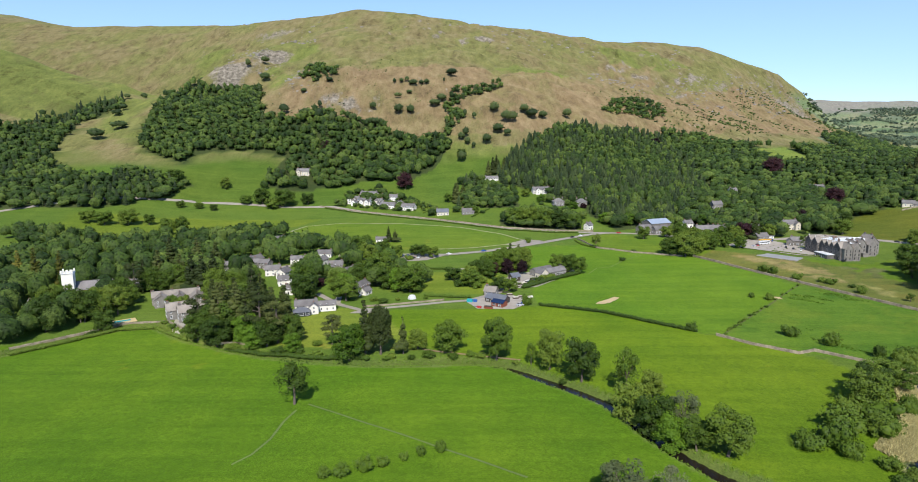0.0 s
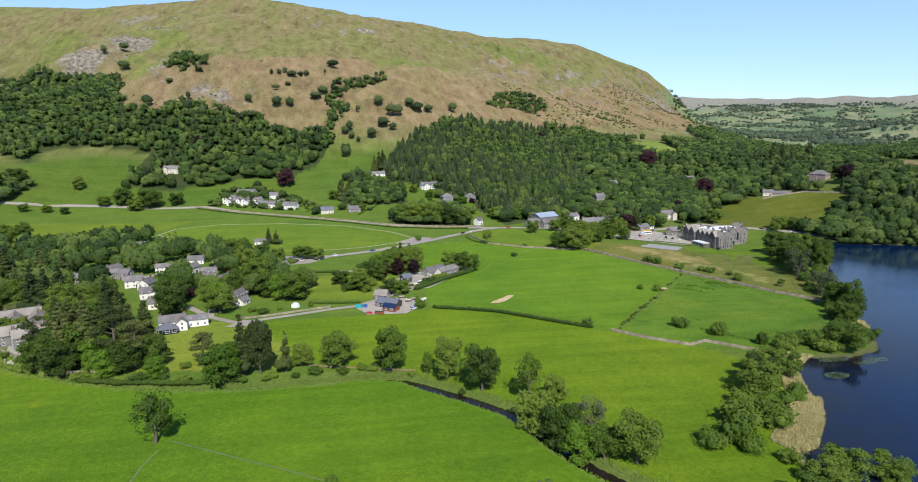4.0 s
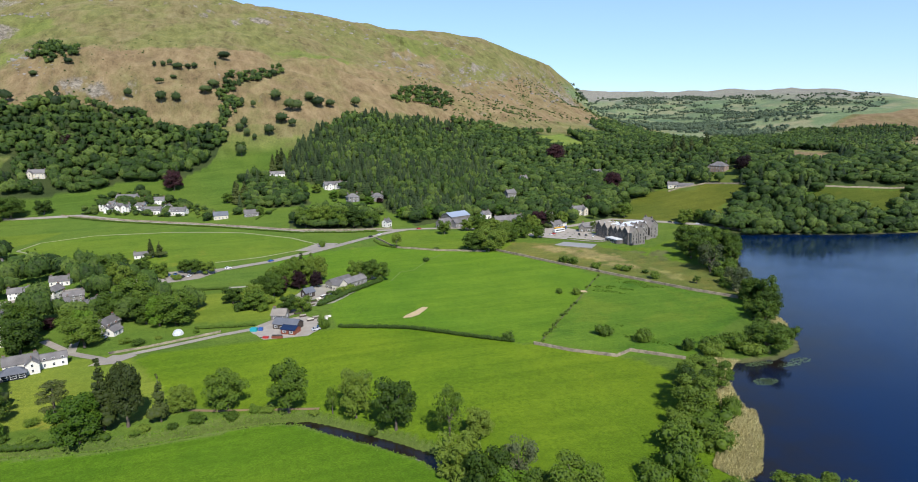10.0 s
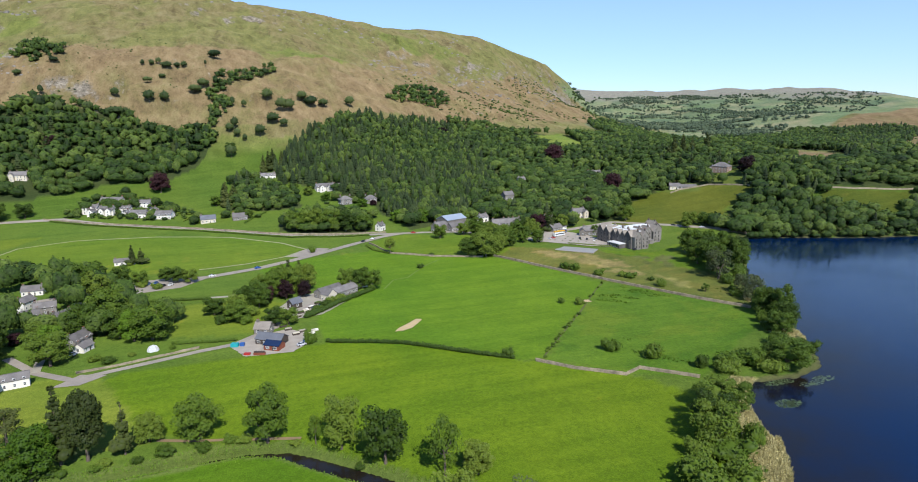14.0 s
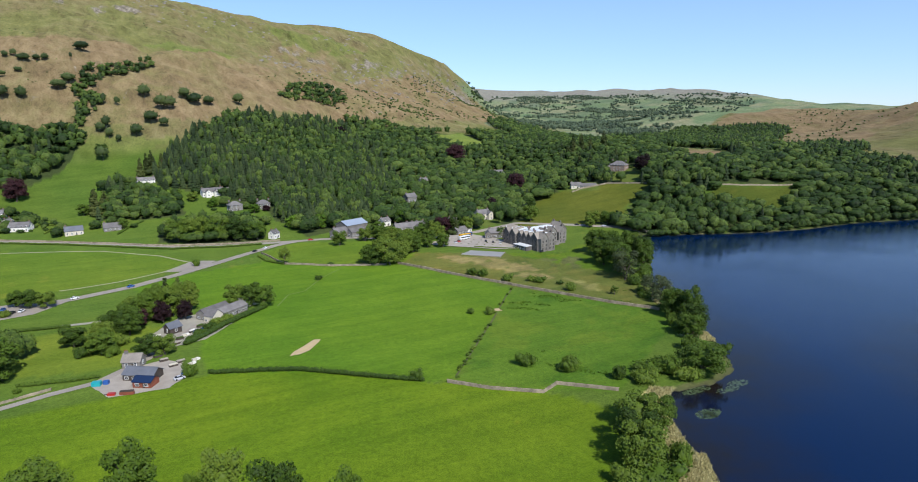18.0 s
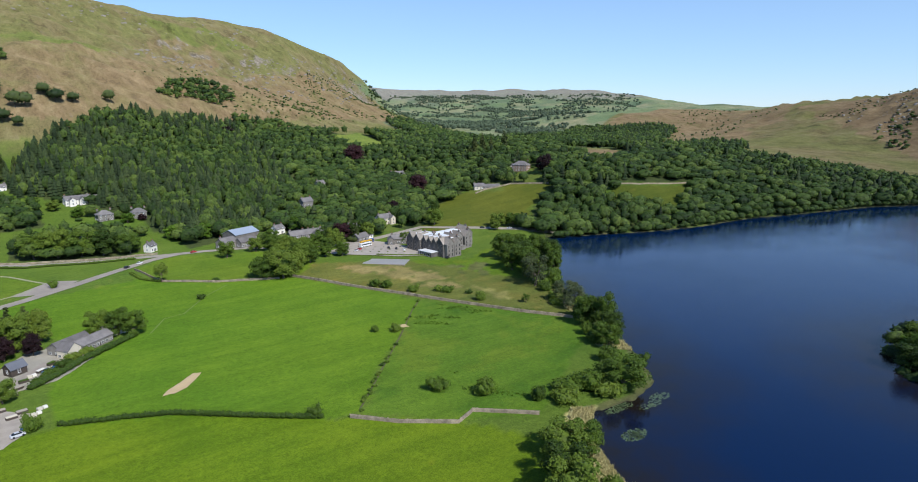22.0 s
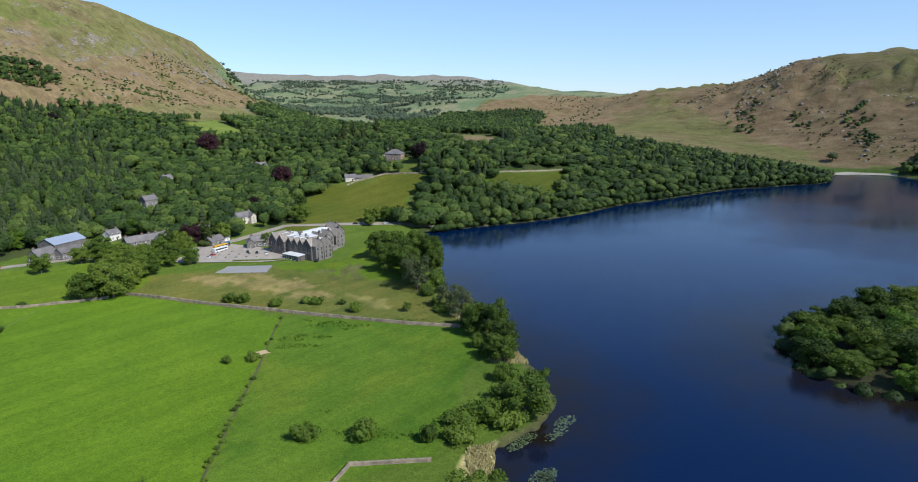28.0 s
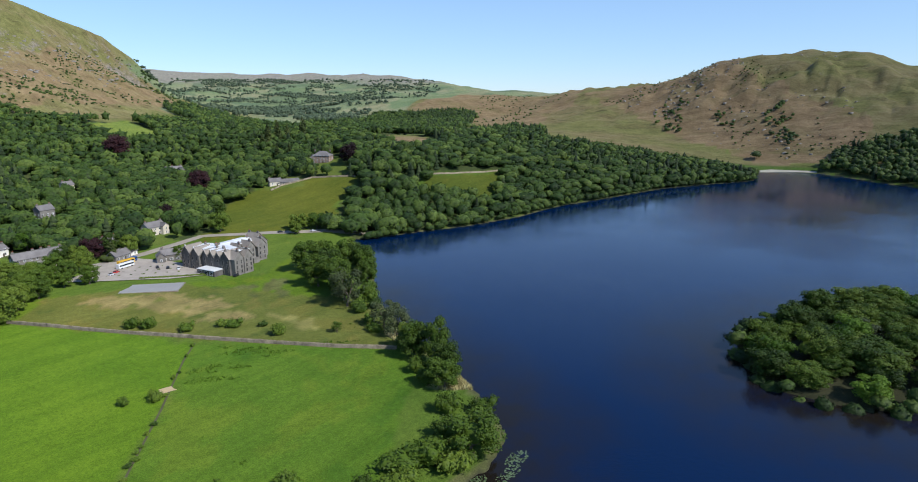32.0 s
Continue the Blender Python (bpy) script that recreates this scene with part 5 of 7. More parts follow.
def roof_slope(length, width, eave, rise, side, material, over=0.45, thick=0.22):
    l, w, drop = length / 2 + over, width / 2, rise / (width / 2) * over
    v = []
    for z in (0.04, thick):
        v += [(-l, side * (w + over), eave - drop + z), (l, side * (w + over), eave - drop + z), (l, 0, eave + rise + z), (-l, 0, eave + rise + z)]
    f = box_faces()
    return solid("roof_slope", v, f if side < 0 else [q[::-1] for q in f], material)


def hip_roof(length, width, eave, rise, material, over=0.5):
    l, w, r = length / 2 + over, width / 2 + over, max(0.2, (length - width) / 2)
    v = [(-l, -w, eave - 0.1), (l, -w, eave - 0.1), (l, w, eave - 0.1), (-l, w, eave - 0.1), (-l, -w, eave + 0.12), (l, -w, eave + 0.12), (l, w, eave + 0.12), (-l, w, eave + 0.12), (-r, 0, eave + rise), (r, 0, eave + rise)]
    return solid("hipped_roof", v, [(0, 3, 2, 1), (0, 1, 5, 4), (1, 2, 6, 5), (2, 3, 7, 6), (3, 0, 4, 7), (4, 5, 9, 8), (5, 6, 9), (6, 7, 8, 9), (7, 4, 8)], material)


def window_meshes(w, h, dressing=None):
    """A sash window set in a wall: its frame round a pane, facing -y."""
    t, v, f = 0.14, [], []
    for x0, x1, z0, z1 in ((-w / 2, w / 2, 0, t), (-w / 2, w / 2, h - t, h), (-w / 2, -w / 2 + t, t, h - t), (w / 2 - t, w / 2, t, h - t), (-w / 2 + t, w / 2 - t, h * 0.48, h * 0.48 + 0.09)):
        b = len(v)
        v += [(x0, -0.1, z0), (x1, -0.1, z0), (x1, 0.06, z0), (x0, 0.06, z0), (x0, -0.1, z1), (x1, -0.1, z1), (x1, 0.06, z1), (x0, 0.06, z1)]
        f += [tuple(i + b for i in q) for q in box_faces()]
    return solid("window", v, f, dressing or PAINT), box("pane", (w - 2 * t, 0.04, h - 2 * t), GLASS, (0, -0.03, t)), box("sill", (w + 0.3, 0.2, 0.12), STONE, (0, -0.08, -0.12))


WINDOWS = {key: window_meshes(*size) for key, size in {"sash": (1.15, 1.6), "wide": (2.0, 1.35), "tall": (1.2, 2.1), "bay": (2.6, 2.2)}.items()}
WINDOWS["mullion"] = window_meshes(1.3, 2.0, HOTEL_SLATE)
DOOR = box("door", (1.05, 0.12, 2.1), DARK_TIMBER)
STACK, POT = box("chimney", (1.5, 0.8, 1.9), DARK_STONE, (0, 0, 0), 0.05), box("chimney_pot", (0.3, 0.3, 0.6), TIMBER, (0, 0, 1.9), 0.06)


def windows_on(ob, x0, y0, turn, length, rows, kind, gap=3.0):
    """Rows of windows along a wall that starts at x0, y0 and runs at the angle turn; each row is a height."""
    w, pane, sill = WINDOWS[kind]
    n = max(1, int(length / gap))
    for z in rows:
        for k in range(n):
            d = length * (k + 0.5) / n
            q = part("window", w, ob, at=(x0 + d * math.cos(turn), y0 + d * math.sin(turn), z), turn=turn)
            part("pane", pane, q)
            if kind in ("bay", "wide"):
                part("sill", sill, q)


def wing(ob, u, v, length, width, eave, wall, roof, along_y=False, pitch=0.78, storeys=2, kind="sash", hip=False, stacks=1, gap=3.2, sides="fblr"):
    """One gabled or hipped block of a building, centred at u, v in the building's own plan."""
    turn = math.pi / 2 if along_y else 0.0
    rise = width / 2 * pitch
    c, s = math.cos(turn), math.sin(turn)
    place = lambda x, y: (u + x * c - y * s, v + x * s + y * c)  # noqa: E731
    if hip:
        part("wall", box("wall", (length, width, eave + 1.2), wall, (0, 0, -1.2)), ob, at=(u, v, 0), turn=turn)
        part("roof", hip_roof(length, width, eave, rise, roof), ob, at=(u, v, 0), turn=turn)
    else:
        part("wall", gable_body(length, width, eave, rise, wall), ob, at=(u, v, 0), turn=turn)
        for side in (-1, 1):
            part("roof_slope", roof_slope(length, width, eave, rise, side, roof), ob, at=(u, v, 0), turn=turn)
        part("ridge", box("ridge", (length + 0.9, 0.35, 0.22), roof, (0, 0, eave + rise + 0.12)), ob, at=(u, v, 0), turn=turn)
    rows = [0.9 + 2.8 * k for k in range(storeys)]
    if "f" in sides:
        windows_on(ob, *place(-length / 2, -width / 2), turn, length, rows, kind, gap)
    if "b" in sides:
        windows_on(ob, *place(length / 2, width / 2), turn + math.pi, length, rows, kind, gap)
    if "r" in sides:
        windows_on(ob, *place(length / 2, -width / 2), turn + math.pi / 2, width, rows, kind, gap * 1.15)
    if "l" in sides:
        windows_on(ob, *place(-length / 2, width / 2), turn - math.pi / 2, width, rows, kind, gap * 1.15)
    for k in range(stacks):
        x = (-length / 2 + 0.9) if k == 0 else (length / 2 - 0.9) if k == 1 else (k - 2.5) * length / 6
        st = part("chimney", STACK, ob, at=(*place(x, 0), eave + rise - 0.7), turn=turn)
        for px in (-0.4, 0.4):
            part("chimney_pot", POT, st, at=(px, 0, 0))


def site(x, y, reach=6.0):
    """The level on which a building stands."""
    return float(np.min(ground_height(np.array([x - reach, x + reach, x, x, x]), np.array([y, y, y - reach, y + reach, y])))) + 0.1


SITES = []


def house(x, y, turn, label, wings, name="house", group="", category="house", door=True):
    SITES.append((x, y))
    ob = thing(name, label, category, (x, y, site(x, y)), radians(turn), group)
    for w in wings:
        wing(ob, **w)
    if door:
        w = wings[0]
        s = w["length"] if not w.get("along_y") else w["width"]
        part("door", DOOR, ob, at=(w["u"] + s * 0.12, w["v"] - (w["width"] if not w.get("along_y") else w["length"]) / 2 - 0.02, 0.05))
    return ob


def cottage(x, y, turn, label, length=11, width=7, eave=5, wall=None, roof=None, group="", **more):
    return house(x, y, turn, label, [dict(u=0, v=0, length=length, width=width, eave=eave, wall=wall or WHITE, roof=roof or SLATE, stacks=2, **more)], group=group)


# ---------------------------------------------------------------- the lakeside hotel
def hotel():
    ob = thing("hotel", "large grey slate-stone hotel with many steep gables and pale lead roofs", "hotel", (287.5, 464, site(300, 478)), radians(7))
    # W has the west front's shade painted in; sunlit south walls take STONE
    W, R = HOTEL_STONE_SHADED, HOTEL_SLATE
    wing(ob, 9, 19, 34, 12, 12.2, W, LEAD, along_y=True, storeys=3, kind="mullion", stacks=0, gap=3.4, pitch=0.1, sides="fbr")
    for v, width in ((36, 7.4), (28.6, 6.6)):  # broad gables of the north wing
        wing(ob, 3.5, v, 11, width, 9.8, W, R, storeys=3, kind="mullion", stacks=0, pitch=1.15, sides="lb" if v > 30 else "lf", gap=2.6)
        part("finial", box("finial", (0.4, 0.5, 1.2), LEAD, (0, 0, 0), 0.06), ob, "pale stone finial", (-2.0, v, 9.8 + width / 2 * 1.15 - 0.2))
    for v in (22, 16.6, 11.2):  # three narrow gables of the recessed front
        wing(ob, 3.0, v, 7, 5.0, 9.4, W, R, storeys=3, kind="mullion", stacks=0, pitch=1.3, sides="l", gap=2.5)
        part("finial", box("finial", (0.4, 0.5, 1.2), LEAD, (0, 0, 0), 0.06), ob, "pale stone finial", (-0.5, v, 9.4 + 2.5 * 1.3 - 0.2))
    wing(ob, 3.2, 4.6, 8.5, 6.6, 9.8, W, R, storeys=3, kind="mullion", stacks=1, pitch=1.2, sides="l", gap=2.5)
    for u in (3.4, 10.4):  # gables of the south end
        wing(ob, u, 2.2, 8, 6.4, 9.8, STONE, R, along_y=True, storeys=3, kind="mullion", stacks=1, pitch=1.2, sides="l" if u < 5 else "lb", gap=2.4)
    for u, v in ((6, 14), (6, 19.5), (10, 25), (9, 33), (13, 9)):
        st = part("chimney", STACK, ob, at=(u + 1, v, 12.4))
        for px in (-0.4, 0.4):
            part("chimney_pot", POT, st, at=(px, 0, 0))
    wing(ob, 25, 26, 24, 13, 11.6, STONE, LEAD, storeys=3, kind="mullion", stacks=2, gap=3.4, pitch=0.12, sides="fr")
    for u, v, width in ((19, 17.4, 6.4), (27, 17.0, 6.8), (35.5, 16.4, 7.2)):  # gabled bays of the garden front
        wing(ob, u, v, 7, width, 9.2, STONE, R, along_y=True, storeys=3, kind="mullion", stacks=1, pitch=1.2, sides="l", gap=2.5)
    wing(ob, 40, 24, 9, 13, 9.4, STONE, R, along_y=True, storeys=3, kind="mullion", stacks=2, pitch=0.9, sides="rl", gap=2.8)
    for u, v in ((20, 12.6), (28, 12.0)):
        part("bay", box("bay", (4.4, 3.2, 3.6), STONE, (0, 0, -0.6), 0.08), ob, "single-storey stone bay", (u, v, 0))
    part("porch", box("porch", (7.0, 14, 3.9), W, (0, 0, -0.6), 0.06), ob, "low dark flat-roofed entrance wing", (-3.6, 14, 0))
    part("porch_roof", box("porch_roof", (7.6, 14.6, 0.35), LEAD, (0, 0, 0), 0.06), ob, "pale flat lead roof", at=(-3.6, 14, 3.3))
    windows_on(ob, -7.15, 20.5, -math.pi / 2, 13, [0.6], "bay", 3.4)
    part("door", DOOR, ob, "dark entrance door", (-7.15, 8.2, 0.05), math.pi / 2)
    return ob


hotel()
house(288.5, 521, -28, "long low dark stone stable range with a slate roof", [dict(u=0, v=0, length=19, width=7, eave=4.4, wall=DARK_STONE, roof=SLATE, storeys=1, kind="wide", stacks=1), dict(u=-9.5, v=-2.5, length=8, width=5, eave=4.2, wall=DARK_STONE, roof=SLATE, along_y=True, storeys=1, stacks=0)], "stable_range", category="outbuilding")

# ---------------------------------------------------------------- the hall and houses along the main road
house(189, 598, 22, "stone hall with a wide pale blue sheet roof", [
    dict(u=0, v=0, length=22, width=15, eave=8.6, wall=DARK_STONE, roof=SHEET, storeys=2, kind="wide", stacks=0, pitch=0.42),
    dict(u=-17, v=-5, length=14, width=9, eave=4.6, wall=STONE, roof=SLATE, storeys=1, kind="wide", stacks=1),
    dict(u=-6, v=-12, length=14, width=7, eave=4.4, wall=STONE, roof=SLATE, storeys=1, kind="wide", stacks=0)], "hall", category="hall")
house(232, 575, 0, "long grey stone terrace with a slate roof and many chimneys", [dict(u=0, v=0, length=27, width=8, eave=5.4, wall=STONE, roof=SLATE, stacks=5), dict(u=6, v=-8, length=9, width=7, eave=4.4, wall=WHITE, roof=SLATE, along_y=True, stacks=0)], "terrace")
cottage(272, 572, 15, "grey stone cottage with a slate roof", 10, 8, 6, STONE)
house(266, 548, 20, "low stone outbuildings beside the car park", [dict(u=0, v=0, length=12, width=7, eave=3.4, wall=STONE, roof=SLATE, storeys=1, stacks=0), dict(u=10, v=2, length=8, width=6, eave=3.2, wall=WHITE, roof=SLATE, storeys=1, stacks=0)], "outbuilding", category="outbuilding")
house(313, 592, 10, "cream house half hidden in the trees", [dict(u=0, v=0, length=14, width=8, eave=6, wall=CREAM, roof=SLATE, stacks=2), dict(u=5, v=-4, length=6, width=5, eave=6, wall=CREAM, roof=SLATE, along_y=True, stacks=0)])
cottage(224, 612, 20, "white cottage among the trees above the road", 9, 7, 4.6, WHITE)
cottage(126, 607, 40, "small white cottage beside the road", 7, 6, 4.6, WHITE)
for x, y, a, text in ((113, 715, 10, "brown stone house on the slope below the plantation"), (139, 713, -5, "red-brown stone house with a garden wall")):
    cottage(x, y, a, text, 12, 9, 5.6, STONE, SLATE, hip=True)
house(99, 764, 12, "white gabled house with dormers on the hillside", [dict(u=0, v=0, length=20, width=8, eave=5, wall=WHITE, roof=SLATE, stacks=2), dict(u=16, v=2, length=10, width=7, eave=4.2, wall=WHITE, roof=SLATE, stacks=1), dict(u=4, v=-4, length=6, width=5, eave=5, wall=WHITE, roof=SLATE, along_y=True, stacks=0), dict(u=-5, v=-4, length=6, width=5, eave=5, wall=WHITE, roof=SLATE, along_y=True, stacks=0), dict(u=3, v=-4, length=6, width=5, eave=5, wall=WHITE, roof=SLATE, along_y=True, stacks=0)])
house(42, 812, 8, "long white house high on the hillside", [dict(u=0, v=0, length=17, width=7, eave=4.6, wall=WHITE, roof=SLATE, stacks=2), dict(u=16, v=2, length=9, width=6, eave=4, wall=WHITE, roof=SLATE, stacks=1)])
house(-18, 691, 6, "pair of low cottages with solar panels beside the road", [dict(u=0, v=0, length=13, width=8, eave=4, wall=CREAM, roof=BLUE_SLATE, storeys=1, stacks=1)])
cottage(10, 690, 4, "low grey bungalow in a garden", 13, 8, 3.4, STONE, SLATE, storeys=1)
# white houses round a court at the foot of the wood
for x, y, a, n, w, e, text in ((-128, 771, -20, 15, 8, 6, "tall white house with twin gables"), (-112, 760, -20, 14, 8, 6, "white gabled house facing the road"), (-82, 741, -20, 16, 8, 4.4, "white house with a long slate roof"),
                               (-58, 727, -22, 16, 9, 4.2, "white bungalow with a long slate roof"), (-112, 790, -18, 22, 7, 5.2, "long white terrace at the back of the court"), (-85, 778, -18, 22, 7, 5, "long slate-roofed white range"), (-104, 775, -110, 12, 6, 4, "low white range across the court")):
    ob = cottage(x, y, a, text, n, w, e, WHITE, SLATE, "white houses at the foot of the wood")
    if n < 16:
        for s in (-3.4, 3.4):
            wing(ob, s, -w / 2, 5, 5, e, WHITE, SLATE, along_y=True, stacks=0, sides="l")
for x, y, a, n, w, e in ((-121, 782, 70, 9, 6, 4.4), (-97, 766, -20, 10, 6, 4.2), (-70, 750, -110, 9, 6, 4), (-95, 752, 65, 8, 5, 3.6), (-126, 762, -110, 9, 6, 5), (-70, 735, -20, 8, 5, 3.4)):
    cottage(x, y, a, "small white gabled wing crowding the court", n, w, e, WHITE, SLATE, "white houses at the foot of the wood")
house(-209, 856, -10, "cream stone house at the edge of the wood", [dict(u=0, v=0, length=18, width=9, eave=6.4, wall=CREAM, roof=SLATE, stacks=3), dict(u=-5, v=-4, length=6, width=5, eave=6.4, wall=CREAM, roof=SLATE, along_y=True, stacks=0)])
house(534, 655, -65, "large stone villa with a hipped roof above the fields", [dict(u=0, v=0, length=18, width=12, eave=7.4, wall=BROWN_STONE, roof=SLATE, hip=True, stacks=2, storeys=3), dict(u=-20, v=5, length=14, width=8, eave=5, wall=CREAM, roof=SLATE, stacks=1)], "villa")
house(459, 632, -25, "old stone barn and cottage at the top of the field", [dict(u=-5, v=0, length=11, width=7, eave=3.6, wall=CREAM, roof=SLATE, stacks=1, gap=5, storeys=1), dict(u=8, v=-1, length=18, width=6, eave=2.8, wall=STONE, roof=SLATE, storeys=1, stacks=0, gap=5)], "barn", category="barn")
house(441, 778, 0, "grey stone gabled house deep in the wood", [dict(u=0, v=0, length=18, width=9, eave=8, wall=STONE, roof=SLATE, stacks=3), dict(u=-4, v=-5, length=7, width=6, eave=8, wall=STONE, roof=SLATE, along_y=True, stacks=0), dict(u=5, v=-5, length=7, width=6, eave=8, wall=STONE, roof=SLATE, along_y=True, stacks=0)])
cottage(279, 680, 10, "grey gabled house among the trees", 11, 8, 8, STONE)
cottage(324, 745, 10, "pale house among the trees of the hanger", 9, 7, 7.5, CREAM)

# ---------------------------------------------------------------- the farmstead and garden centre
farm_shop = house(22.5, 343.5, -35, "slate-roofed farm shop with a solar roof and red-brown timber walls", [
    dict(u=0, v=0, length=8.6, width=6.6, eave=2.9, wall=TIMBER, roof=SOLAR, storeys=1, stacks=0, pitch=0.45, kind="wide", sides="fb"),
    dict(u=-6, v=7.2, length=15, width=8, eave=3.2, wall=DARK_TIMBER, roof=BLUE_SLATE, storeys=1, stacks=0, pitch=0.6, kind="wide", sides="fb")], "farm_shop", category="shop")
farm_shop.scale = (0.84, 0.84, 0.82)
house(19, 366, -24, "small stone farmhouse with a tan slate roof", [dict(u=0, v=0, length=7, width=6, eave=3.0, wall=STONE, roof=HOTEL_SLATE, stacks=1, storeys=1)], "farmhouse")
nursery = house(61, 416, 38, "long grey slate-roofed nursery building", [
    dict(u=4, v=0, length=26, width=9, eave=4, wall=STONE, roof=SLATE, storeys=1, stacks=0, kind="wide", pitch=0.6),
    dict(u=-2, v=8, length=22, width=9, eave=4.2, wall=STONE, roof=SLATE, storeys=1, stacks=0, kind="wide", pitch=0.6),
    dict(u=-11, v=-1, length=8, width=9, eave=4.6, wall=CREAM, roof=SLATE, along_y=True, storeys=1, stacks=0, kind="wide", pitch=0.75)], "nursery", category="farm building")
nursery.scale = (0.74, 0.74, 0.78)
house(74, 431, 20, "white end building of the nursery", [dict(u=0, v=0, length=11, width=7, eave=4.2, wall=WHITE, roof=SLATE, storeys=1, stacks=0, kind="wide")], "outbuilding", category="outbuilding")
house(36, 402, 30, "dark timber shed in the yard", [dict(u=0, v=0, length=6, width=5, eave=3, wall=DARK_TIMBER, roof=BLUE_SLATE, storeys=1, stacks=0, gap=5)], "shed", category="shed")
house(28, 386, -20, "small grey garden shed", [dict(u=0, v=0, length=5, width=4, eave=2.6, wall=STONE, roof=SLATE, storeys=1, stacks=0, gap=5)], "shed", category="shed", door=False)

# ---------------------------------------------------------------- the village
veranda_house = house(-82, 333, 14, "white house with slate roofs and a pillared glass veranda", [
    dict(u=-2, v=3, length=15, width=8, eave=5.2, wall=WHITE, roof=SLATE, stacks=2), dict(u=3, v=-1, length=9, width=6, eave=5, wall=WHITE, roof=SLATE, along_y=True, stacks=1),
    dict(u=12, v=3, length=12, width=6, eave=4.4, wall=WHITE, roof=SLATE, stacks=0), dict(u=-5, v=-6, length=11, width=7, eave=3.1, wall=GLASS, roof=BLUE_SLATE, hip=True, storeys=1, stacks=0, kind="bay", gap=2.8)])
veranda_house.scale = (0.8, 0.8, 0.8)
village_hotel = house(-165, 357, 24, "large grey hotel of many slate gables in the village", [
    dict(u=0, v=0, length=30, width=9, eave=6.5, wall=STONE, roof=HOTEL_SLATE, stacks=3), dict(u=-9, v=-6, length=12, width=9, eave=6.2, wall=STONE, roof=HOTEL_SLATE, along_y=True, stacks=1),
    dict(u=2, v=-6, length=12, width=9, eave=6.2, wall=STONE, roof=HOTEL_SLATE, along_y=True, stacks=1), dict(u=13, v=-7, length=14, width=9, eave=5.8, wall=STONE, roof=HOTEL_SLATE, along_y=True, stacks=1)], "village_hotel", category="hotel")
village_hotel.scale = (0.85, 0.85, 0.72)
house(-141, 322, 30, "grey stone house with several slate roofs by the river", [dict(u=0, v=0, length=14, width=8, eave=5.4, wall=STONE, roof=HOTEL_SLATE, stacks=2), dict(u=-6, v=8, length=12, width=8, eave=5.2, wall=STONE, roof=HOTEL_SLATE, stacks=1), dict(u=6, v=-5, length=8, width=6, eave=4.4, wall=WHITE, roof=HOTEL_SLATE, along_y=True, stacks=0)])
church = house(-228, 359, 20, "tall white church tower with small corner tops", [dict(u=0, v=0, length=6, width=6, eave=17.5, wall=WHITE, roof=LEAD, hip=True, pitch=0.2, storeys=3, kind="tall", stacks=0, gap=4.5), dict(u=12, v=4, length=20, width=10, eave=7, wall=STONE, roof=SLATE, stacks=0, storeys=1, kind="tall")], "church", category="church")
for cx, cy in ((-2.8, -2.8), (2.8, -2.8), (2.8, 2.8), (-2.8, 2.8)):
    part("pinnacle", box("pinnacle", (0.9, 0.9, 2.0), WHITE, (0, 0, 0), 0.08), church, "white corner top", (cx, cy, 17.3))
for turn in range(4):
    for k in (-1, 1):
        part("merlon", box("merlon", (1.2, 0.5, 1.0), WHITE, (0, 0, 0), 0.05), church, "", (k * 1.0 if turn % 2 == 0 else (2.95 if turn == 1 else -2.95), k * 1.0 if turn % 2 else (2.95 if turn == 2 else -2.95), 17.5), math.pi / 2 * (turn % 2))
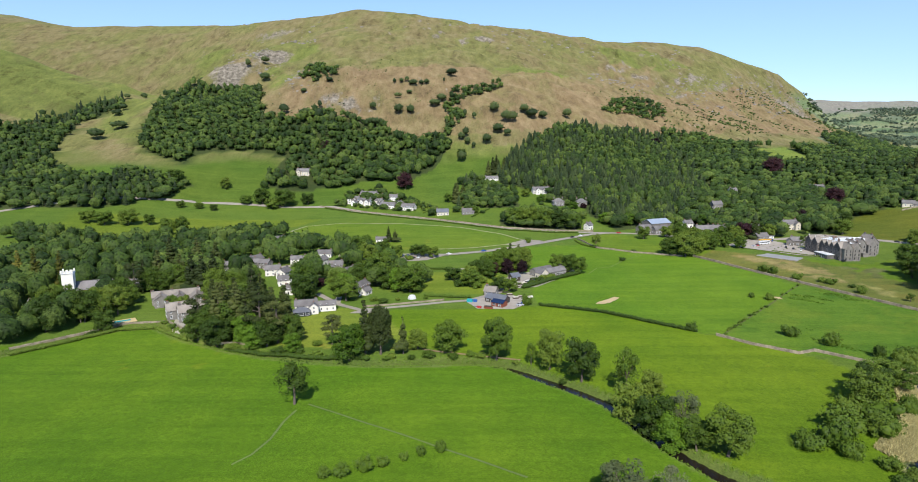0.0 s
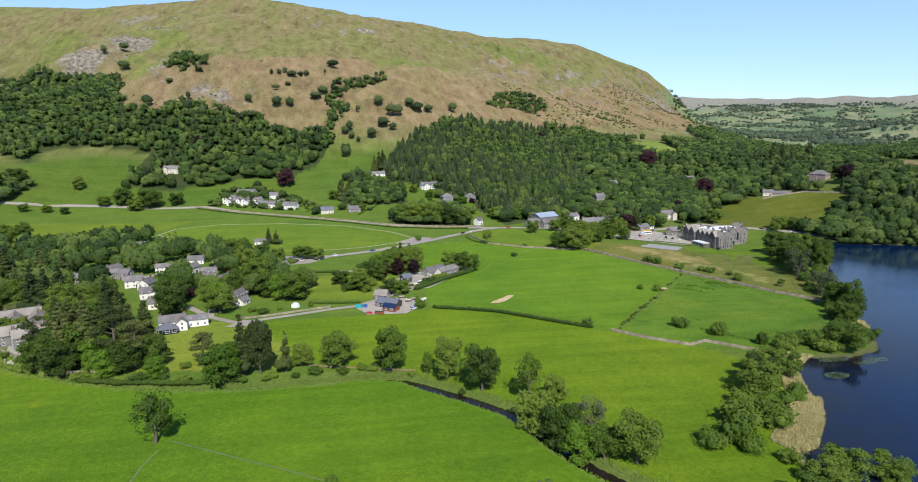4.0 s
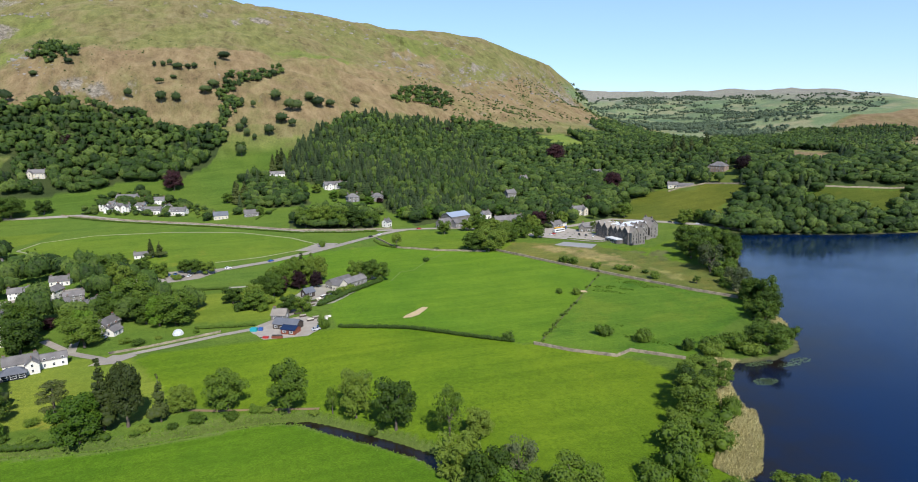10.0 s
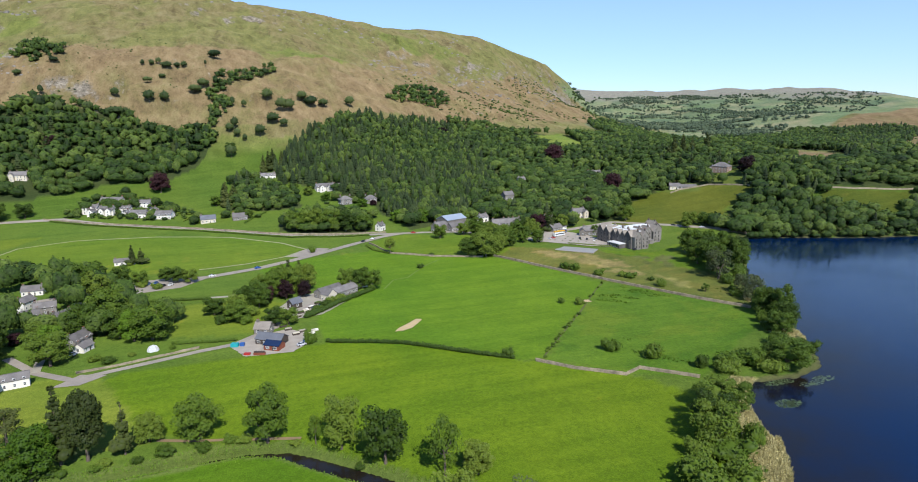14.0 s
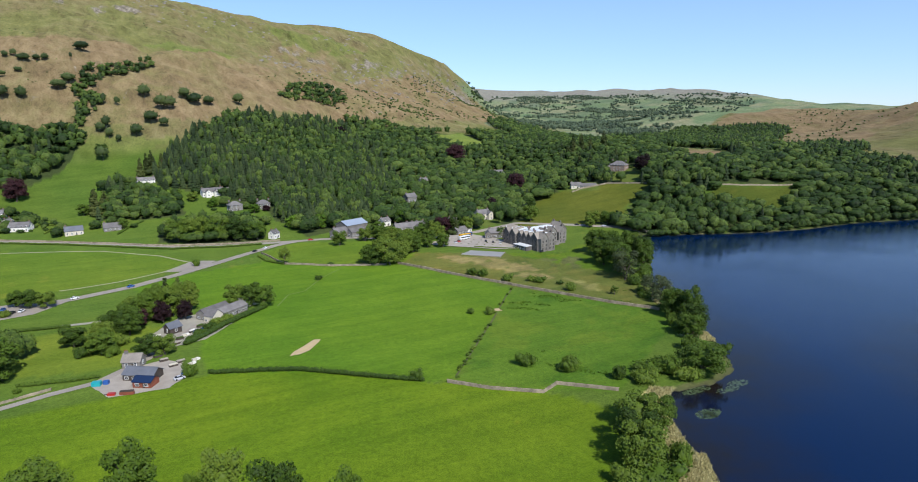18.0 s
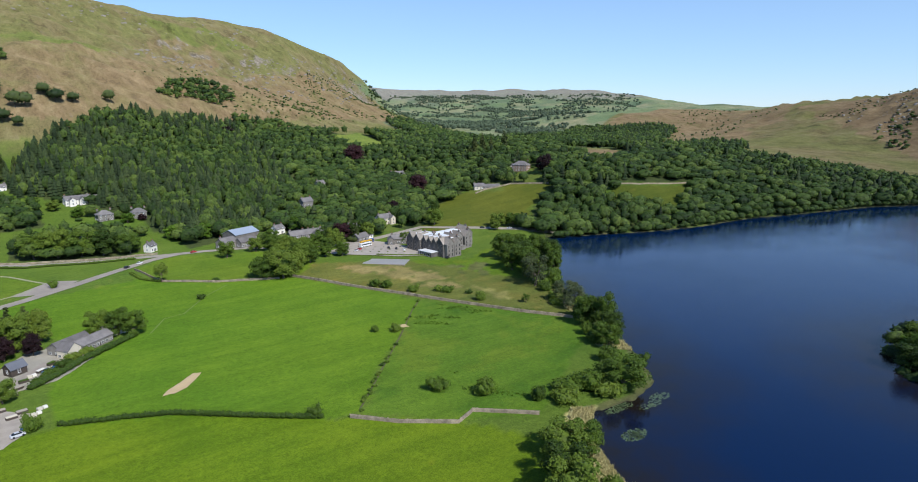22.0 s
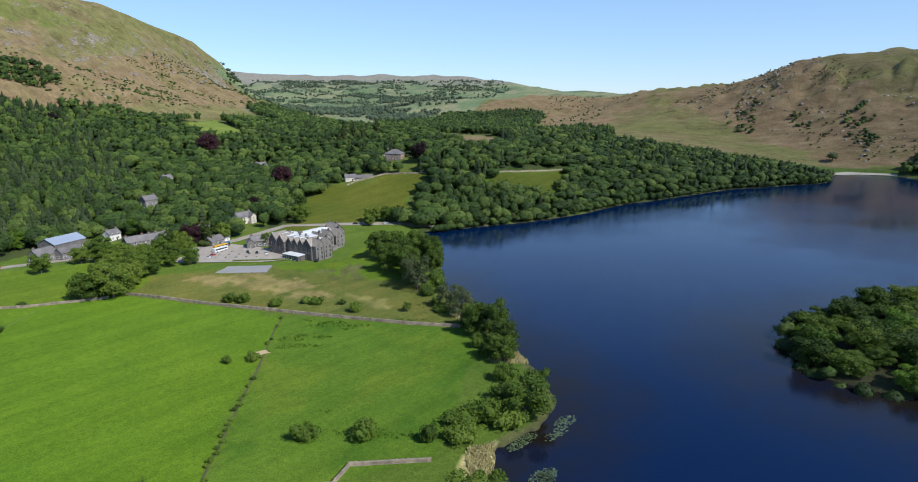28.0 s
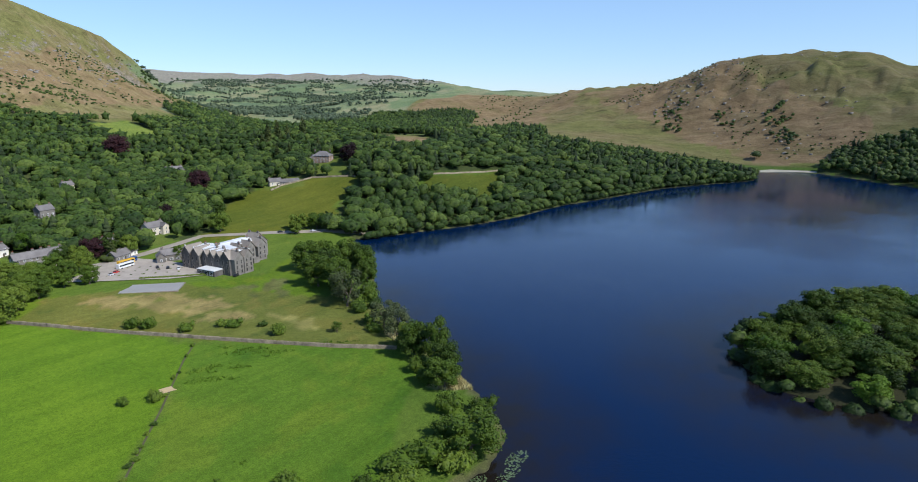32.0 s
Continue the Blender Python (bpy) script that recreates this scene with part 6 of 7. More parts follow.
for x, y, a, n, w, e, wall, text in ((-236, 343, 10, 12, 8, 4, STONE, "low grey-roofed house among trees"), (-222, 338, -60, 10, 7, 4.4, WHITE, "white cottage with a dark slate roof"), (-206, 393, 20, 12, 7, 4, WHITE, "low building with a white roof"),
                                    (-160, 437, 20, 15, 8, 6, STONE, "grey stone village house"), (-150, 456, 60, 12, 8, 6, TIMBER, "red-roofed stone village house"), (-142, 446, -20, 16, 7, 5.4, STONE, "slate-roofed grey stone village terrace"), (-128, 424, 15, 12, 8, 5.4, WHITE, "white gabled village house with slate roof"),
                                    (-118, 415, 75, 11, 8, 5.4, WHITE, "white gabled village house with slate roof"), (-112, 396, 20, 11, 8, 4.6, WHITE, "white cottage with two gables"), (-102, 373, 15, 9, 7, 4.2, WHITE, "small white cottage with a slate roof"), (-119, 458, 10, 13, 7, 5.2, WHITE, "white house with small gables"),
                                    (-101, 454, 70, 12, 7, 5.4, WHITE, "white gable-ended house with slate roof"), (-105, 485, 0, 13, 8, 3.6, WHITE, "low white flat-fronted building"), (-90, 487, 10, 11, 7, 3.6, CREAM, "low cream building beside the park"), (-75, 417, 55, 12, 8, 5.2, WHITE, "white gable-ended house with a slate roof"),
                                    (-64, 425, 75, 9, 6, 5.4, WHITE, "narrow tall white village house"), (-61, 380, 65, 13, 8, 4.6, STONE, "stone house with white gables"), (-57, 372, 65, 8, 6, 3.0, WHITE, "white garage with a pale drive"), (-67, 550, 5, 15, 6, 3.2, WHITE, "long low white cricket pavilion"),
                                    (-148, 538, 60, 14, 8, 6, STONE, "grey stone village house"), (-158, 545, 20, 12, 7, 5.6, STONE, "grey stone village house"), (-92, 425, 20, 12, 7, 5, STONE, "grey stone cottage with slate roof"), (-88, 440, 10, 12, 7, 5, STONE, "grey stone cottage with slate roof")):
    cottage(x, y, a, text, n, w, e, wall, SLATE, "village houses", storeys=1 if e < 4.2 else 2).scale = (0.85, 0.85, 0.8)

# ---------------------------------------------------------------- trees of the village and the scattered trees of the fell
VILLAGE = [(-330, 300), (-215, 278), (-180, 303), (-160, 322), (-140, 300), (-120, 296), (-95, 300), (-95, 350), (-80, 372), (-55, 352),
           (-20, 372), (-20, 400), (-60, 440), (-70, 500), (-110, 540), (-180, 560), (-330, 520), (-420, 420)]
OPEN_PLOTS = [[(-190, 330), (-155, 300), (-125, 312), (-140, 350), (-160, 385), (-190, 375)], [(-105, 352), (-55, 352), (-60, 318), (-115, 312)], [(-245, 335), (-215, 335), (-212, 370), (-240, 372)],
              [(-140, 405), (-95, 365), (-95, 395), (-110, 430), (-135, 440)], [(-85, 400), (-55, 400), (-55, 430), (-85, 430)], [(-130, 445), (-90, 445), (-95, 490), (-115, 495)],
              [(-175, 425), (-140, 430), (-140, 470), (-165, 475)], [(-70, 362), (-50, 362), (-48, 388), (-66, 388)], [(-190, 310), (-165, 305), (-165, 322), (-185, 328)], [(-62, 440), (-20, 440), (-20, 490), (-62, 490)]]
v_rng = np.random.default_rng(55)
spots = scatter(VILLAGE, 13, 56, OPEN_PLOTS, 3)
clear = np.ones(len(spots), bool)
for hx, hy in SITES:  # gardens stay open round the houses
    clear &= np.hypot(spots[:, 0] - hx, spots[:, 1] - hy) > 9.5
    clear &= ~((np.abs(spots[:, 0] - hx) < 8) & (spots[:, 1] < hy) & (spots[:, 1] > hy - 19))
spots = spots[clear]
for x, y in spots[(spots[:, 1] <= 385) & (spots[:, 0] > -200)]:
    dark = rough(x, y, 60, 91, 2)
    kind = v_rng.choice(["broad", "tall", "fir", "pine", "bright", "open"], p=[0.46, 0.24, 0.1, 0.08, 0.08, 0.04])
    big = v_rng.uniform(0.8, 1.3)
    height = {"fir": 19, "pine": 18}.get(kind, 13.5) * big
    plant(kind, x, y, height * (1 + 0.15 * dark), (8 if kind == "fir" else 12) * big, group="village trees")
plant_all("broad", [(-30, 376, 17, 21), (-52, 405, 21, 20), (-66, 356, 15, 18), (-95, 372, 21, 17), (-42, 386, 15, 16), (-60, 392, 17, 16), (-75, 480, 18, 19), (-69, 465, 15, 15)], "large dense dark tree among the village houses", "village trees")
plant_all("broad", [(-225, 348, 13, 12), (-160, 340, 9, 8), (-152, 336, 10, 9), (-205, 340, 13, 13), (-190, 352, 12, 12)], "broad leafy tree beside the village lane", "village trees")
plant_all("gold", [(-287, 402, 23, 9), (-275, 400, 25, 9), (-262, 405, 22, 8)])
plant_all("bush", [(-36, 357, 2.4, 4), (-44, 352, 3, 8), (-20, 360, 2.4, 4), (-50, 356, 3.4, 7), (-63, 545, 3, 5), (-55, 465, 4, 8), (-38, 470, 5, 8), (-47, 478, 5, 8)], group="garden bushes")
plant_all("larch", [(-62, 548, 14, 7), (-56, 546, 12, 7)])
plant_all("broad", [(-48, 480, 10, 10), (-35, 488, 9, 10), (-28, 482, 10, 12), (-20, 478, 9, 10), (-60, 490, 12, 12)], group="car park trees")
plant_all("broad", [(-344, 650, 17, 22), (-365, 644, 15, 20), (-324, 654, 12, 12), (-269, 605, 18, 15), (-280, 600, 15, 15), (-385, 650, 14, 18), (-300, 640, 11, 14), (-300, 812, 16, 15), (-366, 817, 15, 24), (-213, 768, 22, 30),
                    (-186, 773, 15, 17), (-241, 773, 21, 22), (-225, 755, 14, 18), (-260, 770, 12, 16), (-330, 745, 9, 12), (-310, 748, 8, 12), (-290, 742, 8, 10)], "broad dark tree on a field edge", "field edge trees")
# a wide belt of trees behind the village
back = spots[(spots[:, 1] > 385) | (spots[:, 0] <= -200)]
stand("village_wood", back, v_rng.uniform(10, 18, len(back)), v_rng.uniform(4.6, 7.4, len(back)), ["near" if y < 400 else 2 for y in back[:, 1]], LEAF_WOOD, "leafy trees crowding behind the village houses", 58)
belt = scatter([(-420, 560), (-330, 520), (-180, 560), (-150, 600), (-190, 620), (-260, 570), (-330, 570), (-430, 610)], 14, 57, (), 4)
stand("hedgerow_wood", belt, v_rng.uniform(9, 15, len(belt)), v_rng.uniform(5, 7, len(belt)), [2] * len(belt), LEAF_WOOD, "belt of leafy trees between the fields", 59)

# single thorns, oaks and ashes on the bracken slopes: place, height, width
FELL_TREES = [(-11, 1140, 13.7, 20.2), (-108, 1105, 9.4, 5.8), (-96, 1106, 9.4, 7.8), (-87, 1107, 10.4, 7.8), (-76, 1098, 11.3, 15.5), (-63, 1113, 8.6, 9.8),
              (-54, 1119, 9.6, 9.9), (-24, 1115, 9.6, 4.0), (-98, 1056, 9.1, 13.1), (-81, 1077, 7.4, 9.5), (-38, 1044, 13.6, 18.6), (-27, 1055, 13.7, 16.9)]
FELL_TREES += [(-93, 1006, 17.5, 16.1), (-75, 1012, 15.8, 12.6), (-135, 1021, 13.2, 10.8), (57, 1014, 16.9, 16.4), (74, 987, 19.2, 17.9), (83, 987, 17.5, 17.9),
               (59, 953, 16.1, 19.0), (72, 942, 11.8, 12.0), (41, 924, 16.5, 15.1), (104, 1015, 15.2, 16.5), (115, 1008, 16.1, 20.1), (134, 1016, 13.5, 14.8)]
FELL_TREES += [(10, 995, 14.9, 7.1), (25, 995, 11.4, 7.2), (5, 935, 12.5, 11.8), (11, 940, 16.7, 10.2), (13, 925, 12.4, 10.0), (22, 915, 9.8, 6.6),
               (-211, 977, 23, 13.8), (-192, 976, 19.4, 10.3), (-160, 977, 16.9, 13.8), (-128, 977, 14.5, 22.5), (-118, 978, 14.5, 8.7), (5, 875, 15.7, 14.3)]
FELL_TREES += [(175, 1035, 16.6, 15.1), (-267, 989, 16.9, 15.5), (-235, 982, 14.3, 17.2), (-218, 1017, 12.2, 7.1), (-253, 1060, 9.0, 11.1), (-286, 989, 8.4, 12.1),
               (-566, 1169, 12.7, 9.0), (-569, 1073, 13.4, 16.4), (-569, 1095, 11.9, 14.9), (-530, 1003, 14.3, 25.7), (-291, 920, 7.9, 11.3), (-307, 909, 7.9, 9.5)]
FELL_TREES += [(-378, 1280, 16.0, 17.6), (-354, 1193, 16.0, 22), (-403, 1252, 18, 10.8), (-628, 1595, 9.3, 10.9), (-587, 1584, 13.2, 10.9), (-214, 1084, 9.2, 11.3),
               (-598, 1170, 9.7, 11.9), (-597, 1227, 8.1, 10.4), (-544, 961, 18, 24), (1083, 342, 13, 16)]
hill_crowns = [mesh_from("crown", v_, f_, LEAF_HILL) for v_, f_ in CROWNS[2][:4]]
hill_trunk = mesh_from("trunk", *tube([(0, 0, -1), (0, 0, 5), (0.3, 0, 9)], (0.35, 0.25, 0.12), 5), BARK)
f_rng = np.random.default_rng(61)
for x, y, h, w in FELL_TREES:
    z = float(ground_height(x, y)[0])
    ob = thing("tree", "dark round-crowned oak on the bracken slope" if w > 10 else "small dark thorn tree on the bracken slope", "tree", (x, y, z), f_rng.uniform(0, 6.28), "fell trees")
    part("trunk", hill_trunk, ob, scale=(1, 1, h / 14))
    part("crown", hill_crowns[f_rng.integers(4)], ob, at=(0, 0, h * 0.55), scale=(w * 0.52, w * 0.52, h * 0.47))
# juniper and thorn scrub, thickest under the crags of the nose
scrub_a = scatter([(330, 1100), (560, 1180), (760, 1420), (920, 1480), (1040, 1800), (960, 1880), (700, 1640), (430, 1400), (280, 1250)], 11.5, 63, (), 20)
scrub_a = scrub_a[rough(scrub_a[:, 0], scrub_a[:, 1], 140, 64, 3) > -0.4]
scrub_b = scatter([(-420, 940), (-300, 950), (300, 1040), (420, 1200), (100, 1500), (-380, 1400)], 20, 65, (), 20)
scrub_b = scrub_b[rough(scrub_b[:, 0], scrub_b[:, 1], 150, 66, 3) > 0.05]
scrub_c = scatter([(1080, 330), (1200, 480), (1450, 740), (1600, 800), (1560, 520), (1480, 420), (1300, 250), (1100, 180)], 15, 67, (), 15)
scrub_c = scrub_c[rough(scrub_c[:, 0], scrub_c[:, 1], 130, 68, 3) > 0.05]
scrub_d = np.concatenate([scatter([(980, 1780), (1020, 1700), (1090, 1880), (1080, 1930), (1020, 1930)], 14, 69, (), 5), scatter([(1135, 340), (1135, 312), (1200, 318), (1290, 346), (1287, 367), (1200, 352)], 9, 70, (), 5), scatter([(1206, 513), (1216, 493), (1262, 511), (1268, 534)], 9, 92, (), 5),
                          scatter([(1223, 429), (1214, 402), (1277, 419), (1285, 447)], 11, 93, (), 5), scatter([(1230, 533), (1305, 520), (1420, 505), (1400, 540), (1303, 575)], 14, 94, (), 8)])
scrub_e = scatter([(1100, 820), (1320, 1000), (1600, 1180), (1900, 1350), (1950, 1200), (1600, 900)], 24, 100, (), 15)
scrub_e = scrub_e[rough(scrub_e[:, 0], scrub_e[:, 1], 120, 105, 3) > 0.15]
for pts, low, high in ((scrub_e, 3, 7), (scrub_a, 2, 5.5), (scrub_b, 1.1, 3.2), (scrub_c, 2, 5), (scrub_d, 5, 9)):
    pts = pts + 14 * np.c_[rough(pts[:, 0], pts[:, 1], 40, 97, 2), rough(pts[:, 0], pts[:, 1], 40, 98, 2)]
    pts = pts[rough(pts[:, 0], pts[:, 1], 60, 99, 2) > -0.35]
    n = len(pts)
    stand("fell_scrub", pts, low + (high - low) * f_rng.random(n) ** 2, (0.45 + 0.5 * f_rng.random(n) ** 2) * high * 0.7, ["far"] * n, LEAF_WOOD, "dark juniper and thorn scrub among the crags", 71)
# hedgerow trees and copses of the farther valley, in leaves paled as by haze
VALLEY = [(880, 1400), (1172, 1340), (1480, 1450), (1900, 1700), (2700, 2200), (3500, 2700), (3300, 3300), (2600, 3700), (2000, 3900), (1500, 3300), (1150, 2300), (1000, 1700)]
far_a = scatter(VALLEY, 15, 72, (), 30)
u, v = (far_a[:, 0] + 40 * rough(far_a[:, 0], far_a[:, 1], 200, 81, 2)) / 130, (far_a[:, 1] + 40 * rough(far_a[:, 0], far_a[:, 1], 200, 82, 2)) / 95
edge = np.minimum(np.abs(u - np.round(u)) * 130, np.abs(v - np.round(v)) * 95)
far_a = far_a[(edge < 7) & (rough(far_a[:, 0], far_a[:, 1], 150, 73, 3) > -0.05)]
far_b = scatter(VALLEY, 17, 74, (), 20)
far_b = far_b[(rough(far_b[:, 0], far_b[:, 1], 330, 75, 3) > 0.55) | (rough(far_b[:, 0], far_b[:, 1], 90, 78, 3) > 0.62)]
far_c = scatter([(880, 1400), (1172, 1340), (1480, 1450), (1750, 1750), (1300, 1980), (1000, 1700)], 14, 95, (), 20)
far_c = far_c[rough(far_c[:, 0], far_c[:, 1], 200, 96, 3) > 0.25]
low_lying = lambda p: p[ground_height(p[:, 0], p[:, 1]) < 205]  # noqa: E731
far_a, far_b, far_c = low_lying(far_a), low_lying(far_b), low_lying(far_c)
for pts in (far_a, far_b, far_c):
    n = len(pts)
    stand("valley_trees", pts, f_rng.uniform(8, 16, n), f_rng.uniform(4.5, 9.5, n), ["far"] * n, LEAF_VALLEY_HAZED, "distant hedgerow trees and copses in the valley beyond", 76)

plots = scatter([(-155, 765), (-100, 735), (-40, 708), (-28, 728), (-70, 790), (-110, 812), (-145, 800)], 7.5, 111, (), 4)
for hx, hy in SITES:
    plots = plots[np.hypot(plots[:, 0] - hx, plots[:, 1] - hy) > 7.5]
stand("garden_shrubbery", plots, f_rng.uniform(1.5, 5.5, len(plots)), f_rng.uniform(1.6, 3.6, len(plots)), [2] * len(plots), LEAF_WOOD, "mixed shrubs in the gardens of the white houses", 112)
# boulders and outcrops: scree on the brow, the crags of the nose and of the farther fell
ROCK = plain("fell_rock", (0.21, 0.19, 0.16), 0.9, 0.45, 0.6, relief=0.2)
ROCKS = [([(-350, 1470), (-400, 1345), (-455, 1245), (-410, 1210), (-345, 1290), (-300, 1420)], 11, -0.05), ([(-270, 1270), (-320, 1190), (-280, 1110), (-230, 1130), (-220, 1220)], 11, 0.1),
         ([(-616, 1632), (-553, 1744), (-361, 1482), (-308, 1283), (-411, 1280), (-577, 1577)], 15, 0.0), ([(-440, 1420), (-323, 1155), (-249, 1041), (-215, 1053), (-265, 1119), (-354, 1272)], 12, 0.0),
         ([(279, 1372), (291, 1210), (465, 1515), (511, 1668), (391, 1624), (321, 1542)], 13, 0.1), ([(430, 1500), (560, 1400), (900, 1620), (1040, 1850), (960, 1900), (700, 1760)], 15, 0.05),
         ([(1230, 533), (1305, 500), (1460, 480), (1560, 400), (1600, 520), (1440, 600), (1303, 581)], 11, -0.05), ([(1100, 200), (1080, 330), (1400, 700), (1600, 800), (1560, 300)], 20, 0.2),
         ([(-700, 2060), (-200, 1800), (500, 1900), (820, 1930), (700, 1700), (100, 1500), (-300, 1500)], 26, 0.2)]
cube = np.array([(a, b, c) for a in (-1, 1) for b in (-1, 1) for c in (-1, 1)], float)
sides = np.array([(0, 1, 3, 2), (4, 6, 7, 5), (0, 4, 5, 1), (2, 3, 7, 6), (1, 5, 7, 3)])
for n_, (outline, gap, level) in enumerate(ROCKS):
    pts = scatter(outline, gap, 110 + n_, (), 20)
    pts = pts[rough(pts[:, 0], pts[:, 1], 110, 120 + n_, 3) > level]
    z = ground_height(pts[:, 0], pts[:, 1])
    size = 0.7 + 2.6 * f_rng.random(len(pts)) ** 2.5
    verts = np.concatenate([np.array((x, y, g)) + s * cube * f_rng.uniform(0.45, 1.25, (8, 3)) * (1.3, 1.0, 0.62) for (x, y), g, s in zip(pts, z, size)])
    tagged(new("boulders", mesh_from("boulders", verts, np.concatenate([sides + 8 * k for k in range(len(pts))]), ROCK)), "grey lichened boulders and outcrops on the fell", "boulders", kind="stuff")

# dense trees hiding the lower village from the river
plant_all("broad", [(-186, 332, 17, 15), (-196, 318, 18, 16), (-206, 302, 19, 17), (-216, 316, 16, 15), (-222, 292, 15, 14), (-236, 306, 17, 16), (-232, 345, 14, 12), (-178, 305, 12, 12)], "broad leafy tree above the river wall", "village trees")
plant_all("tall", [(-140, 348, 16, 13), (-130, 338, 15, 12), (-148, 372, 17, 13), (-172, 385, 18, 14), (-190, 378, 17, 13)], "tall dark tree behind the grey hotel", "village trees")

# garden shrubs and trees round the houses under the fell
g_rng = np.random.default_rng(66)
gardens = []
for hx, hy in SITES:
    if hy > 560 and not (220 < hx < 300 and hy < 600):
        for k in range(5):
            a, d = g_rng.uniform(-0.5, 3.6), g_rng.uniform(11, 19)
            gardens.append((hx + d * math.cos(a), hy + d * math.sin(a)))
gardens = np.array(gardens)
n = len(gardens)
tall = 2.5 + 9 * g_rng.random(n) ** 1.6
stand("garden_trees", gardens, tall, 2.0 + 0.28 * tall * g_rng.uniform(0.8, 1.3, n), ["near"] * n, LEAF_WOOD, "garden trees and shrubs round the houses under the fell", 67)

# ---------------------------------------------------------------- roads, paths and yards
def way(name, line, width, lift, material, label, category):
    v, f = ribbon(line, width, lift, 5.0)
    return tagged(new(name, mesh_from(name, v, f, material)), label, category, kind="structure")


MAIN_ROAD = [(-700, 640), (-520, 672), (-420, 735), (-330, 775), (-260, 770), (-200, 765), (-151, 757), (-80, 705), (-10, 655), (53, 608), (93, 597), (131, 587), (158, 585), (184, 578), (215, 555), (245, 545), (280, 548), (330, 560), (372, 528), (400, 505), (418, 482), (440, 470)]
VILLAGE_ROAD = [(-140, 440), (-100, 465), (-57, 480), (-30, 484), (-9, 489), (21, 501), (46, 517), (65, 533), (97, 561), (120, 578), (140, 586)]
LOOP = [(-17, 513), (14, 518), (39, 530), (58, 550), (40, 584), (2, 622), (-58, 652), (-122, 667), (-160, 655), (-168, 624), (-150, 600)]
LANE = [(-86, 372), (-70, 350), (-54, 336), (-41, 341), (-26, 346), (-9, 352), (6, 355), (14, 362), (24, 372), (32, 388), (40, 398), (48, 408)]
way("road", MAIN_ROAD, 7.0, 0.16, TARMAC, "grey two-lane main road along the foot of the fell", "road")
way("road", VILLAGE_ROAD, 7.0, 0.22, TARMAC, "grey road leading down into the village", "road")
way("path", LOOP, 1.9, 0.1, WORN_PATH, "pale path curving round the playing field", "path")
way("lane", LANE, 3.8, 0.14, TARMAC, "narrow grey lane to the farm", "lane")
way("path", [(-78, 455), (-50, 447), (-25, 441), (0, 438), (15, 440)], 3.5, 0.1, PALE_TRACK, "pale straight track behind a hedge", "path")
way("path", [(-70, 350), (-74, 385), (-80, 400)], 3.5, 0.18, PALE_TRACK, "pale gravel drive between gardens", "path")
way("path", [(-140, 300), (-150, 330), (-140, 360), (-125, 372)], 6, 0.16, PALE_TRACK, "pale yard beside the village hotel", "path")


way("path", [(-58, 210), (-60, 201), (-61, 189), (-64, 179), (-68, 173)], 0.8, 0.06, TRODDEN, "faint trodden line across the pasture", "path")
way("path", [(-55, 215), (-37, 203), (-18, 191), (1, 178), (19, 165)], 0.8, 0.06, TRODDEN, "faint trodden line across the pasture", "path")
way("path", [(88, 420), (98, 438), (108, 441), (125, 466), (142, 482)], 0.6, 0.06, TRODDEN, "faint trodden line across the pasture", "path")


def patch(name, outline, lift, material, label, category, ragged=0.0, seed=0):
    """A ragged-edged area laid on the ground."""
    rng = np.random.default_rng(seed)
    p = along(outline + outline[:1], 2.0)[:-1, :2]
    c = p.mean(0)
    p = c + (p - c) * (1 + ragged * rng.normal(0, 1, (len(p), 1)))
    rings = [c + (p - c) * s for s in (1.0, 0.75, 0.5, 0.25)]
    q = np.concatenate(rings + [c[None]])
    v = np.c_[q, ground_height(q[:, 0], q[:, 1]) + lift]
    n, f = len(p), []
    for r in range(3):
        for i in range(n):
            j = (i + 1) % n
            f += [(r * n + i, r * n + j, (r + 1) * n + j), (r * n + i, (r + 1) * n + j, (r + 1) * n + i)]
    f += [(3 * n + i, 3 * n + (i + 1) % n, 4 * n) for i in range(n)]
    f = np.array(f)
    a, b, d = v[f[:, 0]], v[f[:, 1]], v[f[:, 2]]
    flip = np.cross(b - a, d - a)[:, 2] < 0
    f[flip] = f[flip][:, ::-1]
    return tagged(new(name, mesh_from(name, v, f, material)), label, category, kind="structure")


patch("bare_ground", [(77, 345.5), (80, 350), (85, 354), (91, 360), (94, 359), (91, 354), (86, 348), (81, 345)], 0.1, SAND, "bare sandy patch worn in the pasture", "bare ground", 0.06, 1)
patch("bare_ground", [(183, 356), (188, 355), (188, 359), (184, 360)], 0.12, SAND, "small trodden patch beside the hedge bush", "bare ground", 0.05, 2)
patch("car_park", [(222, 524), (246, 536), (262, 548), (274, 540), (280, 526), (284, 512), (286, 500), (283, 486), (280, 476), (262, 486), (240, 506)], 0.4, GRAVEL, "pinkish gravel car park before the hotel", "car park", 0.0, 3)
patch("car_park", [(-64, 470), (-55, 492), (-20, 496), (-10, 487), (-25, 468), (-50, 462)], 0.12, TARMAC, "grey car park beside the village road", "car park", 0.0, 4)
patch("yard", [(10, 338), (30, 336), (39, 347), (40, 357), (30, 368), (14, 362), (4, 352)], 0.1, GRAVEL, "gravel yard round the farm shop", "yard", 0.01, 5)
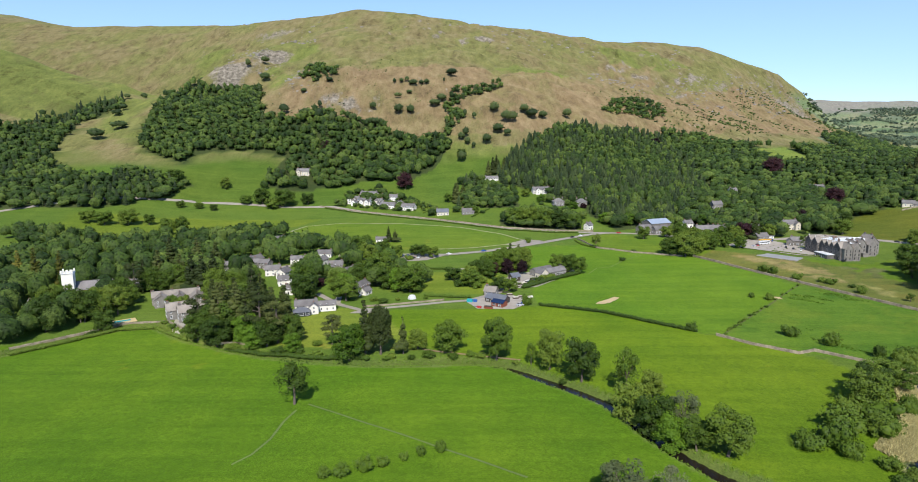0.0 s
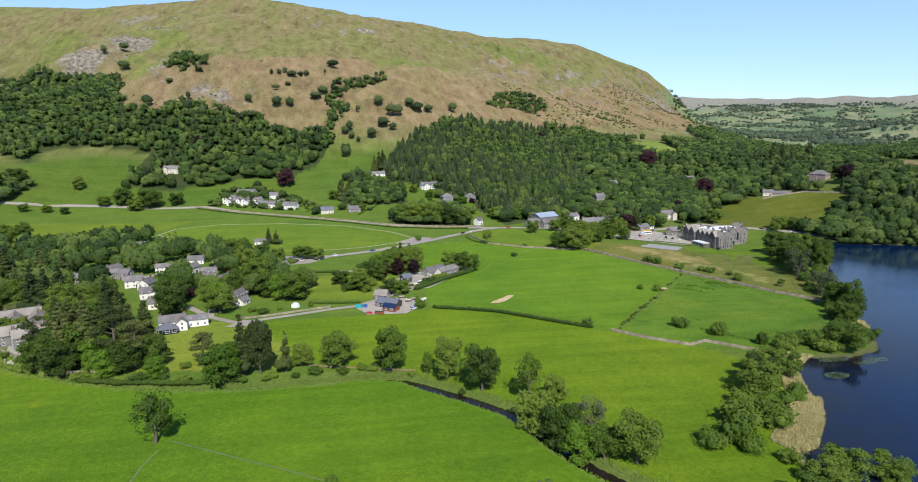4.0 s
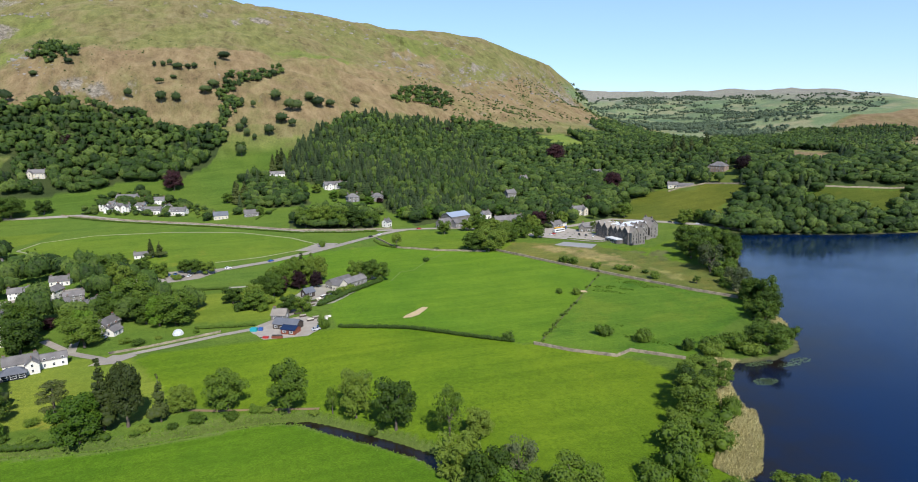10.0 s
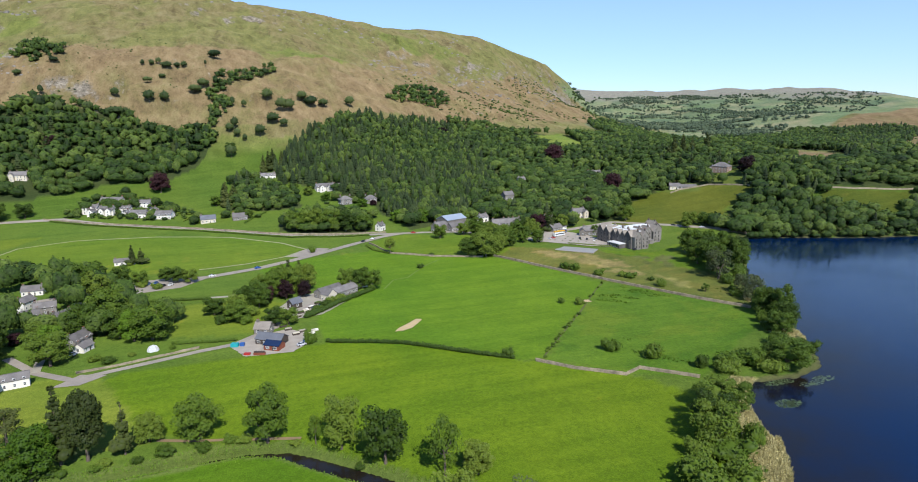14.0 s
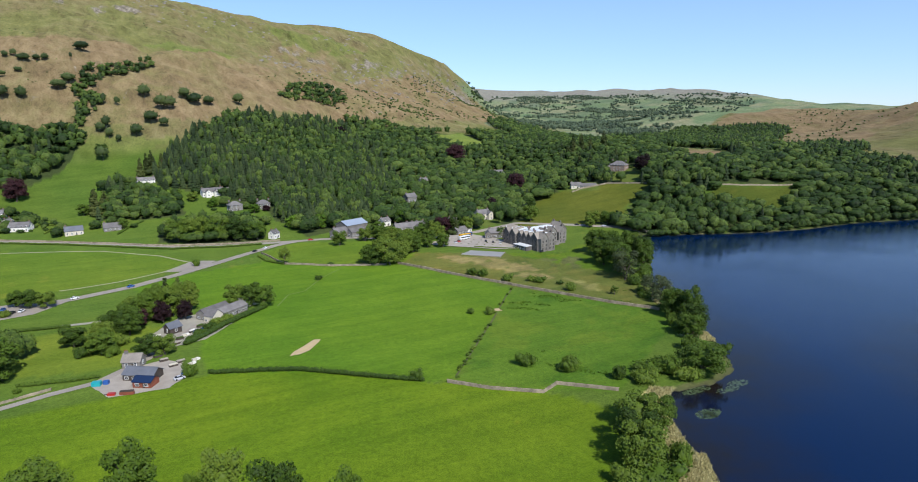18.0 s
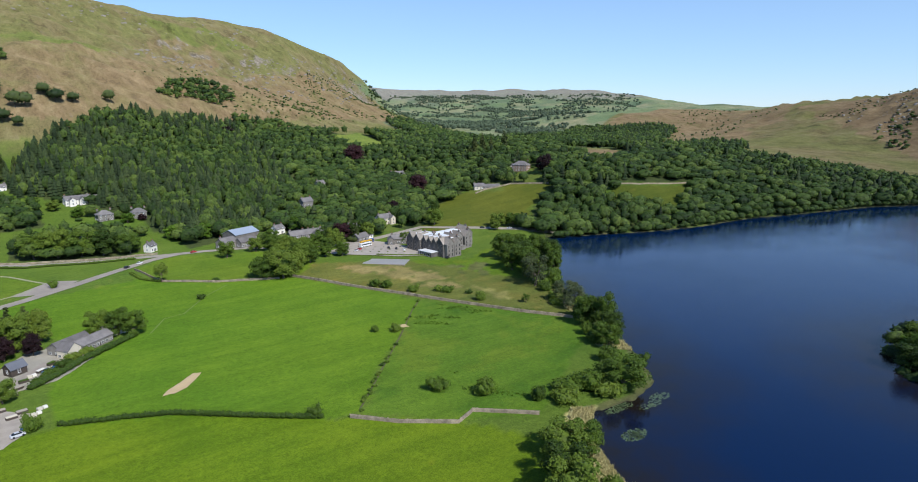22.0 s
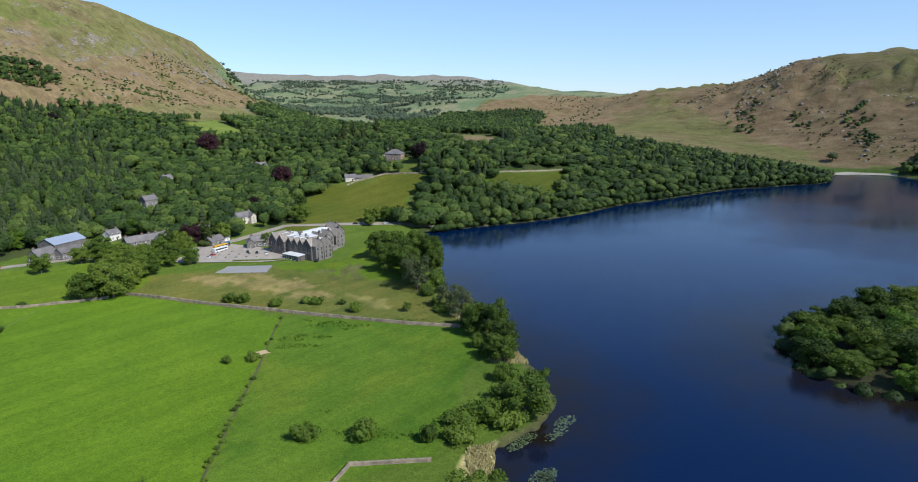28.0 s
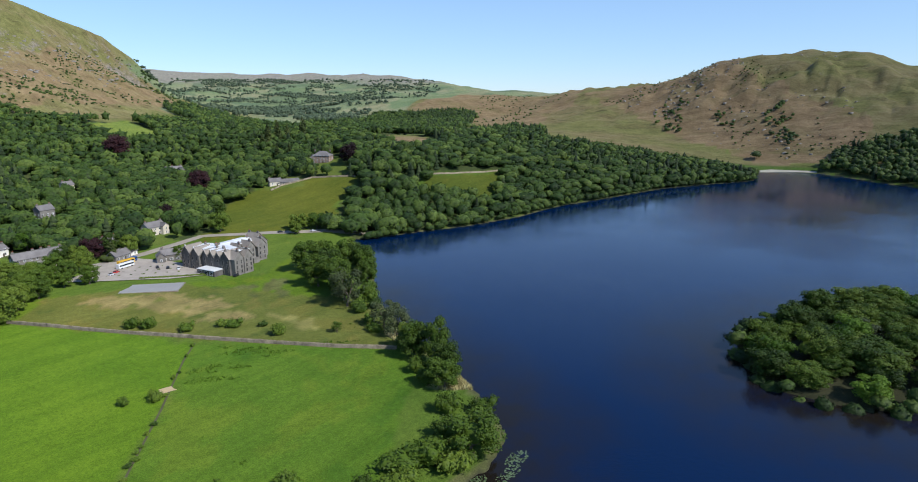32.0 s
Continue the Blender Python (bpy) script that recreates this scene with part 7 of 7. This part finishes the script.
patch("yard", [(24, 380), (48, 384), (64, 404), (58, 428), (40, 424), (22, 396)], 0.1, PALE_TRACK, "pale nursery yard", "yard", 0.01, 6)
patch("layby", [(38, 530), (60, 556), (74, 548), (56, 524)], 0.1, TARMAC, "grey surfaced apron beside the road", "layby", 0.0, 7)
patch("turning", [(-60, 330), (-50, 329), (-42, 337), (-52, 341)], 0.18, TARMAC, "stony turning place at the lane's corner", "turning place", 0.02, 8)
patch("beach", [(985, 326), (1018, 308), (1022, 256), (1030, 258), (1026, 312), (990, 334)], 0.3, PALE_TRACK, "narrow pale shingle beach at the lake's end", "beach", 0.0, 11)


# terrace slab before the hotel's lawn
tz = site(247, 477)
terrace = thing("terrace_slab", "flat grey paved terrace edged by a low wall", "terrace", (247, 477, tz), math.atan2(-20, 20))
part("paving", box("paving", (29, 15, 0.8), plain("grey_paving", (0.3, 0.29, 0.27), 0.8, 0.1, 0.5), (0, 0, -0.3), 0.04), terrace)
for off, size in (((0, 7.7), (30, 0.4)), ((0, -7.7), (30, 0.4))):
    part("edging", box("edging", (*size, 0.75), WALLING, (0, 0, -0.3)), terrace, at=(*off, 0))


# ---------------------------------------------------------------- dry stone walls, hedges, fences
def stone_wall(line, label, height=1.25, width=0.62, seed=0):
    """A wall of loose stone with an uneven coping."""
    rng = np.random.default_rng(seed)
    p = along(line, 1.6)[:, :2]
    t = np.gradient(p, axis=0)
    t /= np.hypot(t[:, 0], t[:, 1])[:, None] + 1e-9
    side = np.stack([-t[:, 1], t[:, 0]], 1)
    g, v = ground_height(p[:, 0], p[:, 1]), []
    for off, up in ((-0.5, -0.4), (-0.42, 0.8), (-0.36, 1.0), (0.36, 1.0), (0.42, 0.8), (0.5, -0.4)):
        q = p + side * width * off + rng.normal(0, 0.04, p.shape)
        v.append(np.c_[q, g + height * up + (rng.normal(0, 0.09, len(p)) if up == 1.0 else 0)])
    n = len(p)
    f = [[r * n + i, (r + 1) * n + i, (r + 1) * n + i + 1, r * n + i + 1] for r in range(5) for i in range(n - 1)]
    ob = thing("stone_wall", label, "wall", (0, 0, 0), 0, "dry stone walls")
    part("walling", mesh_from("walling", np.concatenate(v), np.array(f), WALLING), ob)
    cop = []
    for k in range(0, n, 1):
        c, fb = BALL
        cop.append((np.array((*p[k], g[k] + height)) + c * np.array((0.34, 0.34, 0.2)) * rng.uniform(0.6, 1.2), fb))
    cv, cf = join(cop)
    part("coping", mesh_from("coping", cv, cf, WALLING), ob, "uneven coping stones")
    return ob


stone_wall([(123, 290), (134, 278), (150, 266), (159, 270), (176, 255)], "low grey dry stone wall across the pasture", seed=1)
stone_wall([(180, 476), (197, 437), (213, 406), (230, 373), (249, 338), (261, 319)], "grey dry stone wall below the rough meadow", 1.5, seed=2)
stone_wall([(106, 556), (110, 530), (113, 513), (138, 491), (162, 480), (172, 476)], "mossy dry stone wall along the field edge", 1.2, seed=3)
stone_wall([(-168, 762), (-88, 712), (-18, 662), (48, 615), (92, 603), (128, 594)], "roadside dry stone wall below the gardens", 1.3, seed=5)
stone_wall([(440, 622), (455, 625), (484, 617), (505, 580)], "wall along the top of the sloping field", 1.4, seed=6)
stone_wall([(540, 531), (571, 516), (637, 501)], "wall along the top of the lakeside field", 1.4, seed=7)
stone_wall([(-206, 276), (-188, 296), (-172, 314), (-152, 317), (-128, 296), (-112, 284), (-100, 281)], "river wall along the village gardens", 0.9, seed=8)
stone_wall([(-54, 343), (-40, 346.5), (-26, 351), (-9, 356.5)], "low wall along the farm lane", 0.9, seed=9)


def hedge(line, height, width, label, seed, leaf=None):
    """A clipped field hedge: a leafy bank of overlapping sprays."""
    rng = np.random.default_rng(seed)
    p = along(line, width * 0.38)[:, :2]
    g = ground_height(p[:, 0], p[:, 1])
    pieces, stems = [], []
    for q, z in zip(p, g):
        h = height * rng.uniform(0.85, 1.12)
        c = np.array((q[0] + rng.normal(0, 0.15), q[1] + rng.normal(0, 0.15), z + h * 0.5))
        pieces += [core(rng, c, width * rng.uniform(0.42, 0.54), h / width), sprays(rng, c, width * 0.56, 30, 0.22, h / width, -0.6)]
        stems.append(tube([(q[0], q[1], z - 0.2), (q[0], q[1], z + h * 0.5)], (0.08, 0.05), 4))
    ob = thing("hedge", label, "hedge", (0, 0, 0), 0, "field hedges")
    part("leaves", mesh_from("leaves", *join(pieces), leaf or LEAF), ob)
    part("stems", mesh_from("stems", *join(stems), BARK), ob)
    return ob


hedge([(45, 342), (64, 334.5), (76, 328.5), (92, 314), (104, 304), (115, 295.5)], 2.0, 2.2, "long clipped green hedge across the pasture", 11)
hedge([(112, 513), (104, 528), (102, 545)], 1.6, 2.0, "short hedge beside the road", 12)
hedge([(-20, 366), (-5, 362), (6, 360)], 1.5, 2.0, "hedge at the end of the yellow-green meadow", 13)
hedge([(-60, 446), (-30, 440), (-8, 436)], 1.6, 2.2, "hedge along the pale track", 14)
hedge([(-40, 705), (-30, 722), (-44, 735), (-60, 742)], 1.5, 2.0, "garden hedge round the white houses", 15)
hedge([(14, 672), (22, 690), (34, 706)], 1.4, 2.0, "garden hedge on the slope", 16)
hedge([(40, 381), (48, 388), (56, 397), (65, 406), (73, 413), (82, 421)], 2.6, 4.0, "overgrown hedge along the nursery's edge", 20)
hedge([(-160, 753), (-84, 700), (-14, 650), (50, 602), (92, 592), (112, 588)], 1.5, 1.8, "dark clipped roadside hedge below the main road", 22)
hedge([(252, 498), (268, 486), (284, 474)], 1.0, 1.4, "low hedge edging the hotel car park", 17)
hedge([(-108, 279), (-84, 269), (-58, 262), (-40, 260)], 2.2, 3.0, "overgrown hedge on the river bank", 18)
hedge([(-200, 268), (-184, 286), (-170, 303), (-152, 306), (-130, 287)], 1.8, 2.4, "riverside hedge at the foot of the gardens", 19)
# the overgrown ditch between the two pastures: a broken row of scrub
row_rng = np.random.default_rng(21)
for q in along([(128, 293), (150, 317), (177, 346), (203, 376), (216, 389)], 3.2):
    if row_rng.random() < (0.9 if q[1] < 330 else 0.4):
        plant("thorn", q[0] + row_rng.normal(0, 0.4), q[1] + row_rng.normal(0, 0.4), row_rng.uniform(0.9, 2.0), row_rng.uniform(1.6, 3.0), "low ragged thorn of a broken hedge row", "broken hedge row")


# pale reeds along the shore
def reeds(outline, count, label, seed):
    rng = np.random.default_rng(seed)
    p = np.array(outline, float)
    q = rng.uniform(p.min(0), p.max(0), (count * 4, 2))
    q = q[inside(q[:, 0], q[:, 1], outline)][:count]
    z = np.maximum(ground_height(q[:, 0], q[:, 1]), -0.3)
    n, h, a = len(q), rng.uniform(0.7, 1.5, len(q)), rng.uniform(0, 6.3, len(q))
    w = np.c_[np.cos(a), np.sin(a)] * 0.28
    tip = q + rng.normal(0, 0.35, (n, 2))
    v = np.stack([np.c_[q - w, z], np.c_[q + w, z], np.c_[tip, z + h]], 1).reshape(-1, 3)
    return tagged(new("reeds", mesh_from("reeds", v, np.arange(3 * n).reshape(-1, 3), LEAF_REED, [("tint", np.repeat(rng.random(n), 3))])), label, "reeds", kind="stuff")


reeds([(133, 176), (142, 178), (158, 194), (170, 210), (160, 216), (146, 200), (130, 184)], 9000, "pale straw-coloured reeds along the lake edge", 31)
reeds([(166, 210), (180, 236), (196, 248), (188, 252), (172, 238), (160, 216)], 6000, "pale reeds between the bushes and the water", 32)
reeds([(250, 274), (256, 284), (248, 290), (242, 282)], 1500, "small pale reed bed by the shore", 33)
reeds([(272, 316), (280, 332), (272, 336), (266, 322)], 1500, "small pale reed bed by the shore", 34)


way("ditch", [(128, 293), (150, 317), (177, 346), (203, 376), (216, 389)], 0.7, 0.07, plain("dark_ditch_earth", (0.075, 0.07, 0.03), 0.95, 0.3, 0.9), "narrow dark ditch between two pastures", "ditch")
# pale shingle and bare earth where the river has cut its banks
way("shingle", [(31, 239), (36, 234.5), (42, 228), (46.5, 222), (50.5, 214)], 1.5, 0.1, PALE_TRACK, "pale shingle edge of the river", "shingle")
way("earth_bank", [(-17, 273), (-8, 269), (5, 265), (17, 261), (26, 258)], 1.6, 0.1, plain("bare_brown_earth", (0.24, 0.16, 0.085), 0.95, 0.3, 0.9), "bare brown earth along the river bank", "bank")


# rank grass and herbs on the river banks
def bank_growth(line, reach, count, tall, material, label, seed):
    rng = np.random.default_rng(seed)
    p = along(line, 0.5)[:, :2]
    q = p[rng.integers(len(p), size=count)] + rng.normal(0, reach, (count, 2))
    d = far_from(q[:, 0], q[:, 1], line)
    half = np.interp(q[:, 0], [-20, 14, 30, 70], [2.0, 2.4, 4.4, 3.6])
    q = q[d > half]
    q = q[~inside(q[:, 0], q[:, 1], LAKE)]
    z, n = ground_height(q[:, 0], q[:, 1]), len(q)
    a, h = rng.uniform(0, 6.3, n), rng.uniform(0.4, 1.0, n) * tall
    w = np.c_[np.cos(a), np.sin(a)] * 0.24
    v = np.stack([np.c_[q - w, z], np.c_[q + w, z], np.c_[q + rng.normal(0, 0.3, (n, 2)), z + h]], 1).reshape(-1, 3)
    return tagged(new("bank_grass", mesh_from("bank_grass", v, np.arange(3 * n).reshape(-1, 3), material, [("tint", np.repeat(rng.random(n), 3))])), label, "grass", kind="stuff")


bank_growth(RIVER[2:], 2.4, 22000, 0.7, LEAF_BRIGHT, "rank green herbs along the river bank", 41)


# dark rushes in the damp pasture, in drifts along the old drains
def rushes(outline, count, level, label, seed):
    rng = np.random.default_rng(seed)
    p = np.array(outline, float)
    q = rng.uniform(p.min(0), p.max(0), (count, 2))
    along_drain, across = q @ (0.75, -0.66), q @ (0.66, 0.75)
    q = q[inside(q[:, 0], q[:, 1], outline) & (rough(along_drain * 0.35, across, 9, seed, 3) + 0.7 * rough(q[:, 0], q[:, 1], 45, seed + 1, 2) > level)]
    q = np.repeat(q, 5, axis=0) + rng.normal(0, 0.35, (len(q) * 5, 2))
    z, n = ground_height(q[:, 0], q[:, 1]), len(q)
    a, h = rng.uniform(0, 6.3, n), rng.uniform(0.3, 0.75, n)
    w = np.c_[np.cos(a), np.sin(a)] * 0.22
    v = np.stack([np.c_[q - w, z], np.c_[q + w, z], np.c_[q + rng.normal(0, 0.25, (n, 2)), z + h]], 1).reshape(-1, 3)
    return tagged(new("rushes", mesh_from("rushes", v, np.arange(3 * n).reshape(-1, 3), LEAF_BRIGHT)), label, "rushes", kind="stuff")


rushes([(140, 296), (176, 262), (246, 302), (258, 318), (228, 370), (214, 384)], 7000, 0.85, "dark green rush tufts in the damp pasture", 51)
rushes([(186, 474), (213, 408), (232, 374), (262, 322), (292, 366), (272, 436), (230, 488)], 5000, 1.0, "rush and bracken tufts in the rough meadow", 52)

# ---------------------------------------------------------------- clutter of the farm, the village and the car parks
RED, BLUE, TEAL, YELLOW, SILVER, BLACK = (plain(n, c, 0.35, 0.06, 1.0) for n, c in (("red_paint", (0.4, 0.03, 0.025)), ("blue_paint", (0.03, 0.1, 0.32)), ("teal_plastic", (0.03, 0.34, 0.36)), ("yellow_paint", (0.72, 0.42, 0.03)), ("silver_paint", (0.5, 0.5, 0.52)), ("tyre_rubber", (0.02, 0.02, 0.02))))


def wheel_mesh(radius=0.33, width=0.22):
    v, f, n = [], [], 12
    for y in (-width / 2, width / 2):
        v += [(radius * math.cos(2 * math.pi * k / n), y, radius * math.sin(2 * math.pi * k / n)) for k in range(n)]
    f = [tuple(range(n)), tuple(range(2 * n - 1, n - 1, -1))] + [(k, k + n, (k + 1) % n + n, (k + 1) % n) for k in range(n)]
    return solid("wheel", v, f, BLACK)


def loft(name, rows, material):
    """A closed shell through cross-sections: rows of x, half width, bottom, top."""
    v, f = [], []
    for x, w, b, t in rows:
        v += [(x, -w, b), (x, w, b), (x, w * 0.86, t), (x, -w * 0.86, t)]
    for k in range(len(rows) - 1):
        i = 4 * k
        f += [(i + a, i + (a + 1) % 4, i + 4 + (a + 1) % 4, i + 4 + a) for a in range(4)]
    f += [(3, 2, 1, 0), tuple(4 * (len(rows) - 1) + a for a in range(4))]
    return solid(name, v, f, material)


WHEELS = wheel_mesh()
CAR_GLASS = loft("glasshouse", [(-1.6, 0.74, 0.92, 0.96), (-0.95, 0.74, 0.92, 1.42), (0.45, 0.74, 0.92, 1.45), (1.15, 0.74, 0.92, 0.96)], GLASS)


def car(x, y, turn, paint, text):
    ob = thing("car", text, "car", (x, y, float(ground_height(x, y)[0]) + 0.25), radians(turn), "parked cars")
    part("body", loft("body", [(-2.1, 0.8, 0.35, 0.75), (-1.9, 0.88, 0.25, 0.95), (0.0, 0.9, 0.22, 1.0), (1.3, 0.88, 0.25, 0.92), (2.0, 0.84, 0.3, 0.72), (2.15, 0.74, 0.38, 0.6)], paint), ob)
    part("glasshouse", CAR_GLASS, ob)
    part("roof", box("roof", (1.35, 1.2, 0.05), paint, (-0.25, 0, 1.42), 0.02), ob)
    for wx in (-1.3, 1.3):
        for wy in (-0.8, 0.8):
            part("wheel", WHEELS, ob, at=(wx, wy, 0.33))
    return ob


def bus(x, y, turn, paint, text, height=3.0, length=11.0):
    ob = thing("bus", text, "bus", (x, y, float(ground_height(x, y)[0]) + 0.3), radians(turn))
    part("body", box("body", (length, 2.5, height - 0.4), paint, (0, 0, 0.4), 0.15), ob)
    for side in (-1, 1):
        part("window_band", box("window_band", (length * 0.9, 0.05, 0.9), GLASS, (0, 0, height - 1.45)), ob, at=(0, side * 1.26, 0))
    for wx in (-length * 0.32, length * 0.32):
        for wy in (-1.15, 1.15):
            part("wheel", WHEELS, ob, at=(wx, wy, 0.45), scale=(1.4, 1.2, 1.4))
    return ob


bus(262, 532, 15, YELLOW, "yellow bus standing in the hotel car park", 3.4)
bus(259, 527, 15, PAINT, "white coach parked beside the yellow bus")
bus(268, 537, 15, BLUE, "blue and white van behind the buses", 2.8, 6.5)
car_rng = np.random.default_rng(81)
for x, y, a in ((276, 500, 60), (273, 506, 60), (270, 512, 60), (250, 520, 20), (246, 517, 20), (288, 462, 30), (20, 500.5, 25), (-8, 489, 15), (112, 572, 40), (103, 565, 40), (150, 585, 0), (172, 582, -10), (390, 512, -40), (372, 527, -40),
                (-52, 480, 70), (-48, 481, 70), (-44, 482, 70), (-40, 483, 70), (-35, 474, 70), (-31, 475, 70), (-134, 352, 30), (-130, 356, 30), (-133, 361, 30), (34, 342, 20), (37, 346, 20), (46, 396, 40), (50, 400, 40), (-60, 366, 60)):
    paint, word = ((PAINT, "white"), (SILVER, "silver-grey"), (BLACK, "black"), (RED, "red"), (BLUE, "dark blue"))[car_rng.integers(5)]
    car(x, y, a + car_rng.normal(0, 4), paint, f"{word} car parked on the tarmac or gravel")


def stacked(x, y, turn, rows, name, text, category):
    ob = thing(name, text, category, (x, y, float(ground_height(x, y)[0]) + 0.12), radians(turn))
    for px, py, pz, size, mat, label in rows:
        part(label, box(label, size, mat, (0, 0, 0), 0.04), ob, at=(px, py, pz))
    return ob


stacked(6, 352, -20, [(0, 0, 0, (3.2, 2.2, 1.6), TEAL, "skip"), (3, 1, 0, (2, 1.6, 1.4), BLUE, "bin")], "waste_skip", "teal waste skip beside the farm shop", "skip")
stacked(11, 340, -20, [(0, 0, 0, (2.6, 1.6, 0.8), RED, "trailer_bed"), (-2, 0, 0.2, (1.4, 0.2, 0.2), BLACK, "drawbar")], "trailer", "small red farm trailer in the yard", "trailer")
stacked(16, 338, -20, [(0, 0, 0, (5, 1.2, 1.1), TIMBER, "plank_bundle"), (0, 0, 1.1, (4.6, 1.0, 0.5), DARK_TIMBER, "plank_bundle")], "timber_stack", "stack of brown sawn timber outside", "timber")
for x, y, a in ((33, 358, 10), (36, 361, 10), (28, 372, 20), (34, 378, 20), (36, 384, 30), (32, 388, 30), (30, 366, 10), (44, 398, 40), (48, 404, 40), (33, 393, 10), (29, 398, 0), (38, 390, 15)):
    stacked(x, y, a, [(0, 0, 0, (3.4, 1.4, 0.8), DARK_TIMBER, "bench_frame"), (0, 0, 0.8, (3.2, 1.3, 0.35), (WHITE, LEAF, CREAM, GRAVEL)[car_rng.integers(4)], "plant_tray")], "nursery_bench", "low nursery bench with trays of plants", "bench")
for x, y in ((39, 356), (41, 360), (30, 380), (40, 394)):
    stacked(x, y, 20, [(0, 0, 0, (1.5, 1.4, 0.9), CREAM, "bag"), (1.8, 0.3, 0, (1.4, 1.4, 0.8), WHITE, "bag")], "bagged_soil", "white bags of soil stacked in the yard", "bags")

# low shrubs in the beds between the hotel's parking rows
for row in range(3):
    for k in range(8):
        plant("thorn", 238 + 5.0 * k + 5.5 * row, 520 - 3.6 * k + 6.0 * row, car_rng.uniform(0.7, 1.1), car_rng.uniform(1.2, 2.4), "small clipped shrub in a gravel bed", "car park shrubs")

# swimming pool and dome greenhouse in the gardens
pool = thing("swimming_pool", "small turquoise pool with a pale yellow surround", "pool", (-178, 317, float(ground_height(-178, 317)[0]) + 0.1), radians(35))
part("surround", box("surround", (17, 7, 0.3), plain("pale_yellow_paving", (0.55, 0.42, 0.2), 0.9, 0.15, 1.0), (0, 0, 0), 0.05), pool)
part("pool_water", box("pool_water", (12, 2.6, 0.04), plain("turquoise_water", (0.05, 0.4, 0.42), 0.1, 0.1, 0.5), (0, 0.6, 0.3)), pool, "turquoise water")
dome = thing("dome_greenhouse", "pale glass dome greenhouse on a lawn", "greenhouse", (-28, 361, float(ground_height(-28, 361)[0])), 0.3)
dv, df = unit_sphere(2)
keep = df[(dv[df].mean(1)[:, 2] > 0)]
frame_bm = bmesh.new()
corner = [frame_bm.verts.new(v * 3.6) for v in dv]
for tri in keep:
    frame_bm.faces.new([corner[i] for i in tri])
bmesh.ops.delete(frame_bm, geom=[v for v in frame_bm.verts if not v.link_faces], context="VERTS")
skin = bpy.data.meshes.new("glazing")
frame_bm.to_mesh(skin)
skin.materials.append(plain("dusty_glazing", (0.55, 0.56, 0.55), 0.25, 0.1, 1.0))
bmesh.ops.wireframe(frame_bm, faces=frame_bm.faces[:], thickness=0.14, use_replace=True, use_boundary=True, use_even_offset=True)
ribs = bpy.data.meshes.new("ribs")
frame_bm.to_mesh(ribs)
ribs.materials.append(PAINT)
frame_bm.free()
dome.scale = (0.68, 0.68, 0.68)
part("glazing", skin, dome)
part("ribs", ribs, dome, scale=(1.02, 1.02, 1.02))

# lily pads on the lake near the shore
pad_rng = np.random.default_rng(91)
pads = []
for cx, cy, rx, ry, n in ((192, 228, 5.5, 3.0, 260), (203, 243, 7, 2.2, 160), (222, 240, 5, 2.5, 90), (214, 238, 6, 2, 80)):
    a, r = pad_rng.uniform(0, 6.3, n), np.sqrt(pad_rng.random(n))
    for px, py, s in zip(cx + rx * r * np.cos(a), cy + ry * r * np.sin(a), pad_rng.uniform(0.18, 0.4, n)):
        k = np.arange(7) * 2 * math.pi / 7
        pads.append((np.c_[px + s * np.cos(k), py + s * np.sin(k), np.full(7, 0.03)], np.array([(0, i, i + 1) for i in range(1, 6)])))
pv, pf = join(pads)
tagged(new("lily_pads", mesh_from("lily_pads", pv, pf, plain("lily_pad", (0.12, 0.17, 0.07), 0.4, 0.3, 2.0))), "floating patches of pale green lily pads", "lily pads", kind="stuff")
